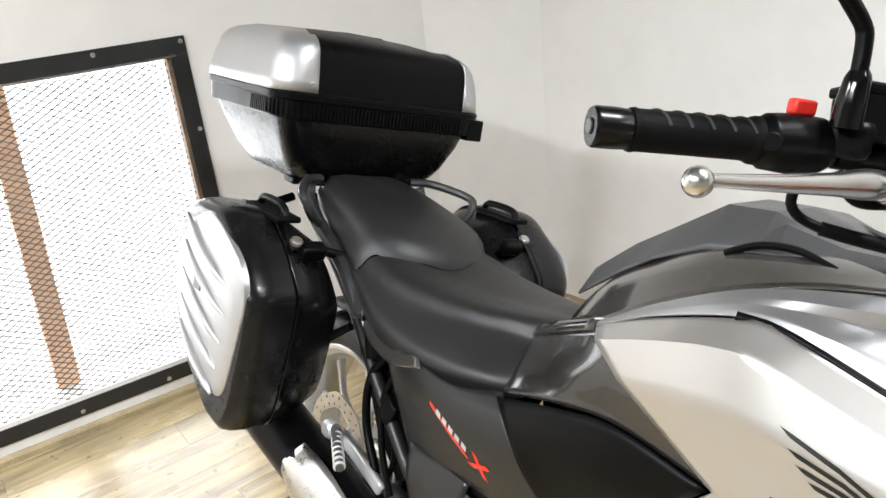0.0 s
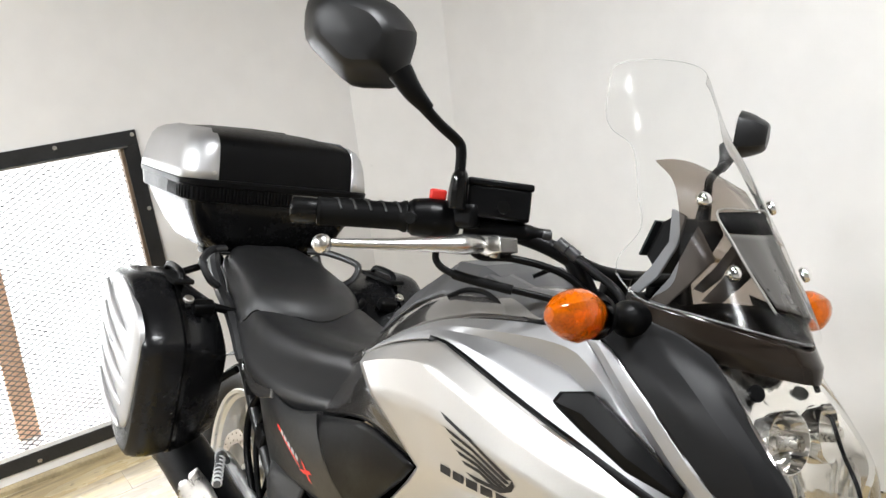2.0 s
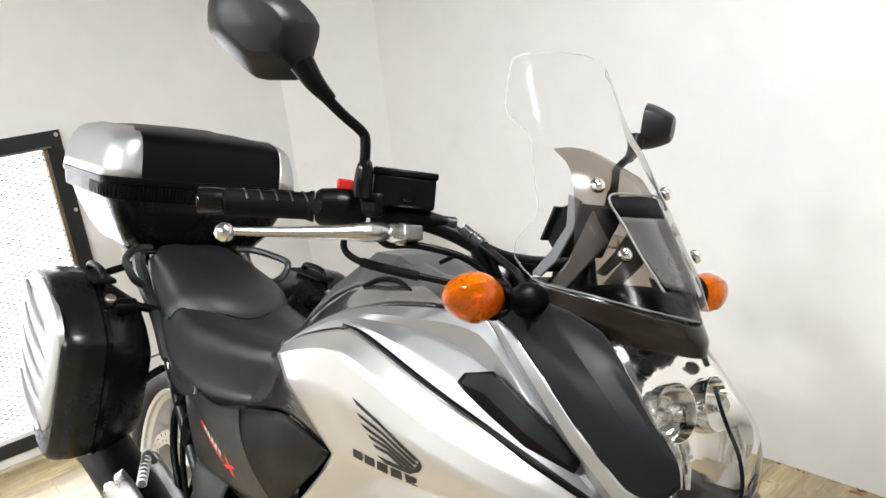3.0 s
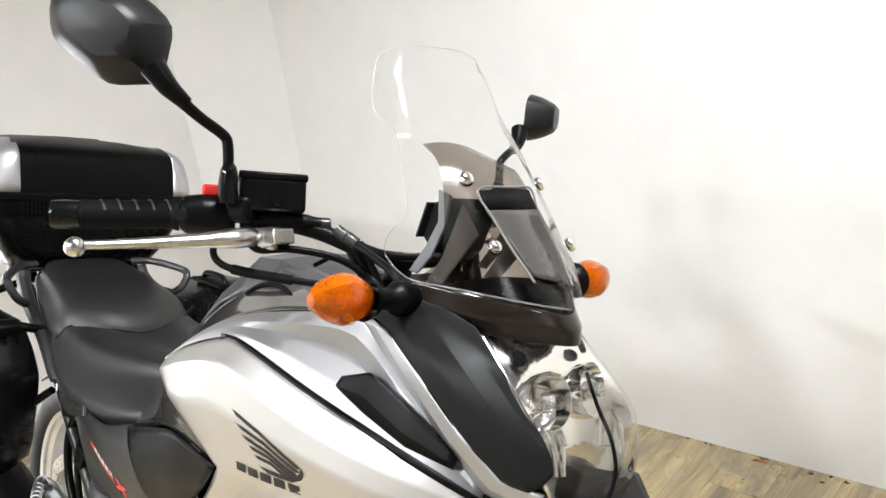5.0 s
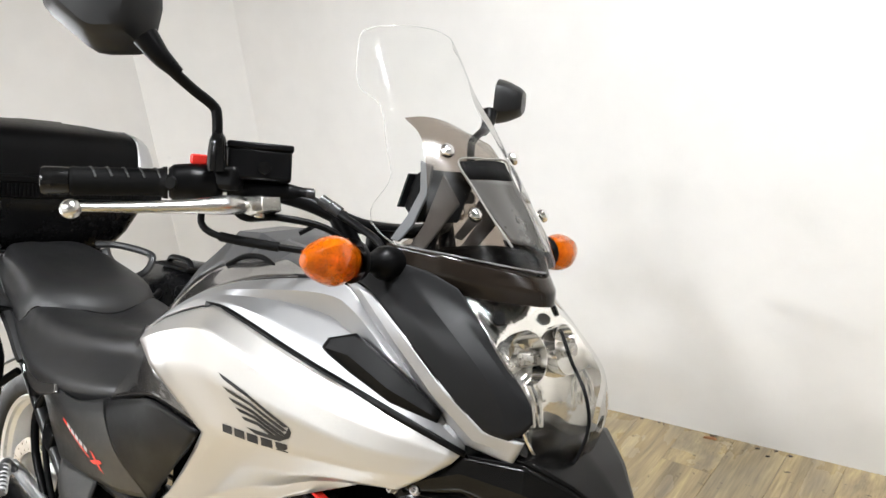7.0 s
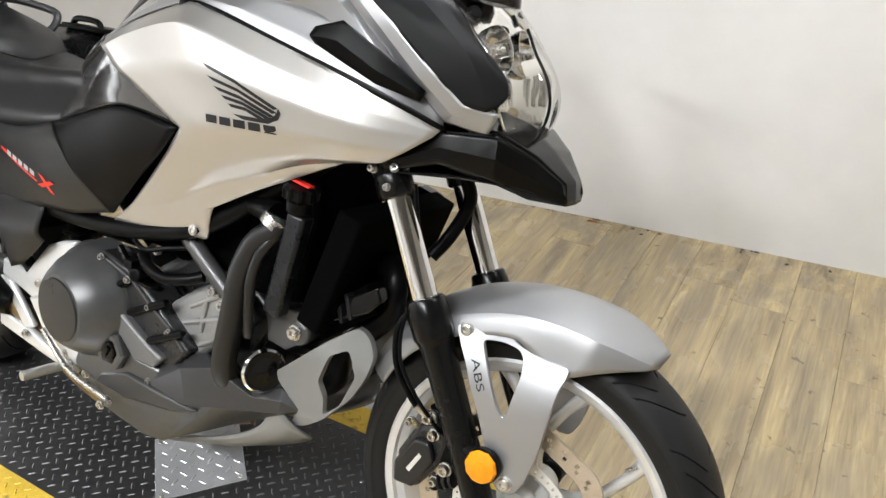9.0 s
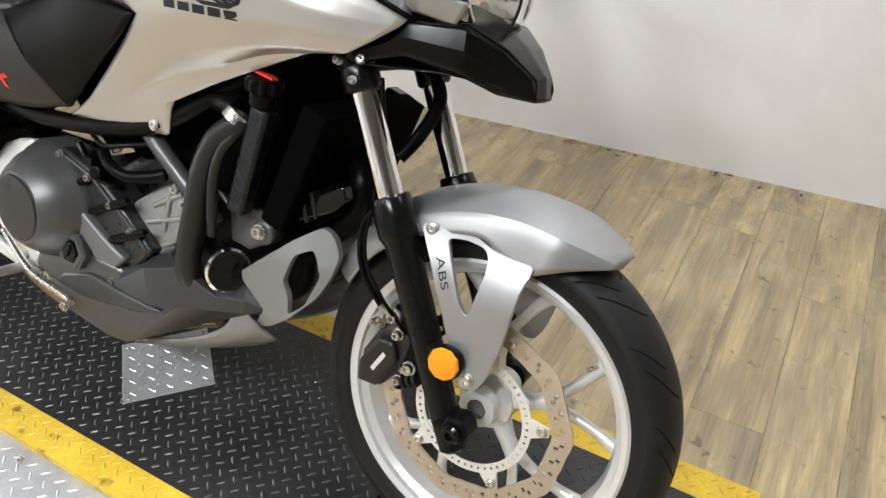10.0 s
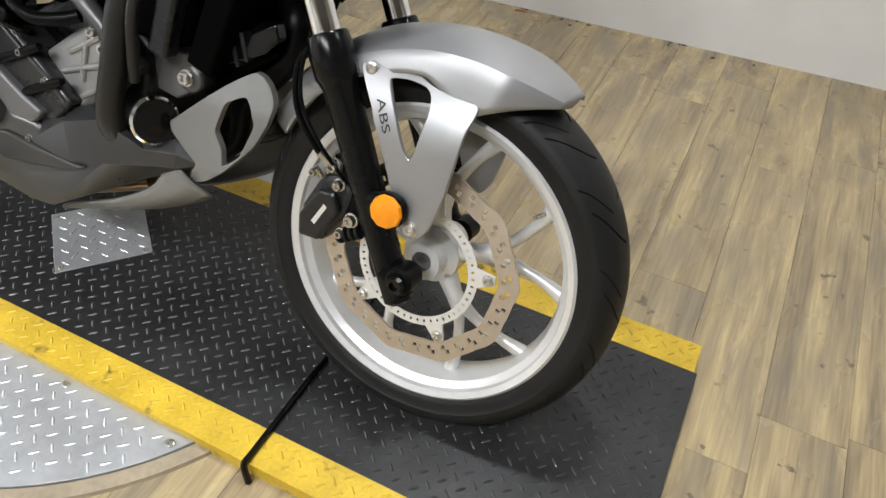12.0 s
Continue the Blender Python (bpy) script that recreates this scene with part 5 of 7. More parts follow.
# turn signals
for _s in (-1, 1):
    dx, dy = (0.0, 0.0) if _s < 0 else (0.012, 0.025)
    m = axis_m((0.440 + dx, 0.138 * _s + dy, 1.062), (0, _s, 0.06))
    st = part("signal_stem", moved(lathe([(0.022, -0.02), (0.0222, -0.002), (0.0215, 0.006), (0.019, 0.011), (0.0135, 0.018), (0.0125, 0.040), (0.016, 0.052), (0.0, 0.053)], sides=24), m), M_BLACK, bike, "black rubber signal stem")
    lens = lathe([(0.017, 0.0), (0.024, 0.008), (0.033, 0.026), (0.0345, 0.038), (0.031, 0.052), (0.024, 0.066), (0.015, 0.078), (0.009, 0.083), (0, 0.084)], sides=16)
    for v in lens.verts:
        v.co.x *= 0.72 if v.co.x > 0 else 0.9
        v.co.y *= 0.92
        r = math.hypot(v.co.x, v.co.y)
        if r > 1e-5:
            v.co.xy *= 1.0 + 0.10 * (max(abs(v.co.x), abs(v.co.y)) / r - 0.85) * -2.0
    part("signal_lens", moved(lens, axis_m((0.440 + dx, 0.19 * _s + dy, 1.066), (0.04, _s, 0.05))), M_AMBER, st, "faceted amber signal lens", auto=22)
    part("signal_bulb", moved(lathe([(0, 0), (0.008, 0.004), (0.011, 0.018), (0.006, 0.03), (0, 0.032)], sides=14), axis_m((0.440 + dx, 0.20 * _s + dy, 1.066), (0, _s, 0))), mat("bulb_amber", (0.9, 0.35, 0.03), 0.1, 0.4, 0.1, 20), st)
    part("signal_rim", moved(lathe([(0.018, -0.006), (0.024, 0.002), (0.028, 0.008), (0.025, -0.002), (0.018, -0.008)], sides=28), axis_m((0.437 + dx, 0.187 * _s + dy, 1.066), (0.04, _s, 0.05))), M_BLACK, st)

# mirrors
M_HOUSING = mat("satin_black_housing", (0.006, 0.006, 0.0062), 0.38, 0.0, 0.1, 8, grain=0.06, grain_scale=900, spec=0.35)
for _s in (-1, 1):
    jx, jy, jz = (0.228, 0.333, 1.284) if _s < 0 else (0.217, 0.338, 1.272)
    stem = part("mirror_stem", tube([(0.243, 0.262 * _s, 1.165), (0.243, 0.264 * _s, 1.20), (0.241, 0.265 * _s, 1.228), (0.238, 0.27 * _s, 1.241), (0.233, 0.3 * _s, 1.26), (jx, jy * _s, jz)],
                                        [0.007, 0.007, 0.007, 0.007, 0.007, 0.008], 12, 40), M_BLACK, bike, "black bent mirror stem")
    part("stem_boot", tube([(0.243, 0.262 * _s, 1.158), (0.243, 0.263 * _s, 1.18), (0.243, 0.263 * _s, 1.2), (0.243, 0.264 * _s, 1.206)], [0.013, 0.0125, 0.0105, 0.007], 14, 12), M_GLOSSBLACK, stem, "glossy rubber boot")
    part("ball_joint", tube([(jx + 0.004, (jy - 0.016) * _s, jz - 0.01), (jx - 0.003, (jy + 0.005) * _s, jz + 0.008), (jx - 0.014, (jy + 0.02) * _s, jz + 0.03)], [0.0085, 0.0125, 0.016], 14, 10), M_BLACK, stem)
    if _s < 0:
        C, ax, fwd, size = Vector((0.134, -0.366, 1.353)), Vector((-0.70, -0.71, 0)), Vector((0.71, -0.70, 0)), 1.1
    else:
        C, ax, fwd, size = Vector((0.186, 0.408, 1.33)), Vector((-0.45, 0.893, 0)), Vector((0.893, 0.45, 0)), 0.84
    shape = round_poly([(-0.068, -0.032), (-0.012, -0.056), (0.062, -0.03), (0.078, 0.012), (0.062, 0.046), (-0.02, 0.052), (-0.06, 0.034)], 0.014, 2)
    if _s < 0:
        _c, _n = math.cos(radians(17)), math.sin(radians(17))
        shape = [Vector((p.x * _c - p.y * _n, p.x * _n + p.y * _c)) for p in shape]
    rows = []
    for i in range(13):
        f = i / 12
        depth = 0.05 * (f / 0.72 if f < 0.72 else 1 + 0.25 * (f - 0.72))
        k = size * (1 - 0.42 * (f / 0.72) ** 1.6) if f < 0.72 else size * 0.58 * (1 - (f - 0.72) / 0.28) + 0.01
        rows.append([C + fwd * depth + ax * (p.x * k) + Vector((0, 0, p.y * k)) for p in shape])
    part("mirror_housing", grid(rows, closed=True, caps=True), M_HOUSING, stem, "black mirror housing", auto=24)
    g = bmesh.new()
    g.faces.new([g.verts.new(C - fwd * 0.001 + ax * (p.x * 0.95 * size) + Vector((0, 0, p.y * 0.94 * size))) for p in shape])
    part("mirror_glass", g, M_MIRROR, stem, "mirror glass", smooth=False)

# handlebar, grips and controls
# paler than the grip: the light its groove edges catch, put into the colour
M_RAISED = mat("light_catching_grip_rubber", (0.008, 0.008, 0.008), 0.5, 0.0, 0.15, 20)
M_LEVER = mat("polished_lever_alloy", (0.62, 0.61, 0.59), 0.26, 1.0, 0.03, 8, rough_vary=0.01)
BAR = [(0.125, 0.41, 1.128), (0.17, 0.33, 1.133), (0.22, 0.235, 1.14), (0.28, 0.15, 1.125), (0.335, 0.10, 1.10), (0.345, 0.05, 1.092), (0.345, 0, 1.09)]
part("handlebar", tube(BAR + [(x, -y, z) for x, y, z in BAR[-2::-1]], 0.0112, 16, 80), M_BLACK, bike, "black tubular handlebar")
for _s in (-1, 1):
    A, Bq = Vector((0.128, 0.405 * _s, 1.129)), Vector((0.190, 0.294 * _s, 1.1365))
    d = (Bq - A)
    gp = part("grip", tube([A + d * t for t in (0.06, 0.09, 0.12, 0.5, 0.88, 0.93, 0.96)], [0.0185, 0.0192, 0.0182, 0.018, 0.0182, 0.021, 0.021], 22, 60), M_MATTE, bike, "black rubber grip with slanted grooves")
    for k in range(5):
        p = A + d * (0.2 + 0.15 * k)
        u = d.normalized()
        w1 = Vector((0.62, 0.35 * _s, -0.1)).cross(u).normalized()
        w2 = u.cross(w1)
        pts = [p + u * (0.012 * (q / 6)) + 0.0181 * (math.cos(radians(a0)) * w1 + math.sin(radians(a0)) * w2) for q, a0 in ((i, -60 + 20 * i) for i in range(7))]
        part("grip_groove", tube(pts, 0.0016, 6, 14), M_RAISED, gp)
    part("bar_end", tube([A - d * 0.2, A - d * 0.18, A - d * 0.03, A + d * 0.05], [0.0165, 0.0178, 0.0178, 0.017], 20, 20), M_FORK, gp, "glossy black bar-end weight")
    part("bar_end_screw", disc(0.007, 0.002, A - d * 0.2, -d, 16), M_ENGINE, gp)
    sw = part("switch_housing", tube([Bq - d * 0.03, Bq + d * 0.02, Bq + d * 0.2, Bq + d * 0.42, Bq + d * 0.5], [0.019, 0.0245, 0.0265, 0.0245, 0.018], 18, 30), M_BLACK, bike, "black switch housing")
    part("switch_button", disc(0.009, 0.008, Bq + d * 0.1 + Vector((-0.004, -0.0, -0.0)) + Vector((0.55, -0.8 if _s < 0 else 0.8, 0.0)).normalized() * 0.022, (0.55, -0.8 * (1 if _s < 0 else -1), 0), 16), M_MATTE, sw)
    if _s < 0:
        part("stop_switch", box(0.022, 0.014, 0.014, Matrix.Translation((0.203, -0.264, 1.170)) @ pose(0, 0, 0, 0, 0, 61)), M_RED, sw, "red engine stop switch", bevel=0.003)
    lb = Vector((0.262, 0.232 * _s, 1.118))
    blade = tube([lb, (0.270, 0.245 * _s, 1.118), (0.272, 0.268 * _s, 1.117), (0.266, 0.30 * _s, 1.114), (0.254, 0.36 * _s, 1.109), (0.245, 0.41 * _s, 1.106), (0.240, 0.435 * _s, 1.105)], [0.010, 0.016, 0.0165, 0.0125, 0.0092, 0.0072, 0.0065], 14, 50)
    for v in blade.verts:
        # a blade: deeper along the bike than it is high
        v.co.z = 1.112 + (v.co.z - 1.112) * 0.78
    lv = part("lever", blade, M_LEVER, bike, "silver hand lever with a ball end")
    bl = bmesh.new()
    bmesh.ops.create_uvsphere(bl, u_segments=20, v_segments=14, radius=0.0115, matrix=Matrix.Translation((0.239, 0.444 * _s, 1.1045)))
    part("lever_ball", bl, M_LEVER, lv)
    part("lever_pivot", joined(side_plate([(0.235, 1.105), (0.27, 1.102), (0.297, 1.112), (0.292, 1.13), (0.262, 1.128), (0.238, 1.124)], -0.195, 0.03), disc(0.008, 0.03, (0.272, -0.212, 1.10), (0, 0, 1), 14)) if _s < 0 else flipped(joined(side_plate([(0.235, 1.105), (0.27, 1.102), (0.297, 1.112), (0.292, 1.13), (0.262, 1.128), (0.238, 1.124)], -0.195, 0.03), disc(0.008, 0.03, (0.272, -0.212, 1.10), (0, 0, 1), 14))), M_LEVER, lv, bevel=0.004, auto=30)
    part("master_clamp", box(0.036, 0.03, 0.034, Matrix.Translation((0.238, 0.24 * _s, 1.15)) @ pose(0, 0, 0, 0, 0, 30 * -_s)), M_BLACK, bike, bevel=0.008)

# brake reservoir on the right
RM = Matrix.Translation((0.249, -0.202, 1.167)) @ pose(0, 0, 0, 0, 0, 61) @ pose(0, 0, 0, -11, 0, 0)
res = part("fluid_reservoir", box(0.084, 0.044, 0.042, RM), M_BLACK, bike, "black brake fluid reservoir", bevel=0.004)
part("reservoir_cap", box(0.088, 0.048, 0.01, RM @ Matrix.Translation((0, 0, 0.024))), M_BLACK, res, bevel=0.003)
part("reservoir_sight", disc(0.009, 0.003, RM @ Vector((0.005, -0.023, -0.005)), RM.to_3x3() @ Vector((0, -1, 0)), 16), M_GLOSSBLACK, res)
part("master_cylinder", tube([(0.225, -0.232, 1.135), (0.25, -0.198, 1.135), (0.272, -0.165, 1.135), (0.28, -0.152, 1.135), (0.286, -0.143, 1.135)], [0.013, 0.0125, 0.0125, 0.009, 0.009], 16, 24), M_BLACK, res)
part("banjo_bolt", disc(0.009, 0.014, (0.284, -0.148, 1.135), (0.5, 0.85, 0), 12), M_ENGINEDARK, res)

# hoses and cables at the bar
part("brake_line", tube([(0.286, -0.142, 1.13), (0.318, -0.128, 1.118), (0.365, -0.115, 1.098), (0.40, -0.112, 1.082), (0.418, -0.11, 1.055)], 0.0054, 12, 40), M_BLACK, bike, "black hydraulic hose")
for _t in ((0.312, -0.133, 1.126), (0.325, -0.125, 1.118)):
    part("hose_collar", tube([Vector(_t) + Vector((-0.006, -0.004, 0.004)), Vector(_t) + Vector((0.006, 0.003, -0.004))], 0.0085, 12), M_ENGINEDARK, bike)
part("throttle_cable", tube([(0.215, -0.262, 1.108), (0.215, -0.262, 1.085), (0.235, -0.25, 1.072), (0.28, -0.215, 1.066), (0.34, -0.16, 1.06), (0.40, -0.125, 1.052), (0.43, -0.10, 1.04)], 0.0048, 12, 60), M_BLACK, bike, "black throttle cable")
part("cable_sleeve", tube([(0.238, -0.248, 1.071), (0.26, -0.232, 1.068), (0.30, -0.198, 1.064)], 0.0066, 12, 20), M_MATTE, bike)
part("switch_cable", tube([(0.235, -0.238, 1.12), (0.25, -0.22, 1.098), (0.285, -0.19, 1.102), (0.325, -0.14, 1.092), (0.36, -0.10, 1.06)], 0.005, 10, 50), M_BLACK, bike)
part("cable_tie", tube([(0.30, -0.165, 1.082), (0.315, -0.15, 1.095)], 0.003, 6), M_BLACK, bike)
for _s in (-1, 1):
    part("bar_riser", tube([(0.335, 0.05 * _s, 1.05), (0.342, 0.05 * _s, 1.095)], [0.018, 0.02], 16), M_BLACK, bike)
part("top_yoke", box(0.08, 0.24, 0.03, Matrix.Translation((0.345, 0, 1.04)) @ pose(0, 0, 0, 0, 20, 0)), M_BLACK, bike, bevel=0.008)
both("yoke_brace", lambda: tube([(0.318, -0.115, 1.11), (0.345, -0.10, 1.06), (0.375, -0.09, 1.01)], 0.014, 12, 14), M_BLACK, bike)

# top of the body: storage lid, dark glossy deck
part("top_deck", loft([
    [(-0.162, -0.11, 0.760), (-0.160, -0.06, 0.785), (-0.160, 0, 0.79), (-0.160, 0.06, 0.785), (-0.162, 0.11, 0.760)],
    [(-0.11, -0.155, 0.842), (-0.11, -0.08, 0.905), (-0.11, 0, 0.918), (-0.11, 0.08, 0.905), (-0.11, 0.155, 0.842)],
    [(-0.012, -0.198, 0.890), (0.0, -0.11, 0.972), (0.0, 0, 0.99), (0.0, 0.11, 0.972), (-0.012, 0.198, 0.890)],
    [(0.09, -0.193, 0.953), (0.09, -0.11, 1.012), (0.09, 0, 1.03), (0.09, 0.11, 1.012), (0.09, 0.193, 0.953)],
    [(0.20, -0.178, 1.0), (0.2, -0.11, 1.028), (0.2, 0, 1.04), (0.2, 0.11, 1.028), (0.20, 0.178, 1.0)],
    [(0.30, -0.160, 1.022), (0.3, -0.10, 1.032), (0.3, 0, 1.035), (0.3, 0.10, 1.032), (0.30, 0.160, 1.022)],
    [(0.372, -0.145, 1.03), (0.39, -0.09, 1.04), (0.40, 0, 1.04), (0.39, 0.09, 1.04), (0.372, 0.145, 1.03)]], 28, 34), M_GUN, bike, "glossy gunmetal storage lid and deck", thick=0.004)
M_LID = mat("grey_satin_lid", (0.075, 0.075, 0.077), 0.36, 0.3, 0.06, 8, grain=0.04, grain_scale=900)
lidr = part("lid_ridge", loft([[(x, -ya, za), (x, -yb, zb), (x, 0, zc), (x, yb, zb), (x, ya, za)] for x, ya, za, yb, zb, zc in (
    (-0.14, 0.100, 0.880, 0.072, 0.916, 0.928), (-0.073, 0.110, 0.930, 0.080, 0.970, 0.981), (-0.02, 0.115, 0.966, 0.082, 1.005, 1.014), (0.05, 0.118, 0.998, 0.086, 1.052, 1.060),
    (0.11, 0.118, 1.010, 0.086, 1.057, 1.064), (0.145, 0.114, 1.016, 0.080, 1.047, 1.055), (0.20, 0.105, 1.012, 0.070, 1.020, 1.030))], 25, 37, soft=False, across=False), M_LID, bike, "graphite raised storage lid", thick=0.004, auto=14)
both("lid_shoulder", lambda: loft([
    [(0.098, -0.124, 1.004), (0.14, -0.119, 1.018), (0.185, -0.121, 1.018), (0.245, -0.140, 1.014), (0.31, -0.152, 1.022)],
    [(0.090, -0.104, 1.018), (0.13, -0.094, 1.046), (0.195, -0.092, 1.036), (0.25, -0.104, 1.040), (0.31, -0.122, 1.038)],
    [(0.090, -0.060, 1.034), (0.13, -0.055, 1.052), (0.195, -0.052, 1.042), (0.25, -0.060, 1.048), (0.31, -0.080, 1.044)]], 21, 9, soft=False, across=False), M_LID, lidr, "graphite lid shoulder", thick=0.005, auto=9)
both("lid_gap", lambda: tube([(0.085, -0.130, 1.004), (0.12, -0.126, 1.022), (0.16, -0.123, 1.028), (0.20, -0.130, 1.022), (0.245, -0.146, 1.014), (0.28, -0.153, 1.019), (0.315, -0.158, 1.023), (0.325, -0.135, 1.034), (0.325, -0.10, 1.04)], 0.0042, 8, 48), M_MATTE, lidr, "dark gap beside the lid")
part("lid_latch", loft([[(-0.195, -0.11, 0.806), (-0.12, -0.158, 0.846), (-0.022, -0.197, 0.89)], [(-0.197, -0.115, 0.795), (-0.12, -0.165, 0.832), (-0.018, -0.203, 0.878)]], 14, 3), M_GUN, bike, "dark latch strip", thick=0.01)

# glossy dark panel between seat and side cover, and the side covers below the seat
side("knee_panel", [
    [(-0.198, -0.110, 0.797), (-0.12, -0.16, 0.835), (-0.02, -0.2, 0.882), (0.02, -0.216, 0.888)],
    [(-0.185, -0.142, 0.765), (-0.08, -0.192, 0.80), (0.02, -0.222, 0.84), (0.085, -0.23, 0.845)],
    [(-0.17, -0.183, 0.725), (-0.04, -0.205, 0.768), (0.06, -0.222, 0.792), (0.19, -0.226, 0.784)],
], M_KNEE, "glossy dark knee panel", 24, 12)
side("side_cover", [
    [(-0.60, -0.150, 0.705), (-0.47, -0.182, 0.70), (-0.335, -0.195, 0.694), (-0.25, -0.197, 0.70), (-0.17, -0.185, 0.725)],
    [(-0.50, -0.165, 0.655), (-0.43, -0.188, 0.66), (-0.335, -0.203, 0.665), (-0.24, -0.208, 0.675), (-0.13, -0.206, 0.70)],
    [(-0.43, -0.172, 0.588), (-0.36, -0.188, 0.60), (-0.28, -0.20, 0.615), (-0.19, -0.206, 0.625), (-0.08, -0.208, 0.655)],
    [(-0.385, -0.165, 0.515), (-0.31, -0.176, 0.53), (-0.22, -0.184, 0.556), (-0.12, -0.186, 0.568), (-0.01, -0.185, 0.595)],
], M_SMOKEGREY, "matte graphite side cover with red and white lettering marks", 28, 18)
side("side_recess", [
    [(-0.168, -0.196, 0.722), (-0.04, -0.212, 0.764), (0.06, -0.226, 0.790), (0.188, -0.229, 0.782)],
    [(-0.13, -0.211, 0.70), (-0.03, -0.218, 0.712), (0.05, -0.223, 0.722), (0.145, -0.222, 0.735)],
    [(-0.08, -0.213, 0.655), (-0.01, -0.206, 0.648), (0.03, -0.204, 0.655), (0.085, -0.205, 0.685)],
    [(-0.01, -0.19, 0.596), (-0.005, -0.188, 0.596), (0.0, -0.188, 0.60), (0.02, -0.19, 0.625)],
], M_BLACK, "black recessed lower side panel", 20, 16)
side("heel_panel", [
    [(-0.37, -0.178, 0.545), (-0.28, -0.182, 0.556), (-0.205, -0.184, 0.556)],
    [(-0.355, -0.188, 0.49), (-0.28, -0.195, 0.495), (-0.21, -0.195, 0.51)],
    [(-0.32, -0.178, 0.405), (-0.27, -0.182, 0.43), (-0.205, -0.184, 0.49)],
], M_SMOKEGREY, "graphite heel guard panel", 14, 12)
# rear silver trim between seat and cover
side("seat_trim", [
    [(-0.575, -0.165, 0.735), (-0.52, -0.178, 0.712), (-0.44, -0.19, 0.698), (-0.36, -0.197, 0.702)],
    [(-0.60, -0.168, 0.715), (-0.54, -0.186, 0.675), (-0.44, -0.198, 0.662), (-0.345, -0.202, 0.690)],
], M_GUN, "glossy grey tail trim", 16, 6)



# ---- seat ----
def seat_rows(secs):
    """Cross-sections: x, centre height, half width, flank foot height, flank half width, roundness."""
    out = []
    for x, zc, hw, zf, fw_, dip in secs:
        out.append([(x, -fw_, zf), (x, -fw_ - 0.004, zf + 0.3 * (zc - zf)), (x, -hw, zc - 0.035), (x, -hw * 0.86, zc - 0.008), (x, -hw * 0.5, zc - dip * 0.2), (x, 0, zc - dip),
                    (x, hw * 0.5, zc - dip * 0.2), (x, hw * 0.86, zc - 0.008), (x, hw, zc - 0.035), (x, fw_ + 0.004, zf + 0.3 * (zc - zf)), (x, fw_, zf)])
    return out


seat = part("seat", loft(seat_rows([(-0.172, 0.770, 0.050, 0.720, 0.105, 0.0), (-0.180, 0.795, 0.066, 0.706, 0.132, 0.0), (-0.205, 0.807, 0.082, 0.696, 0.154, 0.002), (-0.26, 0.804, 0.104, 0.688, 0.172, 0.004), (-0.33, 0.797, 0.125, 0.682, 0.184, 0.008), (-0.41, 0.792, 0.143, 0.681, 0.190, 0.012),
                                  (-0.49, 0.792, 0.155, 0.690, 0.190, 0.014), (-0.55, 0.797, 0.160, 0.708, 0.184, 0.012), (-0.60, 0.804, 0.160, 0.735, 0.174, 0.01), (-0.66, 0.808, 0.153, 0.758, 0.162, 0.01), (-0.70, 0.80, 0.14, 0.77, 0.15, 0.01)]), 64, 70), M_SEAT, bike, "black vinyl two-level seat", thick=0.006, auto=75)
pad = loft(seat_rows([(-0.628, 0.792, 0.148, 0.752, 0.160, 0.008), (-0.634, 0.812, 0.150, 0.752, 0.162, 0.006), (-0.650, 0.835, 0.148, 0.756, 0.160, 0.004), (-0.68, 0.852, 0.143, 0.765, 0.157, 0.003), (-0.74, 0.870, 0.133, 0.785, 0.146, 0.003), (-0.82, 0.889, 0.121, 0.81, 0.133, 0.003), (-0.90, 0.902, 0.106, 0.84, 0.114, 0.002), (-0.935, 0.898, 0.09, 0.86, 0.095, 0.0)]), 64, 60)
for v in pad.verts:
    # the pad's front edge bows forward over the rider's seat
    v.co.x += 0.078 * max(0.0, 1 - (v.co.y / 0.15) ** 2) * max(0.0, min(1.0, (v.co.x + 0.86) / 0.23)) ** 1.5
part("pillion_pad", pad, M_SEAT, seat, "raised black passenger pad", thick=0.006, auto=75)
_tree = BVHTree.FromPolygons([v.co for v in seat.data.vertices], [list(p.vertices) for p in seat.data.polygons])
PIPE = []
for _q in spline([(-0.632, -0.162, 0), (-0.622, -0.14, 0), (-0.59, -0.10, 0), (-0.556, -0.045, 0), (-0.548, 0.0, 0), (-0.556, 0.045, 0), (-0.59, 0.10, 0), (-0.622, 0.14, 0), (-0.632, 0.162, 0)], 40):
    _h = _tree.ray_cast(Vector((_q.x, _q.y, 1.5)), Vector((0, 0, -1)))
    if _h[0] is not None:
        PIPE.append(_h[0] + Vector((0, 0, 0.002)))
part("seat_piping", tube(PIPE, 0.0032, 8, 90), M_GLOSSBLACK, seat, "dark piped seam")
part("seat_base", loft(seat_rows([(-0.19, 0.70, 0.09, 0.66, 0.095, 0), (-0.45, 0.71, 0.14, 0.66, 0.15, 0), (-0.65, 0.74, 0.13, 0.70, 0.13, 0), (-0.95, 0.84, 0.09, 0.80, 0.09, 0)]), 30, 16), M_MATTE, bike, thick=0.01)
part("tail_body", loft([[(-0.6, -0.14, 0.66), (-0.6, 0, 0.62), (-0.6, 0.14, 0.66)], [(-0.8, -0.12, 0.74), (-0.8, 0, 0.70), (-0.8, 0.12, 0.74)], [(-1.02, -0.08, 0.84), (-1.02, 0, 0.80), (-1.02, 0.08, 0.84)]], 14, 10), M_MATTE, bike, "black tail underside", thick=0.02)

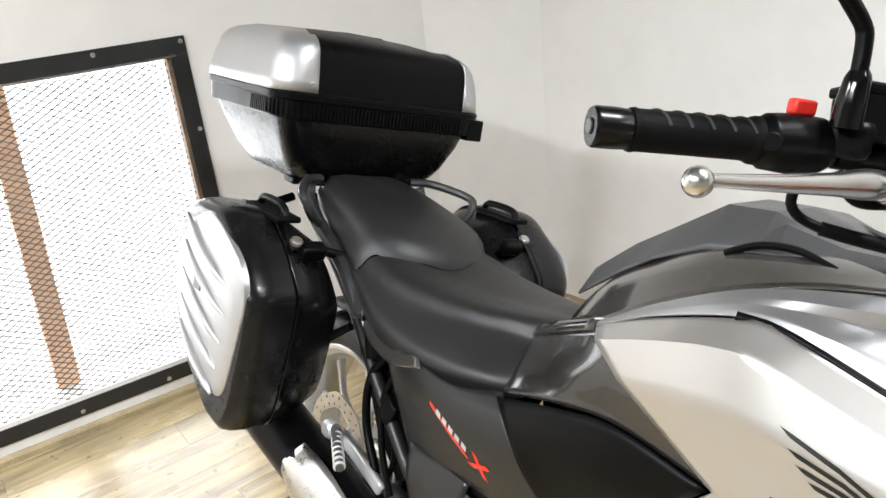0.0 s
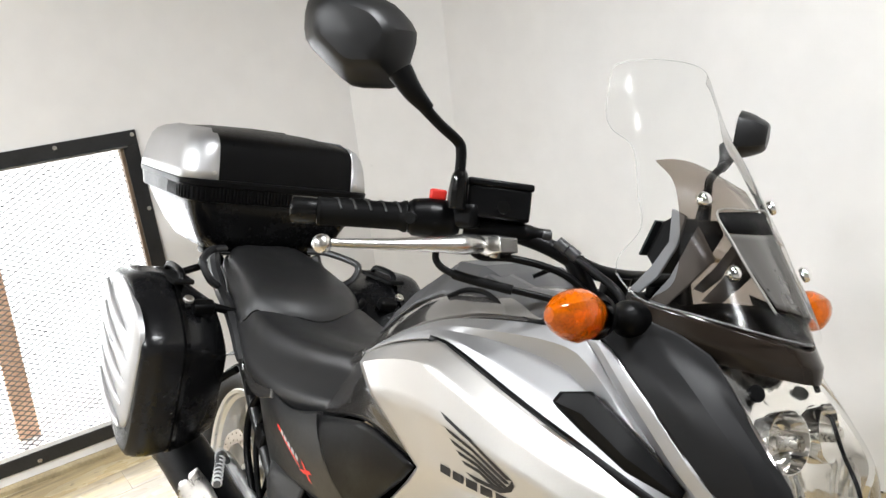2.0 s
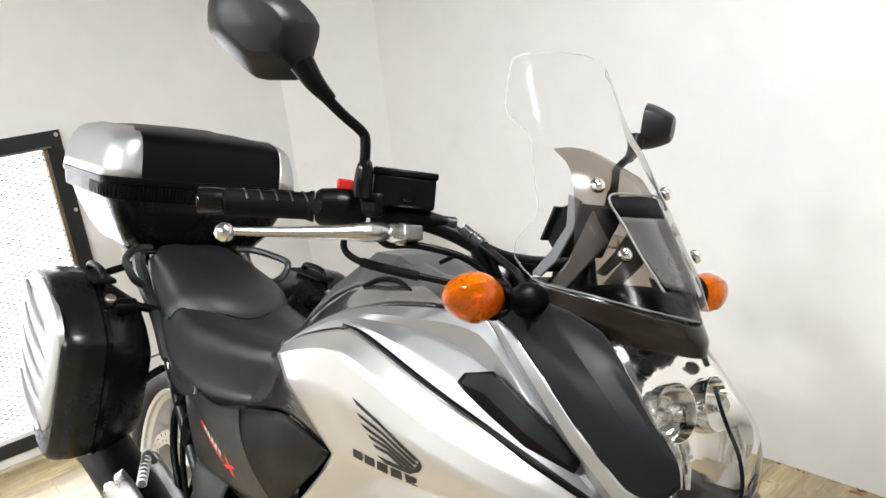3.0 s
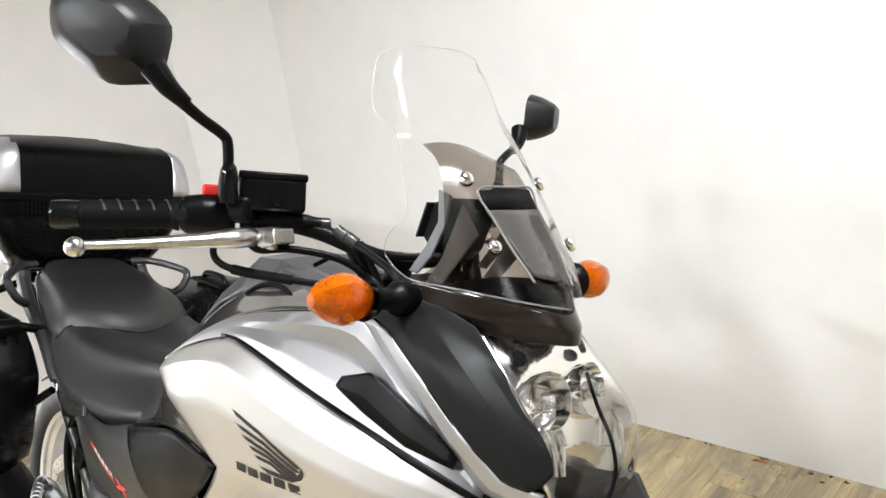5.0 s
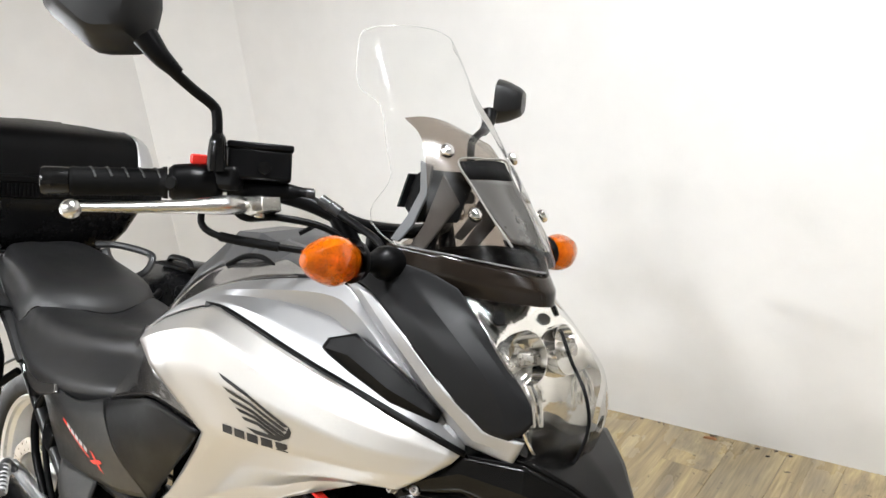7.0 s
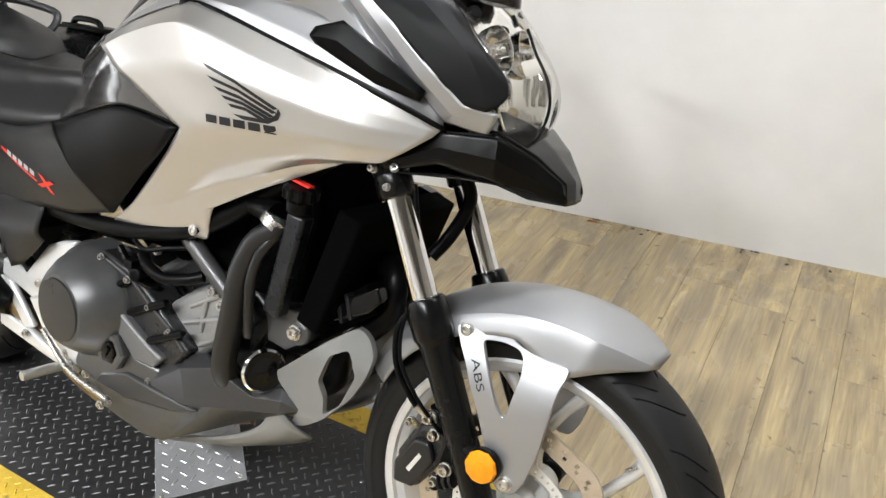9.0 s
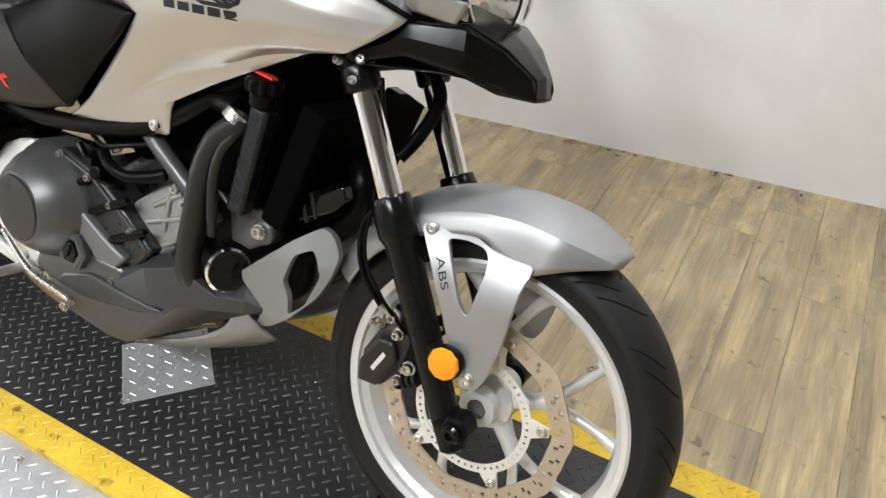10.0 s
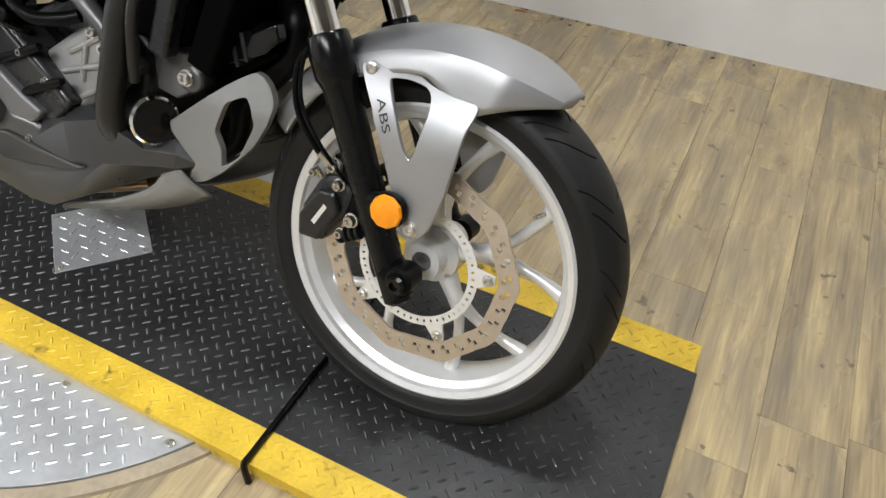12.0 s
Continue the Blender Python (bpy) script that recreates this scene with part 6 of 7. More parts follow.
# grab rails and rack
M_RAIL = mat("cast_rail_paint", (0.03, 0.03, 0.031), 0.36, 0.1, 0.1, 12, grain=0.1, grain_scale=700)
for _s in (-1, 1):
    bm = tube([(-0.592, 0.172 * _s, 0.690), (-0.604, 0.172 * _s, 0.705), (-0.640, 0.172 * _s, 0.744), (-0.706, 0.168 * _s, 0.780), (-0.810, 0.160 * _s, 0.815), (-0.885, 0.150 * _s, 0.852), (-0.905, 0.145 * _s, 0.880)], [0.012, 0.0155, 0.0165, 0.0165, 0.016, 0.016, 0.017], 8, 50)
    gr = part("grab_rail", bm, M_RAIL, bike, "graphite cast grab rail", auto=35)
    part("grab_loop", tube([(-0.90, 0.12 * _s, 0.896), (-0.87, 0.165 * _s, 0.898), (-0.80, 0.212 * _s, 0.886), (-0.775, 0.216 * _s, 0.872), (-0.772, 0.20 * _s, 0.842), (-0.785, 0.175 * _s, 0.822)], 0.0098, 8, 60), M_RAIL, gr, auto=35)
part("case_rack", joined(slab((-1.24, -0.13, 0.872), (-0.93, 0.13, 0.884)), slab((-1.0, -0.16, 0.87), (-0.95, 0.16, 0.888))), M_BLACK, bike, "black luggage rack", bevel=0.005)
both("rack_stay", lambda: tube([(-1.0, -0.09, 0.84), (-1.06, -0.09, 0.875)], 0.012, 10), M_BLACK, bike)
for _s in (-1, 1):
    part("pannier_stay", tube([(-0.68, 0.16 * _s, 0.78), (-0.74, 0.22 * _s, 0.79), (-0.90, 0.24 * _s, 0.80), (-1.0, 0.22 * _s, 0.80), (-1.02, 0.12 * _s, 0.83)], 0.010, 12, 40), M_BLACK, bike, "black tubular case carrier")
    part("pannier_stay", tube([(-0.62, 0.17 * _s, 0.66), (-0.70, 0.22 * _s, 0.60), (-0.92, 0.22 * _s, 0.60), (-0.98, 0.22 * _s, 0.78)], 0.009, 12, 40), M_BLACK, bike, "black tubular case carrier")

# ---- frame, engine and running gear ----
M_PIPE = mat("satin_black_pipe", (0.012, 0.012, 0.0122), 0.36, 0.0, 0.1, 8, grain=0.06, grain_scale=800, spec=0.45)
both("frame_rail", lambda: tube([(0.42, -0.09, 0.80), (0.30, -0.13, 0.70), (0.15, -0.155, 0.60), (-0.05, -0.165, 0.558), (-0.25, -0.16, 0.55), (-0.36, -0.15, 0.56)], 0.0155, 14, 50), M_BLACK, bike, "black tubular frame rail")
both("subframe_tube", lambda: tube([(-0.30, -0.148, 0.40), (-0.42, -0.150, 0.485), (-0.55, -0.152, 0.60), (-0.70, -0.145, 0.72), (-0.95, -0.12, 0.83)], 0.0135, 12, 40), M_SMOKEGREY, bike, "grey subframe tube")
both("frame_downtube", lambda: tube([(0.06, -0.13, 0.627), (0.127, -0.138, 0.580), (0.221, -0.138, 0.513), (0.285, -0.13, 0.465)], 0.0155, 14, 20), M_ENGINE, bike, "grey frame tube")
part("coolant_pipe", tube([(0.338, -0.152, 0.662), (0.335, -0.160, 0.649), (0.304, -0.166, 0.620), (0.280, -0.168, 0.561), (0.268, -0.167, 0.484), (0.254, -0.163, 0.412), (0.250, -0.155, 0.375), (0.250, -0.14, 0.35)], [0.018, 0.018, 0.0195, 0.0205, 0.021, 0.0215, 0.022, 0.022], 18, 60), M_PIPE, bike, "satin black coolant pipe")
part("bypass_pipe", tube([(0.345, -0.160, 0.648), (0.324, -0.176, 0.609), (0.312, -0.178, 0.562), (0.307, -0.172, 0.507), (0.300, -0.16, 0.46)], 0.0085, 12, 30), M_PIPE, bike, "thin satin black pipe")
part("hose_clamp", tube([(0.334, -0.150, 0.664), (0.327, -0.156, 0.650)], 0.0255, 18), M_STEEL, bike)
part("coolant_hose", tube([(0.235, -0.125, 0.672), (0.28, -0.135, 0.672), (0.325, -0.145, 0.668)], 0.0205, 14, 16), M_BLACK, bike, "black coolant hose")

# crankcase
M_CAST = mat("dull_cast_aluminium", (0.33, 0.33, 0.325), 0.46, 0.6, 0.15, 18, grain=0.2, grain_scale=400)
M_BELLY = mat("belly_grey_plastic", (0.05, 0.05, 0.051), 0.34, 0.35, 0.12, 9, grain=0.08, grain_scale=700)
cc = part("crankcase", joined(slab((-0.19, -0.12, 0.24), (0.14, 0.15, 0.44)), box(0.26, 0.22, 0.14, Matrix.Translation((0.05, 0.01, 0.43)) @ pose(0, 0, 0, 0, -35, 0))), M_ENGINEDARK, bike, "dark engine crankcase", bevel=0.025)
CL = Vector((-0.082, -0.150, 0.402))
part("clutch_cover", lathe([(0.114, -0.03), (0.111, 0.012), (0.106, 0.026), (0.100, 0.034), (0.094, 0.05), (0.078, 0.072), (0.066, 0.084), (0.0, 0.088)], CL, (-0.06, -1, -0.03), 56), M_ENGINE, cc, "dark grey round clutch cover", auto=30)
part("clutch_face", lathe([(0.0605, 0.0), (0.059, 0.003), (0.0, 0.0045)], CL + Vector((-0.0055, -0.0845, -0.003)), (-0.06, -1, -0.03), 48), M_ENGINEDARK, cc, "flat dark cover face")
part("cover_lug", side_plate([(-0.17, 0.47), (-0.13, 0.508), (-0.075, 0.51), (-0.06, 0.48), (-0.10, 0.45)], -0.13, 0.035), M_ENGINE, cc, bevel=0.01, auto=30)
part("side_case", side_plate([(-0.10, 0.325), (-0.035, 0.362), (0.0, 0.386), (0.056, 0.338), (0.10, 0.336), (0.116, 0.322), (0.095, 0.285), (0.03, 0.262), (-0.05, 0.25), (-0.12, 0.262)], -0.12, 0.062, lambda x, z: 0.10 * max(0, x)), M_ENGINE, cc, "dark grey engine side case", bevel=0.01, auto=30)
# same grey as the engine; the light on this flange is in its paler colour
part("case_flange", side_plate([(-0.068, 0.464), (-0.038, 0.449), (0.031, 0.408), (0.088, 0.375), (0.124, 0.359), (0.10, 0.334), (0.056, 0.336), (0.005, 0.381), (-0.034, 0.432)], -0.15, 0.037, lambda x, z: 0.05 * max(0, x)), mat("engine_grey_as_lit", (0.15, 0.15, 0.151), 0.42, 0.35, 0.08, 10, grain=0.1, grain_scale=600), cc, "engine grey case flange, coloured as if lit", bevel=0.006, auto=30)
part("lower_case", side_plate([(-0.13, 0.335), (-0.05, 0.33), (0.03, 0.30), (0.05, 0.27), (-0.03, 0.24), (-0.11, 0.25)], -0.12, 0.045), M_ENGINE, cc, bevel=0.012, auto=30)
part("filler_boss", lathe([(0.038, -0.03), (0.038, 0.002), (0.034, 0.007), (0.026, 0.007), (0.024, -0.004), (0, -0.004)], (0.002, -0.190, 0.339), (0, -1, 0), 6), M_ENGINE, cc, "hexagonal filler boss", auto=30)
part("filler_plug", joined(disc(0.018, 0.009, (0.002, -0.190, 0.339), (0, -1, 0), 24), box(0.008, 0.01, 0.024, Matrix.Translation((0.002, -0.199, 0.339)) @ pose(0, 0, 0, 0, 30, 0))), M_GLOSSBLACK, cc, "black filler plug", bevel=0.002)
for _x, _y, _z in ((-0.016, -0.187, 0.424), (-0.046, -0.178, 0.502), (0.026, -0.178, 0.479), (0.081, -0.176, 0.444), (0.131, -0.174, 0.411), (-0.06, -0.17, 0.285), (0.085, -0.172, 0.30)):
    part("case_bolt", bolt((_x, _y, _z), (0, -1, 0), 0.006, 0.007), M_BOLT, cc)
part("head_cover", side_plate([(-0.10, 0.478), (-0.055, 0.512), (0.03, 0.490), (0.087, 0.452), (0.131, 0.416), (0.173, 0.386), (0.14, 0.345), (0.10, 0.34), (0.03, 0.39), (-0.05, 0.43)], -0.11, 0.062, lambda x, z: 0.04 * max(0, x)), M_ENGINEDARK, bike, "ribbed dark cylinder cover", bevel=0.006, auto=30)
part("cover_edge", tube([(-0.050, -0.174, 0.503), (0.024, -0.173, 0.480), (0.079, -0.171, 0.446), (0.130, -0.168, 0.412), (0.16, -0.166, 0.384)], 0.0028, 8, 24), M_ENGINE, bike)
for (x0, z0), (x1, z1) in (((-0.026, 0.448), (0.024, 0.475)), ((0.033, 0.418), (0.118, 0.463)), ((0.086, 0.381), (0.163, 0.421))):
    part("cover_rib", tube([(x0, -0.170, z0), (x0 + 0.005, -0.176, z0 + 0.003), (x1 - 0.005, -0.174, z1 - 0.003), (x1, -0.168, z1)], [0.004, 0.0075, 0.0075, 0.004], 10, 14), M_BLACK, bike, "dark rounded rib")
cyl = part("cylinder_head", side_plate([(0.085, 0.442), (0.155, 0.495), (0.205, 0.52), (0.24, 0.492), (0.235, 0.43), (0.16, 0.35), (0.125, 0.36)], -0.08, 0.062), M_CAST, bike, "bare cast aluminium cylinder", bevel=0.012, auto=30)
part("cylinder_core", box(0.16, 0.20, 0.15, Matrix.Translation((0.19, 0.02, 0.44)) @ pose(0, 0, 0, 0, 30, 0)), M_ENGINEDARK, cyl, bevel=0.01)
part("gasket_edge", tube([(0.083, -0.146, 0.443), (0.105, -0.147, 0.405), (0.125, -0.146, 0.375), (0.15, -0.144, 0.352)], 0.0042, 8, 20), M_WHITEALU, cyl, "bright machined edge")
for _a, _b in (((0.135, -0.144, 0.425), (0.225, -0.144, 0.46)), ((0.15, -0.144, 0.46), (0.215, -0.144, 0.50)), ((0.175, -0.144, 0.395), (0.232, -0.144, 0.43)), ((0.19, -0.144, 0.505), (0.175, -0.144, 0.42))):
    part("cylinder_rib", tube([_a, _b], 0.005, 8), M_CAST, cyl)
for _p in ((0.205, -0.145, 0.505), (0.228, -0.146, 0.485)):
    part("stud", bolt(_p, (0.2, -1, 0.2), 0.008, 0.014), M_STEEL, cyl)
part("engine_hose", tube([(0.035, -0.155, 0.525), (0.07, -0.172, 0.515), (0.11, -0.172, 0.505), (0.15, -0.16, 0.512), (0.175, -0.145, 0.522)], 0.0105, 12, 30), M_BLACK, bike, "black rubber hose")
part("engine_wire", tube([(-0.02, -0.16, 0.525), (0.02, -0.172, 0.505), (0.05, -0.17, 0.48), (0.07, -0.15, 0.47)], 0.006, 8, 24), M_GLOSSBLACK, bike)
part("engine_wire", tube([(0.0, -0.15, 0.545), (0.05, -0.165, 0.54), (0.09, -0.15, 0.55), (0.13, -0.14, 0.56)], 0.0045, 8, 24), M_BLACK, bike)
part("sensor_plug", joined(disc(0.012, 0.03, (0.045, -0.16, 0.492), (0.3, -1, 0.2), 14), box(0.022, 0.018, 0.016, Matrix.Translation((0.03, -0.175, 0.51)))), M_BLACK, bike, bevel=0.003)
# near-black tube and slabs that fill the inside of the frame
part("throttle_body", joined(tube([(0.06, -0.10, 0.54), (0.12, -0.08, 0.58)], 0.035, 16), slab((-0.1, -0.10, 0.52), (0.22, 0.10, 0.72)), slab((0.18, -0.09, 0.50), (0.36, 0.10, 0.78))), M_RADIATOR, bike, "near-black filler tube and slabs inside the frame", bevel=0.012)
for _p in ((0.262, -0.125, 0.588), (0.068, -0.15, 0.538)):
    part("hose_screw", bolt(_p, (0.3, -1, 0.1), 0.005, 0.01), M_STEEL, bike)

# radiator
RD = Matrix.Translation((0.43, 0.0, 0.60)) @ pose(0, 0, 0, 0, 17, 0)
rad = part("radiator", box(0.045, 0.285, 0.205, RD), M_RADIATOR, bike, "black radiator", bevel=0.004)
part("radiator_tank", box(0.034, 0.03, 0.178, Matrix.Translation((0.359, -0.150, 0.597)) @ pose(0, 0, 0, 0, 11, 0)), mat("slate_black_paint", (0.008, 0.009, 0.011), 0.3, 0.0, 0.1, 8, spec=0.4), rad, "black radiator end tank", bevel=0.006)
part("radiator_tank", box(0.046, 0.035, 0.22, Matrix.Translation((0.40, 0.14, 0.598)) @ pose(0, 0, 0, 0, 15, 0)), M_GLOSSBLACK, rad, bevel=0.006)
cap = disc(0.026, 0.022, (0, 0, 0), (0, 0, 1), 40)
for v in cap.verts:
    # ten grip ribs round the rim
    if math.hypot(v.co.x, v.co.y) > 0.02:
        v.co.xy *= 1.0 + (0.12 if int(round(math.atan2(v.co.y, v.co.x) / (math.pi / 20))) % 4 < 2 else 0.0)
part("radiator_cap", moved(cap, axis_m((0.378, -0.158, 0.708), (0.12, -0.1, 1))), M_BLACK, rad, "black ribbed filler cap", auto=20)
part("cap_warning", box(0.04, 0.013, 0.004, Matrix.Translation((0.381, -0.16, 0.733)) @ pose(0, 0, 0, 0, 6, -8)), M_RED, rad, "red warning strip", bevel=0.001)
part("cap_neck", disc(0.02, 0.03, (0.374, -0.155, 0.685), (0.1, -0.05, 1), 20), M_BLACK, rad)
part("lower_bracket", side_plate([(0.366, 0.505), (0.433, 0.550), (0.502, 0.592), (0.511, 0.570), (0.489, 0.545), (0.438, 0.518), (0.364, 0.476)], -0.085, 0.022), M_GLOSSBLACK, bike, "gloss black bracket under the radiator", bevel=0.003, auto=30)
for _x, _z in ((0.436, 0.534), (0.452, 0.545)):
    part("bracket_clip", box(0.007, 0.026, 0.042, Matrix.Translation((_x, -0.096, _z)) @ pose(0, 0, 0, 0, -20, 0)), M_PIPE, bike, bevel=0.002)
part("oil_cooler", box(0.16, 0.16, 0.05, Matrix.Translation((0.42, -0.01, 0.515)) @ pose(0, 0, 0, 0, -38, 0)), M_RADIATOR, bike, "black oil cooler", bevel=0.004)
part("water_pump", joined(side_plate([(0.30, 0.50), (0.345, 0.515), (0.395, 0.51), (0.385, 0.465), (0.35, 0.44), (0.31, 0.445)], -0.08, 0.045), disc(0.022, 0.05, (0.368, -0.078, 0.478), (0.1, -1, 0), 20)), M_ENGINE, bike, "grey cast pump body", bevel=0.006, auto=30)
part("pump_bolt", bolt((0.369, -0.128, 0.479), (0, -1, 0), 0.0105, 0.01), M_STEEL, bike)
part("exhaust_header", tube([(0.38, 0.03, 0.52), (0.46, -0.02, 0.60), (0.498, -0.05, 0.595), (0.498, -0.052, 0.54), (0.465, -0.05, 0.495), (0.41, -0.04, 0.44), (0.36, 0.0, 0.34), (0.2, 0.0, 0.24)], 0.0195, 16, 60), M_BLACK, bike, "black exhaust header pipe")
part("guard_arm", tube([(0.535, 0.06, 0.76), (0.55, 0.06, 0.72), (0.53, 0.05, 0.66), (0.51, 0.03, 0.62)], 0.012, 10, 30), M_BLACK, bike, "black guard tube")
hn = part("horn", lathe([(0.0, -0.02), (0.026, -0.018), (0.031, -0.006), (0.036, 0.0), (0.0365, 0.006), (0.033, 0.012), (0.022, 0.010), (0.012, 0.014), (0, 0.014)], (0.328, -0.150, 0.405), (0.88, -0.45, 0.12), 36), M_GLOSSBLACK, bike, "round black horn with a chrome rim")
part("horn_rim", lathe([(0.034, -0.003), (0.0375, -0.001), (0.038, 0.006), (0.0345, 0.010), (0.033, 0.008)], (0.328, -0.150, 0.405), (0.88, -0.45, 0.12), 36), M_CHROME, hn)

# belly covers
BELLY = [
    [(-0.10, -0.15, 0.252), (-0.075, -0.152, 0.256), (0.033, -0.155, 0.284), (0.085, -0.152, 0.337), (0.199, -0.148, 0.388), (0.300, -0.145, 0.360), (0.360, -0.135, 0.378), (0.391, -0.128, 0.351)],
    [(-0.103, -0.158, 0.245), (-0.053, -0.168, 0.252), (0.059, -0.172, 0.278), (0.167, -0.175, 0.356), (0.233, -0.165, 0.377), (0.319, -0.158, 0.354), (0.369, -0.146, 0.361), (0.393, -0.129, 0.350)],
    [(-0.104, -0.160, 0.232), (-0.047, -0.172, 0.240), (0.085, -0.178, 0.265), (0.185, -0.178, 0.297), (0.242, -0.168, 0.309), (0.319, -0.155, 0.329), (0.363, -0.143, 0.337), (0.392, -0.129, 0.346)],
    [(-0.09, -0.155, 0.205), (-0.040, -0.160, 0.192), (0.050, -0.150, 0.172), (0.093, -0.143, 0.172), (0.142, -0.140, 0.201), (0.212, -0.135, 0.242), (0.281, -0.130, 0.284), (0.389, -0.127, 0.341)],
]
BELLY.append([(x, y * 0.6, z - 0.004) for x, y, z in BELLY[-1]])
both("belly_cover", lambda: grid(BELLY), M_BELLY, bike, "dark grey belly cover", thick=0.004, auto=14, bevel=0.004)
both("belly_blade", lambda: side_plate([(-0.062, 0.250), (-0.036, 0.278), (0.037, 0.303), (0.10, 0.297), (0.215, 0.292), (0.16, 0.27), (0.03, 0.247)], -0.166, 0.016), M_BELLY, bike, "raised grey blade on the belly cover", bevel=0.006, auto=30)
M_COWL = mat("warm_silver_plastic", (0.21, 0.207, 0.198), 0.42, 0.2, 0.06, 6)
COWL = [(0.340, 0.400), (0.389, 0.445), (0.430, 0.483), (0.472, 0.515), (0.492, 0.500), (0.506, 0.472), (0.502, 0.442), (0.483, 0.398), (0.445, 0.352), (0.402, 0.318), (0.368, 0.305), (0.383, 0.332), (0.391, 0.351), (0.366, 0.374)]
COWL_HOLE = [(0.440, 0.462), (0.466, 0.477), (0.476, 0.461), (0.484, 0.436), (0.466, 0.381), (0.441, 0.358), (0.439, 0.388), (0.424, 0.412)]
for _s in (-1, 1):
    bm = ring_plate([tuple(p) for p in round_poly(COWL, 0.01, 2)], [tuple(p) for p in round_poly(COWL_HOLE, 0.006, 2)], 0.012, -0.115, lambda x, z: 0.45 * max(0, x - 0.45) + 0.3 * max(0, z - 0.452) - 0.12 * max(0, 0.42 - x) + 0.45 * max(0, 0.345 - z))
    cw = part("under_cowl", bm if _s < 0 else flipped(bm), M_COWL, bike, "silver-grey under cowl with an opening", bevel=0.004, auto=35)
    tail = loft([[(0.35, -0.138, 0.350), (0.31, -0.130, 0.283), (0.22, -0.118, 0.222), (0.12, -0.108, 0.175), (0.065, -0.10, 0.145)],
                 [(0.382, -0.128, 0.318), (0.33, -0.115, 0.262), (0.24, -0.104, 0.208), (0.14, -0.098, 0.168), (0.067, -0.096, 0.142)],
                 [(0.405, -0.098, 0.286), (0.35, -0.085, 0.25), (0.25, -0.075, 0.20), (0.15, -0.08, 0.165), (0.07, -0.09, 0.140)]], 28, 8)
    part("cowl_tail", tail if _s < 0 else flipped(tail), M_COWL, cw, "swept silver-grey lower edge", thick=0.005)
    part("cowl_edge", side_plate([(0.468, 0.512), (0.482, 0.50), (0.494, 0.44), (0.487, 0.432), (0.478, 0.485)], -0.085, 0.006) if _s < 0 else flipped(side_plate([(0.468, 0.512), (0.482, 0.50), (0.494, 0.44), (0.487, 0.432), (0.478, 0.485)], -0.085, 0.006)), M_ENGINE, cw, smooth=False)
for _x, _z in ((-0.10, 0.245), (-0.055, 0.195)):
    part("belly_bolt", bolt((_x, -0.166, _z), (0, -1, -0.2), 0.008, 0.006), M_STEEL, bike)

# exhaust and rear running gear
part("muffler", tube([(-0.36, -0.15, 0.31), (-0.45, -0.195, 0.338), (-0.60, -0.215, 0.37), (-0.78, -0.225, 0.40), (-0.83, -0.228, 0.405)], [0.03, 0.05, 0.06, 0.062, 0.06], 28, 40), M_BLACK, bike, "black silencer")
part("muffler_band", tube([(-0.826, -0.228, 0.405), (-0.84, -0.229, 0.406), (-0.85, -0.229, 0.407)], [0.0635, 0.0635, 0.05], 28, 10), M_STEEL, bike, "bright steel silencer end")
part("muffler_shield", loft([[(-0.61, -0.245, 0.432), (-0.54, -0.24, 0.425), (-0.46, -0.235, 0.40), (-0.38, -0.225, 0.36)], [(-0.63, -0.276, 0.39), (-0.56, -0.274, 0.375), (-0.46, -0.26, 0.35), (-0.38, -0.232, 0.33)], [(-0.62, -0.275, 0.35), (-0.55, -0.272, 0.325), (-0.45, -0.255, 0.315), (-0.38, -0.232, 0.31)]], 16, 8), M_STEEL, bike, "brushed steel silencer shield", thick=0.003)
part("exhaust_pipe", tube([(0.2, -0.02, 0.22), (0.05, -0.07, 0.175), (-0.08, -0.11, 0.17), (-0.20, -0.12, 0.20), (-0.30, -0.12, 0.25), (-0.37, -0.15, 0.31)], 0.018, 16, 40), M_BROWNPIPE, bike, "heat-tinted exhaust pipe")
both("swingarm", lambda: tube([(-0.20, -0.09, 0.38), (-0.35, -0.105, 0.36), (-0.6, -0.105, 0.33), (-0.79, -0.10, 0.312)], [0.035, 0.032, 0.028, 0.028], 12, 30), M_ENGINEDARK, bike, "dark grey swingarm")
part("step_bracket", joined(side_plate([(-0.152, 0.498), (-0.195, 0.488), (-0.235, 0.47), (-0.305, 0.395), (-0.385, 0.402), (-0.39, 0.365), (-0.345, 0.358), (-0.28, 0.34), (-0.225, 0.36), (-0.19, 0.40), (-0.165, 0.44)], -0.140, 0.018),
                             side_plate([(-0.29, 0.345), (-0.235, 0.365), (-0.20, 0.34), (-0.125, 0.275), (-0.125, 0.25), (-0.16, 0.245), (-0.24, 0.285)], -0.142, 0.022),
                             side_plate([(-0.40, 0.285), (-0.30, 0.27), (-0.20, 0.245), (-0.14, 0.235), (-0.15, 0.22), (-0.24, 0.228), (-0.40, 0.25)], -0.142, 0.016),
                             side_plate([(-0.40, 0.36), (-0.36, 0.36), (-0.28, 0.28), (-0.31, 0.265)], -0.145, 0.014)), M_WHITEALU, bike, "silver footrest bracket", bevel=0.005, auto=30)
for _x, _z in ((-0.255, 0.385), (-0.225, 0.335), (-0.30, 0.262), (-0.17, 0.262)):
    part("bracket_bolt", bolt((_x, -0.163, _z), (0, -1, 0), 0.008, 0.006), M_STEEL, bike)
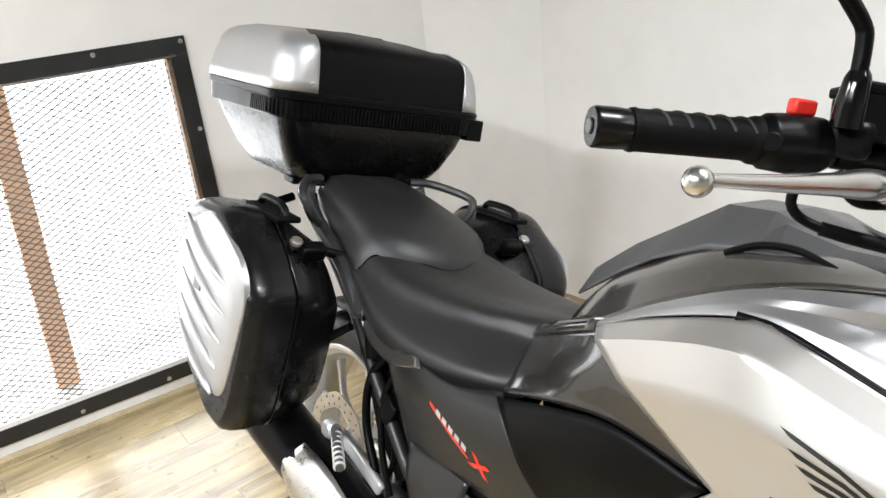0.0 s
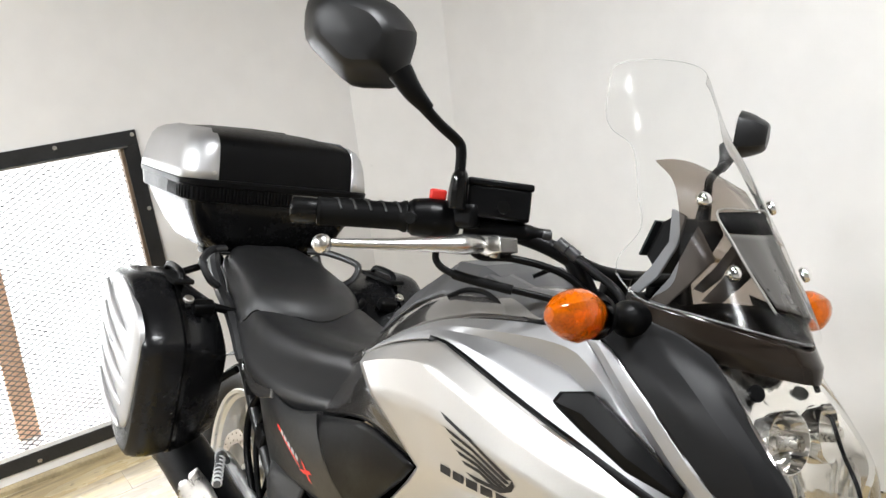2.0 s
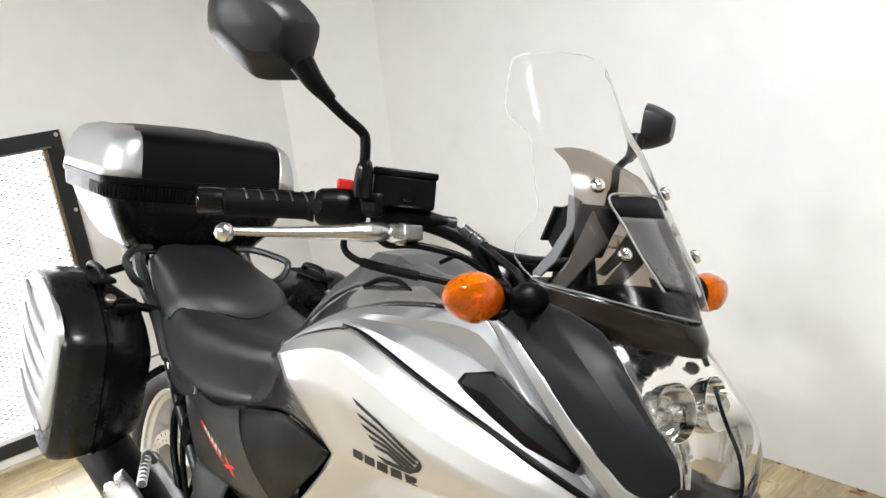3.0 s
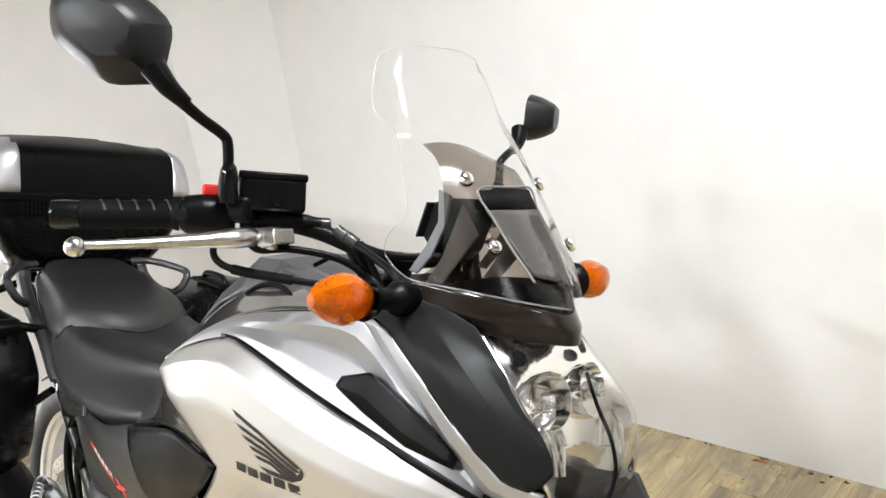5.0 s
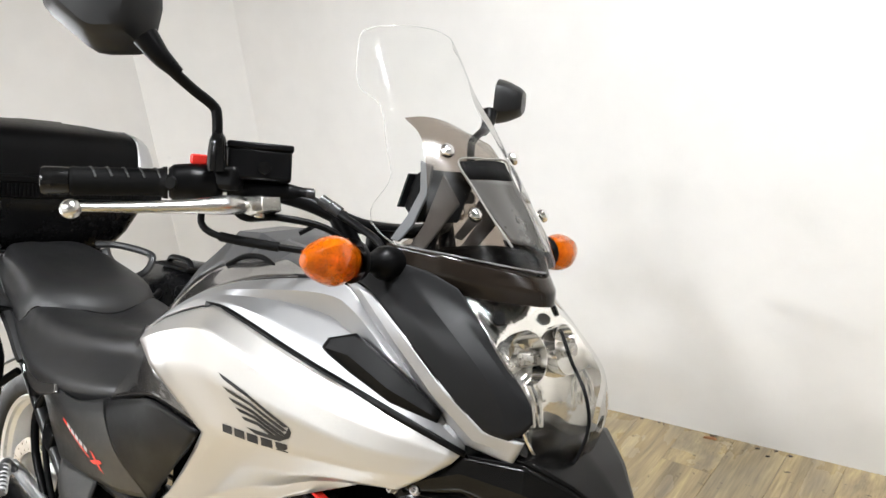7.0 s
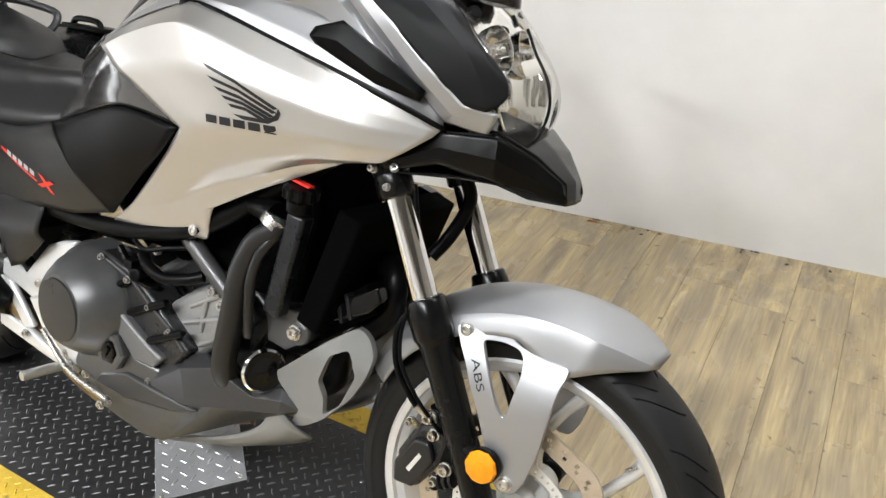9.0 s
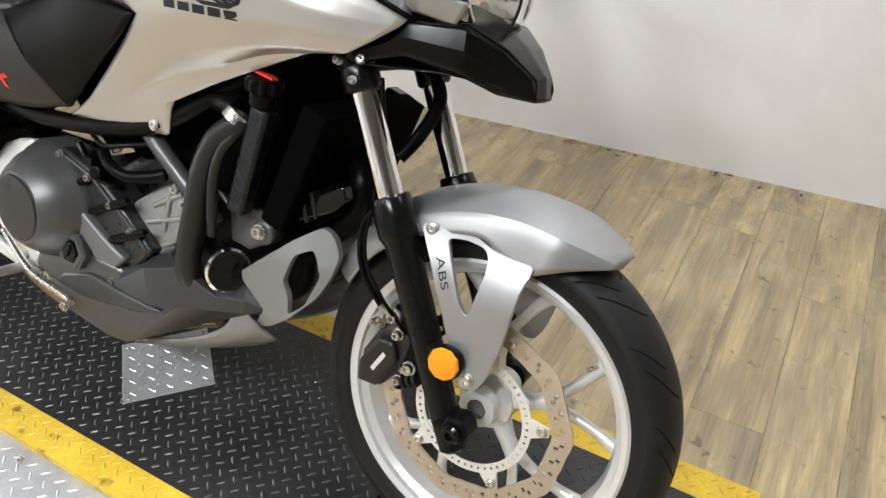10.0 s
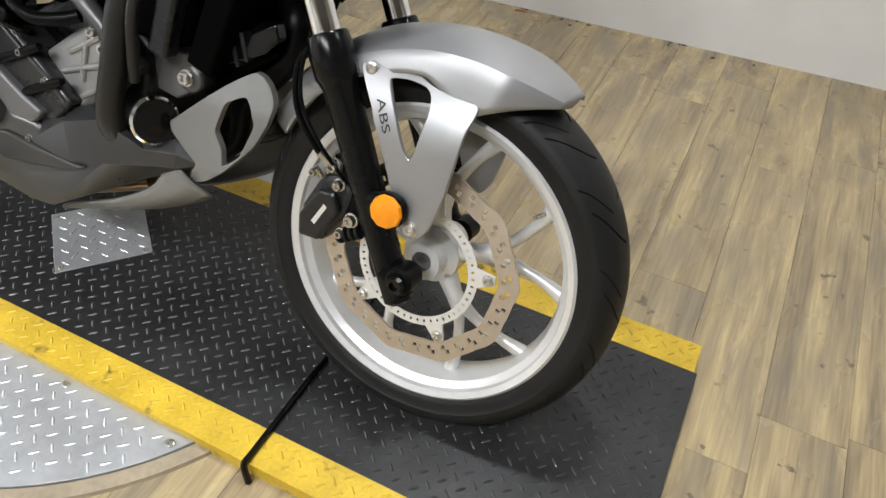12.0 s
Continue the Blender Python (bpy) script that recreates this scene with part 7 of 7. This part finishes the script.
part("passenger_bracket", joined(loft([[(-0.63, -0.172, 0.455), (-0.56, -0.172, 0.452), (-0.44, -0.166, 0.415)], [(-0.635, -0.175, 0.432), (-0.56, -0.175, 0.425), (-0.45, -0.17, 0.395)]], 12, 4), disc(0.014, 0.012, (-0.625, -0.178, 0.443), (0, -1, 0), 20)), M_WHITEALU, bike, "silver passenger step bracket", thick=0.012)
part("foot_peg", tube([(-0.150, -0.165, 0.248), (-0.155, -0.19, 0.247), (-0.165, -0.255, 0.245)], [0.009, 0.010, 0.0095], 14, 16), M_ALU, bike, "silver footrest")
pp2 = part("passenger_peg", tube([(-0.585, -0.185, 0.45), (-0.555, -0.215, 0.482), (-0.46, -0.255, 0.46)], [0.008, 0.009, 0.008], 10, 16), M_ENGINE, bike, "folded silver passenger footrest")
for _k in range(7):
    _p = Vector((-0.54, -0.22, 0.479)).lerp(Vector((-0.468, -0.252, 0.462)), _k / 6)
    part("peg_rib", disc(0.0115, 0.0045, _p, (0.9, -0.38, -0.2), 12), M_WHITEALU, pp2)
part("brake_pedal", tube([(-0.22, -0.175, 0.30), (-0.12, -0.19, 0.255), (0.0, -0.20, 0.245), (0.03, -0.215, 0.25)], 0.007, 10, 24), M_STEEL, bike)
part("chain_guard", flipped(loft([[(-0.30, -0.10, 0.42), (-0.75, -0.10, 0.40)], [(-0.30, -0.115, 0.40), (-0.75, -0.115, 0.38)]], 10, 3)), M_BLACK, bike, thick=0.004)
part("rear_hugger", moved(grid([[Vector((0.335 * math.cos(a), y, 0.335 * math.sin(a) - 0.04 * (abs(y) / 0.085) ** 3 * 0.4)) for y in (-0.085, -0.06, -0.03, 0, 0.03, 0.06, 0.085)] for a in (radians(d) for d in range(20, 126, 6))]), Matrix.Translation(RC)), M_BLACK, bike, "black rear mudguard", thick=0.004)
shock = part("rear_shock", tube([(-0.33, 0.0, 0.36), (-0.40, 0.0, 0.62)], 0.03, 14), M_BLACK, bike, "black rear shock absorber")
part("spring", tube([(-0.34 - 0.055 * k / 96 + 0.036 * math.cos(k * math.pi / 6), 0.036 * math.sin(k * math.pi / 6), 0.40 + 0.20 * k / 96) for k in range(97)], 0.005, 6, 192), M_BLACK, shock, "black coil spring")
part("rear_reservoir", joined(tube([(-0.56, -0.13, 0.60), (-0.55, -0.13, 0.66)], 0.022, 16), tube([(-0.55, -0.13, 0.60), (-0.50, -0.135, 0.54), (-0.46, -0.14, 0.46), (-0.47, -0.15, 0.40)], 0.006, 8, 30)), M_BLACK, bike, "black rear brake reservoir")
part("rear_hose", tube([(-0.50, -0.150, 0.655), (-0.545, -0.158, 0.585), (-0.535, -0.162, 0.50), (-0.48, -0.162, 0.42), (-0.45, -0.16, 0.36)], 0.0085, 10, 40), M_BLACK, bike, "black rear brake hose")
part("rear_hose", tube([(-0.47, -0.148, 0.645), (-0.495, -0.158, 0.56), (-0.475, -0.162, 0.48), (-0.43, -0.16, 0.40)], 0.0065, 10, 36), M_MATTE, bike, "thin black wiring sleeve")
part("fluid_pot", joined(tube([(-0.545, -0.155, 0.625), (-0.56, -0.158, 0.69)], [0.019, 0.021], 18), disc(0.024, 0.012, (-0.56, -0.158, 0.69), (-0.2, 0, 1), 22)), M_BLACK, bike, "black rear fluid pot")
# added plate, no part of the bike: keeps the area before the rear disc dark
part("inner_guard", side_plate([(-0.40, 0.44), (-0.47, 0.40), (-0.56, 0.47), (-0.62, 0.56), (-0.60, 0.64), (-0.50, 0.66), (-0.42, 0.58)], -0.112, 0.008), M_MATTE, bike, "added black plate that darkens the view to the rear disc", bevel=0.003, smooth=False)
part("connector_box", box(0.04, 0.02, 0.05, Matrix.Translation((-0.475, -0.155, 0.55)) @ pose(0, 0, 0, 0, 25, 0)), M_BLACK, bike, "black connector block", bevel=0.004)
part("side_stand", tube([(-0.10, 0.16, 0.22), (-0.14, 0.27, 0.11), (-0.16, 0.335, 0.135)], [0.014, 0.012, 0.012], 12, 12), M_BLACK, bike, "black side stand")

# wing emblem and plain bars on the covers
cov = bpy.data.objects["tank_side_cover"]
TIPS = [((0.247, 0.887), (0.374, 0.842)), ((0.258, 0.870), (0.372, 0.836)), ((0.268, 0.857), (0.369, 0.830)), ((0.281, 0.846), (0.364, 0.826)), ((0.292, 0.836), (0.358, 0.822))]
for _k, ((x0, z0), (x1, z1)) in enumerate(TIPS):
    xm, zm = x0 + 0.45 * (x1 - x0), z0 + 0.48 * (z1 - z0) + 0.004
    w = 0.0040
    part("wing_feather", drape([(x0, z0), (x0 + 0.25 * (xm - x0), z0 + 0.25 * (zm - z0) + 0.001), (xm, zm + w * 0.5), (x1 - 0.006, z1 + w * 0.7), (x1, z1), (x1 - 0.008, z1 - w * 0.5), (xm, zm - w * 0.7), (x0 + 0.2 * (xm - x0), z0 + 0.2 * (zm - z0) - w * 0.9)], cov, 0.0028), M_DECAL, cov, "black wing emblem feather", smooth=False)
part("wing_base", drape([(0.374, 0.843), (0.3775, 0.836), (0.374, 0.827), (0.358, 0.8185), (0.318, 0.8175), (0.300, 0.823), (0.345, 0.8235), (0.366, 0.829), (0.371, 0.836)], cov, 0.0029), M_DECAL, cov, "black wing emblem base", smooth=False)
for _k in range(5):
    _x = 0.252 + 0.0245 * _k
    part("plain_word_bar", drape([(_x, 0.8145 + 0.0005 * _k), (_x + 0.0195, 0.815 + 0.0005 * _k), (_x + 0.0205, 0.8035 + 0.0004 * _k), (_x + 0.001, 0.803 + 0.0004 * _k)], cov, 0.0028), M_DECAL, cov, "short black bar", smooth=False)
sc = bpy.data.objects["side_cover"]
def along(u, v):
    """A place on the slanted side mark: u along it, v across."""
    a, b = Vector((-0.302, 0.652)), Vector((-0.152, 0.606))
    d = (b - a)
    n = Vector((-d.y, d.x)).normalized()
    q = a + d * u + n * v
    return (q.x, q.y)
part("mark_stripe", drape([along(0, 0.004), along(0.1, 0.003), along(0.72, -0.008), along(0.72, -0.012), along(0.0, -0.002)], sc, 0.0028), M_RED, sc, "red mark stripe", smooth=False)
for _k in range(5):
    _u = 0.13 + 0.115 * _k
    part("mark_bar", drape([along(_u, 0.007), along(_u + 0.08, 0.006), along(_u + 0.085, -0.004), along(_u + 0.005, -0.003)], sc, 0.0029), M_WHITEDECAL, sc, "short white bar", smooth=False)
part("mark_cross", drape([along(0.74, 0.011), along(0.82, 0.010), along(1.02, -0.014), along(0.94, -0.014)], sc, 0.0028), M_RED, sc, "red slanted bar", smooth=False)
part("mark_cross", drape([along(0.95, 0.011), along(1.02, 0.010), along(0.82, -0.014), along(0.72, -0.016)], sc, 0.0032), M_RED, sc, "red slanted bar", smooth=False)


# ---- luggage ----
M_CASEBASE = mat("smooth_moulded_black", (0.003, 0.003, 0.0032), 0.26, 0.0, 0.1, 8, spec=0.3)
M_CASE = mat("gloss_moulded_black", (0.006, 0.006, 0.0065), 0.24, 0.0, 0.15, 8, grain=0.05, grain_scale=900, spec=0.35)
def case_ring(z, hw, x0, x1, r, bulge=0.0, n=6):
    """A level rounded outline: y within hw, x from x1 (rear) to x0 (front)."""
    cx, d = (x0 + x1) / 2, x0 - x1
    out = []
    ring = rounded(d, 2 * hw, r, n)
    pts = []
    for i, (px, py) in enumerate(ring):
        pts.append((px, py))
        if i % (n + 1) == n:
            qx, qy = ring[(i + 1) % len(ring)]
            pts += [(px + (qx - px) * k / 24, py + (qy - py) * k / 24) for k in range(1, 24)]
    for px, py in pts:
        out.append(Vector((cx + px + bulge * (1 - (py / hw) ** 2) * (1 if px > 0 else -1), py - 0.012, z)))
    return out


tc = thing("top_case", "black top case with brushed aluminium lid ends, on the rack", "top case", BIKE_M @ Matrix.Translation((0, 0.026, 0)))
part("base", grid([case_ring(*q) for q in ((0.886, 0.165, -0.94, -1.19, 0.035), (0.891, 0.180, -0.925, -1.205, 0.04), (0.93, 0.205, -0.898, -1.245, 0.045), (0.985, 0.232, -0.880, -1.275, 0.05), (1.022, 0.246, -0.874, -1.29, 0.05), (1.032, 0.243, -0.878, -1.285, 0.05))], True, True), M_CASEBASE, tc, "black moulded case bottom", auto=40)
part("seam_band", grid([case_ring(*q) for q in ((1.018, 0.246, -0.876, -1.284, 0.05), (1.020, 0.258, -0.866, -1.294, 0.054), (1.022, 0.260, -0.864, -1.297, 0.055), (1.058, 0.264, -0.862, -1.30, 0.055), (1.060, 0.268, -0.857, -1.303, 0.058), (1.072, 0.270, -0.856, -1.304, 0.058), (1.077, 0.265, -0.860, -1.30, 0.056), (1.078, 0.235, -0.88, -1.28, 0.05))], True, True), M_BLACK, tc, "black seam band", auto=30)
LID = [case_ring(_z, _hw, _x0, _x1, _r, n=10) for _z, _hw, _x0, _x1, _r in (
    (1.074, 0.262, -0.866, -1.300, 0.055), (1.10, 0.260, -0.868, -1.298, 0.056), (1.135, 0.254, -0.872, -1.292, 0.058), (1.163, 0.246, -0.878, -1.285, 0.06), (1.180, 0.236, -0.889, -1.272, 0.06),
    (1.190, 0.222, -0.905, -1.255, 0.06), (1.200, 0.19, -0.945, -1.22, 0.055), (1.209, 0.12, -0.985, -1.18, 0.045), (1.213, 0.05, -1.04, -1.12, 0.03))]
part("lid", grid(LID, True, True), M_BLACK, tc, "black lid", auto=50)


def lid_cap(sign):
    """The end of the lid beyond the middle panel, laid just over it."""
    bm = grid([[p + Vector((0, 0, 0)) for p in r] for r in LID[:7]], True)
    drop = [f for f in bm.faces if (f.calc_center_median().y + 0.005) * sign < 0.178]
    bmesh.ops.delete(bm, geom=drop, context="FACES")
    bm.normal_update()
    C = Vector((-1.08, -0.012, 1.1))
    for v in bm.verts:
        n = (v.co - C)
        n.z *= 0.5
        v.co += n.normalized() * 0.004
        if (v.co.y + 0.005) * sign < 0.192:
            v.co.y = sign * 0.19 - 0.005
    return bm


for _s in (-1, 1):
    cp = part("lid_end", lid_cap(_s), M_BRUSHED, tc, "brushed aluminium lid end", thick=0.003, auto=50, offset=1.0)
    part("rivet", bolt((-0.864, -0.005 + 0.203 * _s, 1.094), (1, 0, 0.1), 0.006, 0.004), M_STEEL, cp)
for _k in range(43):
    _y = -0.208 + 0.0093 * _k
    part("band_rib", box(0.006, 0.0042, 0.030, Matrix.Translation((-0.8625, _y, 1.040))), M_BLACK, tc, smooth=False)
for _k in range(8):
    _a = radians(84 - 11 * _k)
    part("band_rib", box(0.006, 0.0042, 0.030, Matrix.Translation((-0.918 + 0.0565 * math.sin(_a), -0.218 - 0.0565 * math.cos(_a), 1.040)) @ pose(0, 0, 0, 0, 0, -90 + math.degrees(_a))), M_BLACK, tc, smooth=False)
for _k in range(9):
    part("band_rib", box(0.0042, 0.006, 0.030, Matrix.Translation((-0.93 - 0.0093 * _k, -0.2745, 1.040))), M_BLACK, tc, smooth=False)
part("lid_badge", box(0.05, 0.10, 0.003, Matrix.Translation((-1.06, 0.0, 1.2128))), M_GLOSSBLACK, tc, bevel=0.001)
part("band_clip", box(0.04, 0.046, 0.05, Matrix.Translation((-0.885, 0.236, 1.035))), M_BLACK, tc, bevel=0.003)




def pannier(sign):
    """A side case: black shell, ribbed aluminium outer plate."""
    pn = thing("side_case", "black side case with a ribbed aluminium cover, beside the seat", "side case", BIKE_M, "side cases")

    shape = round_poly([(-0.652, 0.802), (-0.745, 0.862), (-0.90, 0.852), (-0.985, 0.775), (-0.97, 0.62), (-0.88, 0.515), (-0.745, 0.447), (-0.662, 0.443), (-0.632, 0.50), (-0.596, 0.66), (-0.586, 0.735)], 0.030, 5)
    face = round_poly([(-0.79, 0.847), (-0.73, 0.832), (-0.635, 0.790), (-0.606, 0.755), (-0.604, 0.712), (-0.628, 0.63), (-0.656, 0.538), (-0.685, 0.514), (-0.79, 0.512), (-0.895, 0.578), (-0.948, 0.66), (-0.945, 0.74), (-0.88, 0.812)], 0.02, 4)

    def ring(y, k, dz=0.0, mid=(-0.77, 0.655), line=None):
        """An outline in the side plane, scaled by k about its middle."""
        return [Vector((mid[0] + (p.x - mid[0]) * k, y * sign, mid[1] + dz + (p.y - mid[1]) * k)) for p in line or shape]

    rows = [ring(0.19, 0.70, -0.015), ring(0.195, 0.74, -0.015), ring(0.23, 0.84, -0.012), ring(0.275, 0.95, -0.004), ring(0.305, 0.965), ring(0.307, 0.985), ring(0.345, 1.0), ring(0.372, 0.992), ring(0.388, 0.965), ring(0.394, 0.93), ring(0.395, 0.90)]
    sh = part("shell", grid(rows, True, True), M_CASE, pn, "black moulded shell", auto=35)
    part("cover_plate", grid([ring(y, k, line=face) for y, k in ((0.388, 1.0), (0.398, 0.995), (0.4005, 0.97), (0.405, 0.80), (0.408, 0.55), (0.409, 0.2))], True, True), M_BRUSHED, pn, "ribbed brushed aluminium cover", auto=50)
    for k in range(5):
        z = 0.53 + 0.055 * k
        part("cover_rib", tube([(-0.89, 0.4055 * sign, z + 0.066), (-0.80, 0.409 * sign, z + 0.028), (-0.72, 0.408 * sign, z), (-0.665 - 0.012 * abs(k - 3), 0.4035 * sign, z - 0.014)], [0.004, 0.0085, 0.0085, 0.004], 10, 20), M_BRUSHED, pn)
    part("shell_band", grid([ring(0.29, 0.965), ring(0.292, 0.985), ring(0.301, 0.988), ring(0.303, 0.97)], True), M_GLOSSBLACK, pn, auto=40)
    part("handle_recess", box(0.15, 0.05, 0.012, Matrix.Translation((-0.76, 0.29 * sign, 0.852))), M_MATTE, pn, bevel=0.004)
    part("handle", tube([(-0.82, 0.29 * sign, 0.852), (-0.80, 0.29 * sign, 0.872), (-0.72, 0.29 * sign, 0.872), (-0.70, 0.29 * sign, 0.852)], 0.008, 10, 24), M_BLACK, pn, "folding carry handle")
    part("lock", disc(0.012, 0.01, (-0.66, 0.285 * sign, 0.815), (0.5, 0, 1), 20), M_STEEL, pn, "small lock barrel")
    part("latch_block", box(0.03, 0.05, 0.03, Matrix.Translation((-0.66, 0.25 * sign, 0.80)) @ pose(0, 0, 0, 0, 25, 0)), M_BLACK, pn, bevel=0.006)
    part("plain_badge", box(0.035, 0.002, 0.02, Matrix.Translation((-0.80, 0.4095 * sign, 0.70))), M_DECAL, pn, smooth=False)
    return pn


for _s in (-1, 1):
    pannier(_s)


# ---- floor planks, nearest ones as parts ----
def plank_mesh(w, l):
    e, h = 0.0006, 0.004
    bm = bmesh.new()
    lo = [bm.verts.new(q) for q in ((0, 0, -h), (w, 0, -h), (w, l, -h), (0, l, -h))]
    mid = [bm.verts.new(q) for q in ((0.0002, 0.0002, -e), (w - 0.0002, 0.0002, -e), (w - 0.0004, l - 0.0004, -e), (0.0004, l - 0.0004, -e))]
    hi = [bm.verts.new(q) for q in ((e, e, 0), (w - e, e, 0), (w - e, l - e, 0), (e, l - e, 0))]
    bm.faces.new(hi)
    for i in range(4):
        k = (i + 1) % 4
        bm.faces.new((lo[i], lo[k], mid[k], mid[i]))
        bm.faces.new((mid[i], mid[k], hi[k], hi[i]))
    me = bpy.data.meshes.new("plank")
    bm.to_mesh(me)
    bm.free()
    me.materials.append(M_WOOD)
    return me


PW, PL = 0.151, 0.914
_pm = plank_mesh(PW, PL)
_rng = random.Random(7)
_floor = bpy.data.objects["floor"]
_x = -2.28
while _x < EAST_X:
    _y = SOUTH_Y - 0.02 - _rng.random() * PL
    _end = back_y(_x) + 0.08 if _x > CORNER_R.x - PW else 1.4
    while _y < _end:
        _a, _b = max(_y, SOUTH_Y - 0.02), min(_y + PL, _end)
        if _b - _a > 0.01:
            pl = new("plank", _pm)
            pl.parent = _floor
            pl.location = (_x, _a, FLOOR_Z)
            pl.scale = (1, (_b - _a) / PL, 1)
        _y += PL
    _x += PW
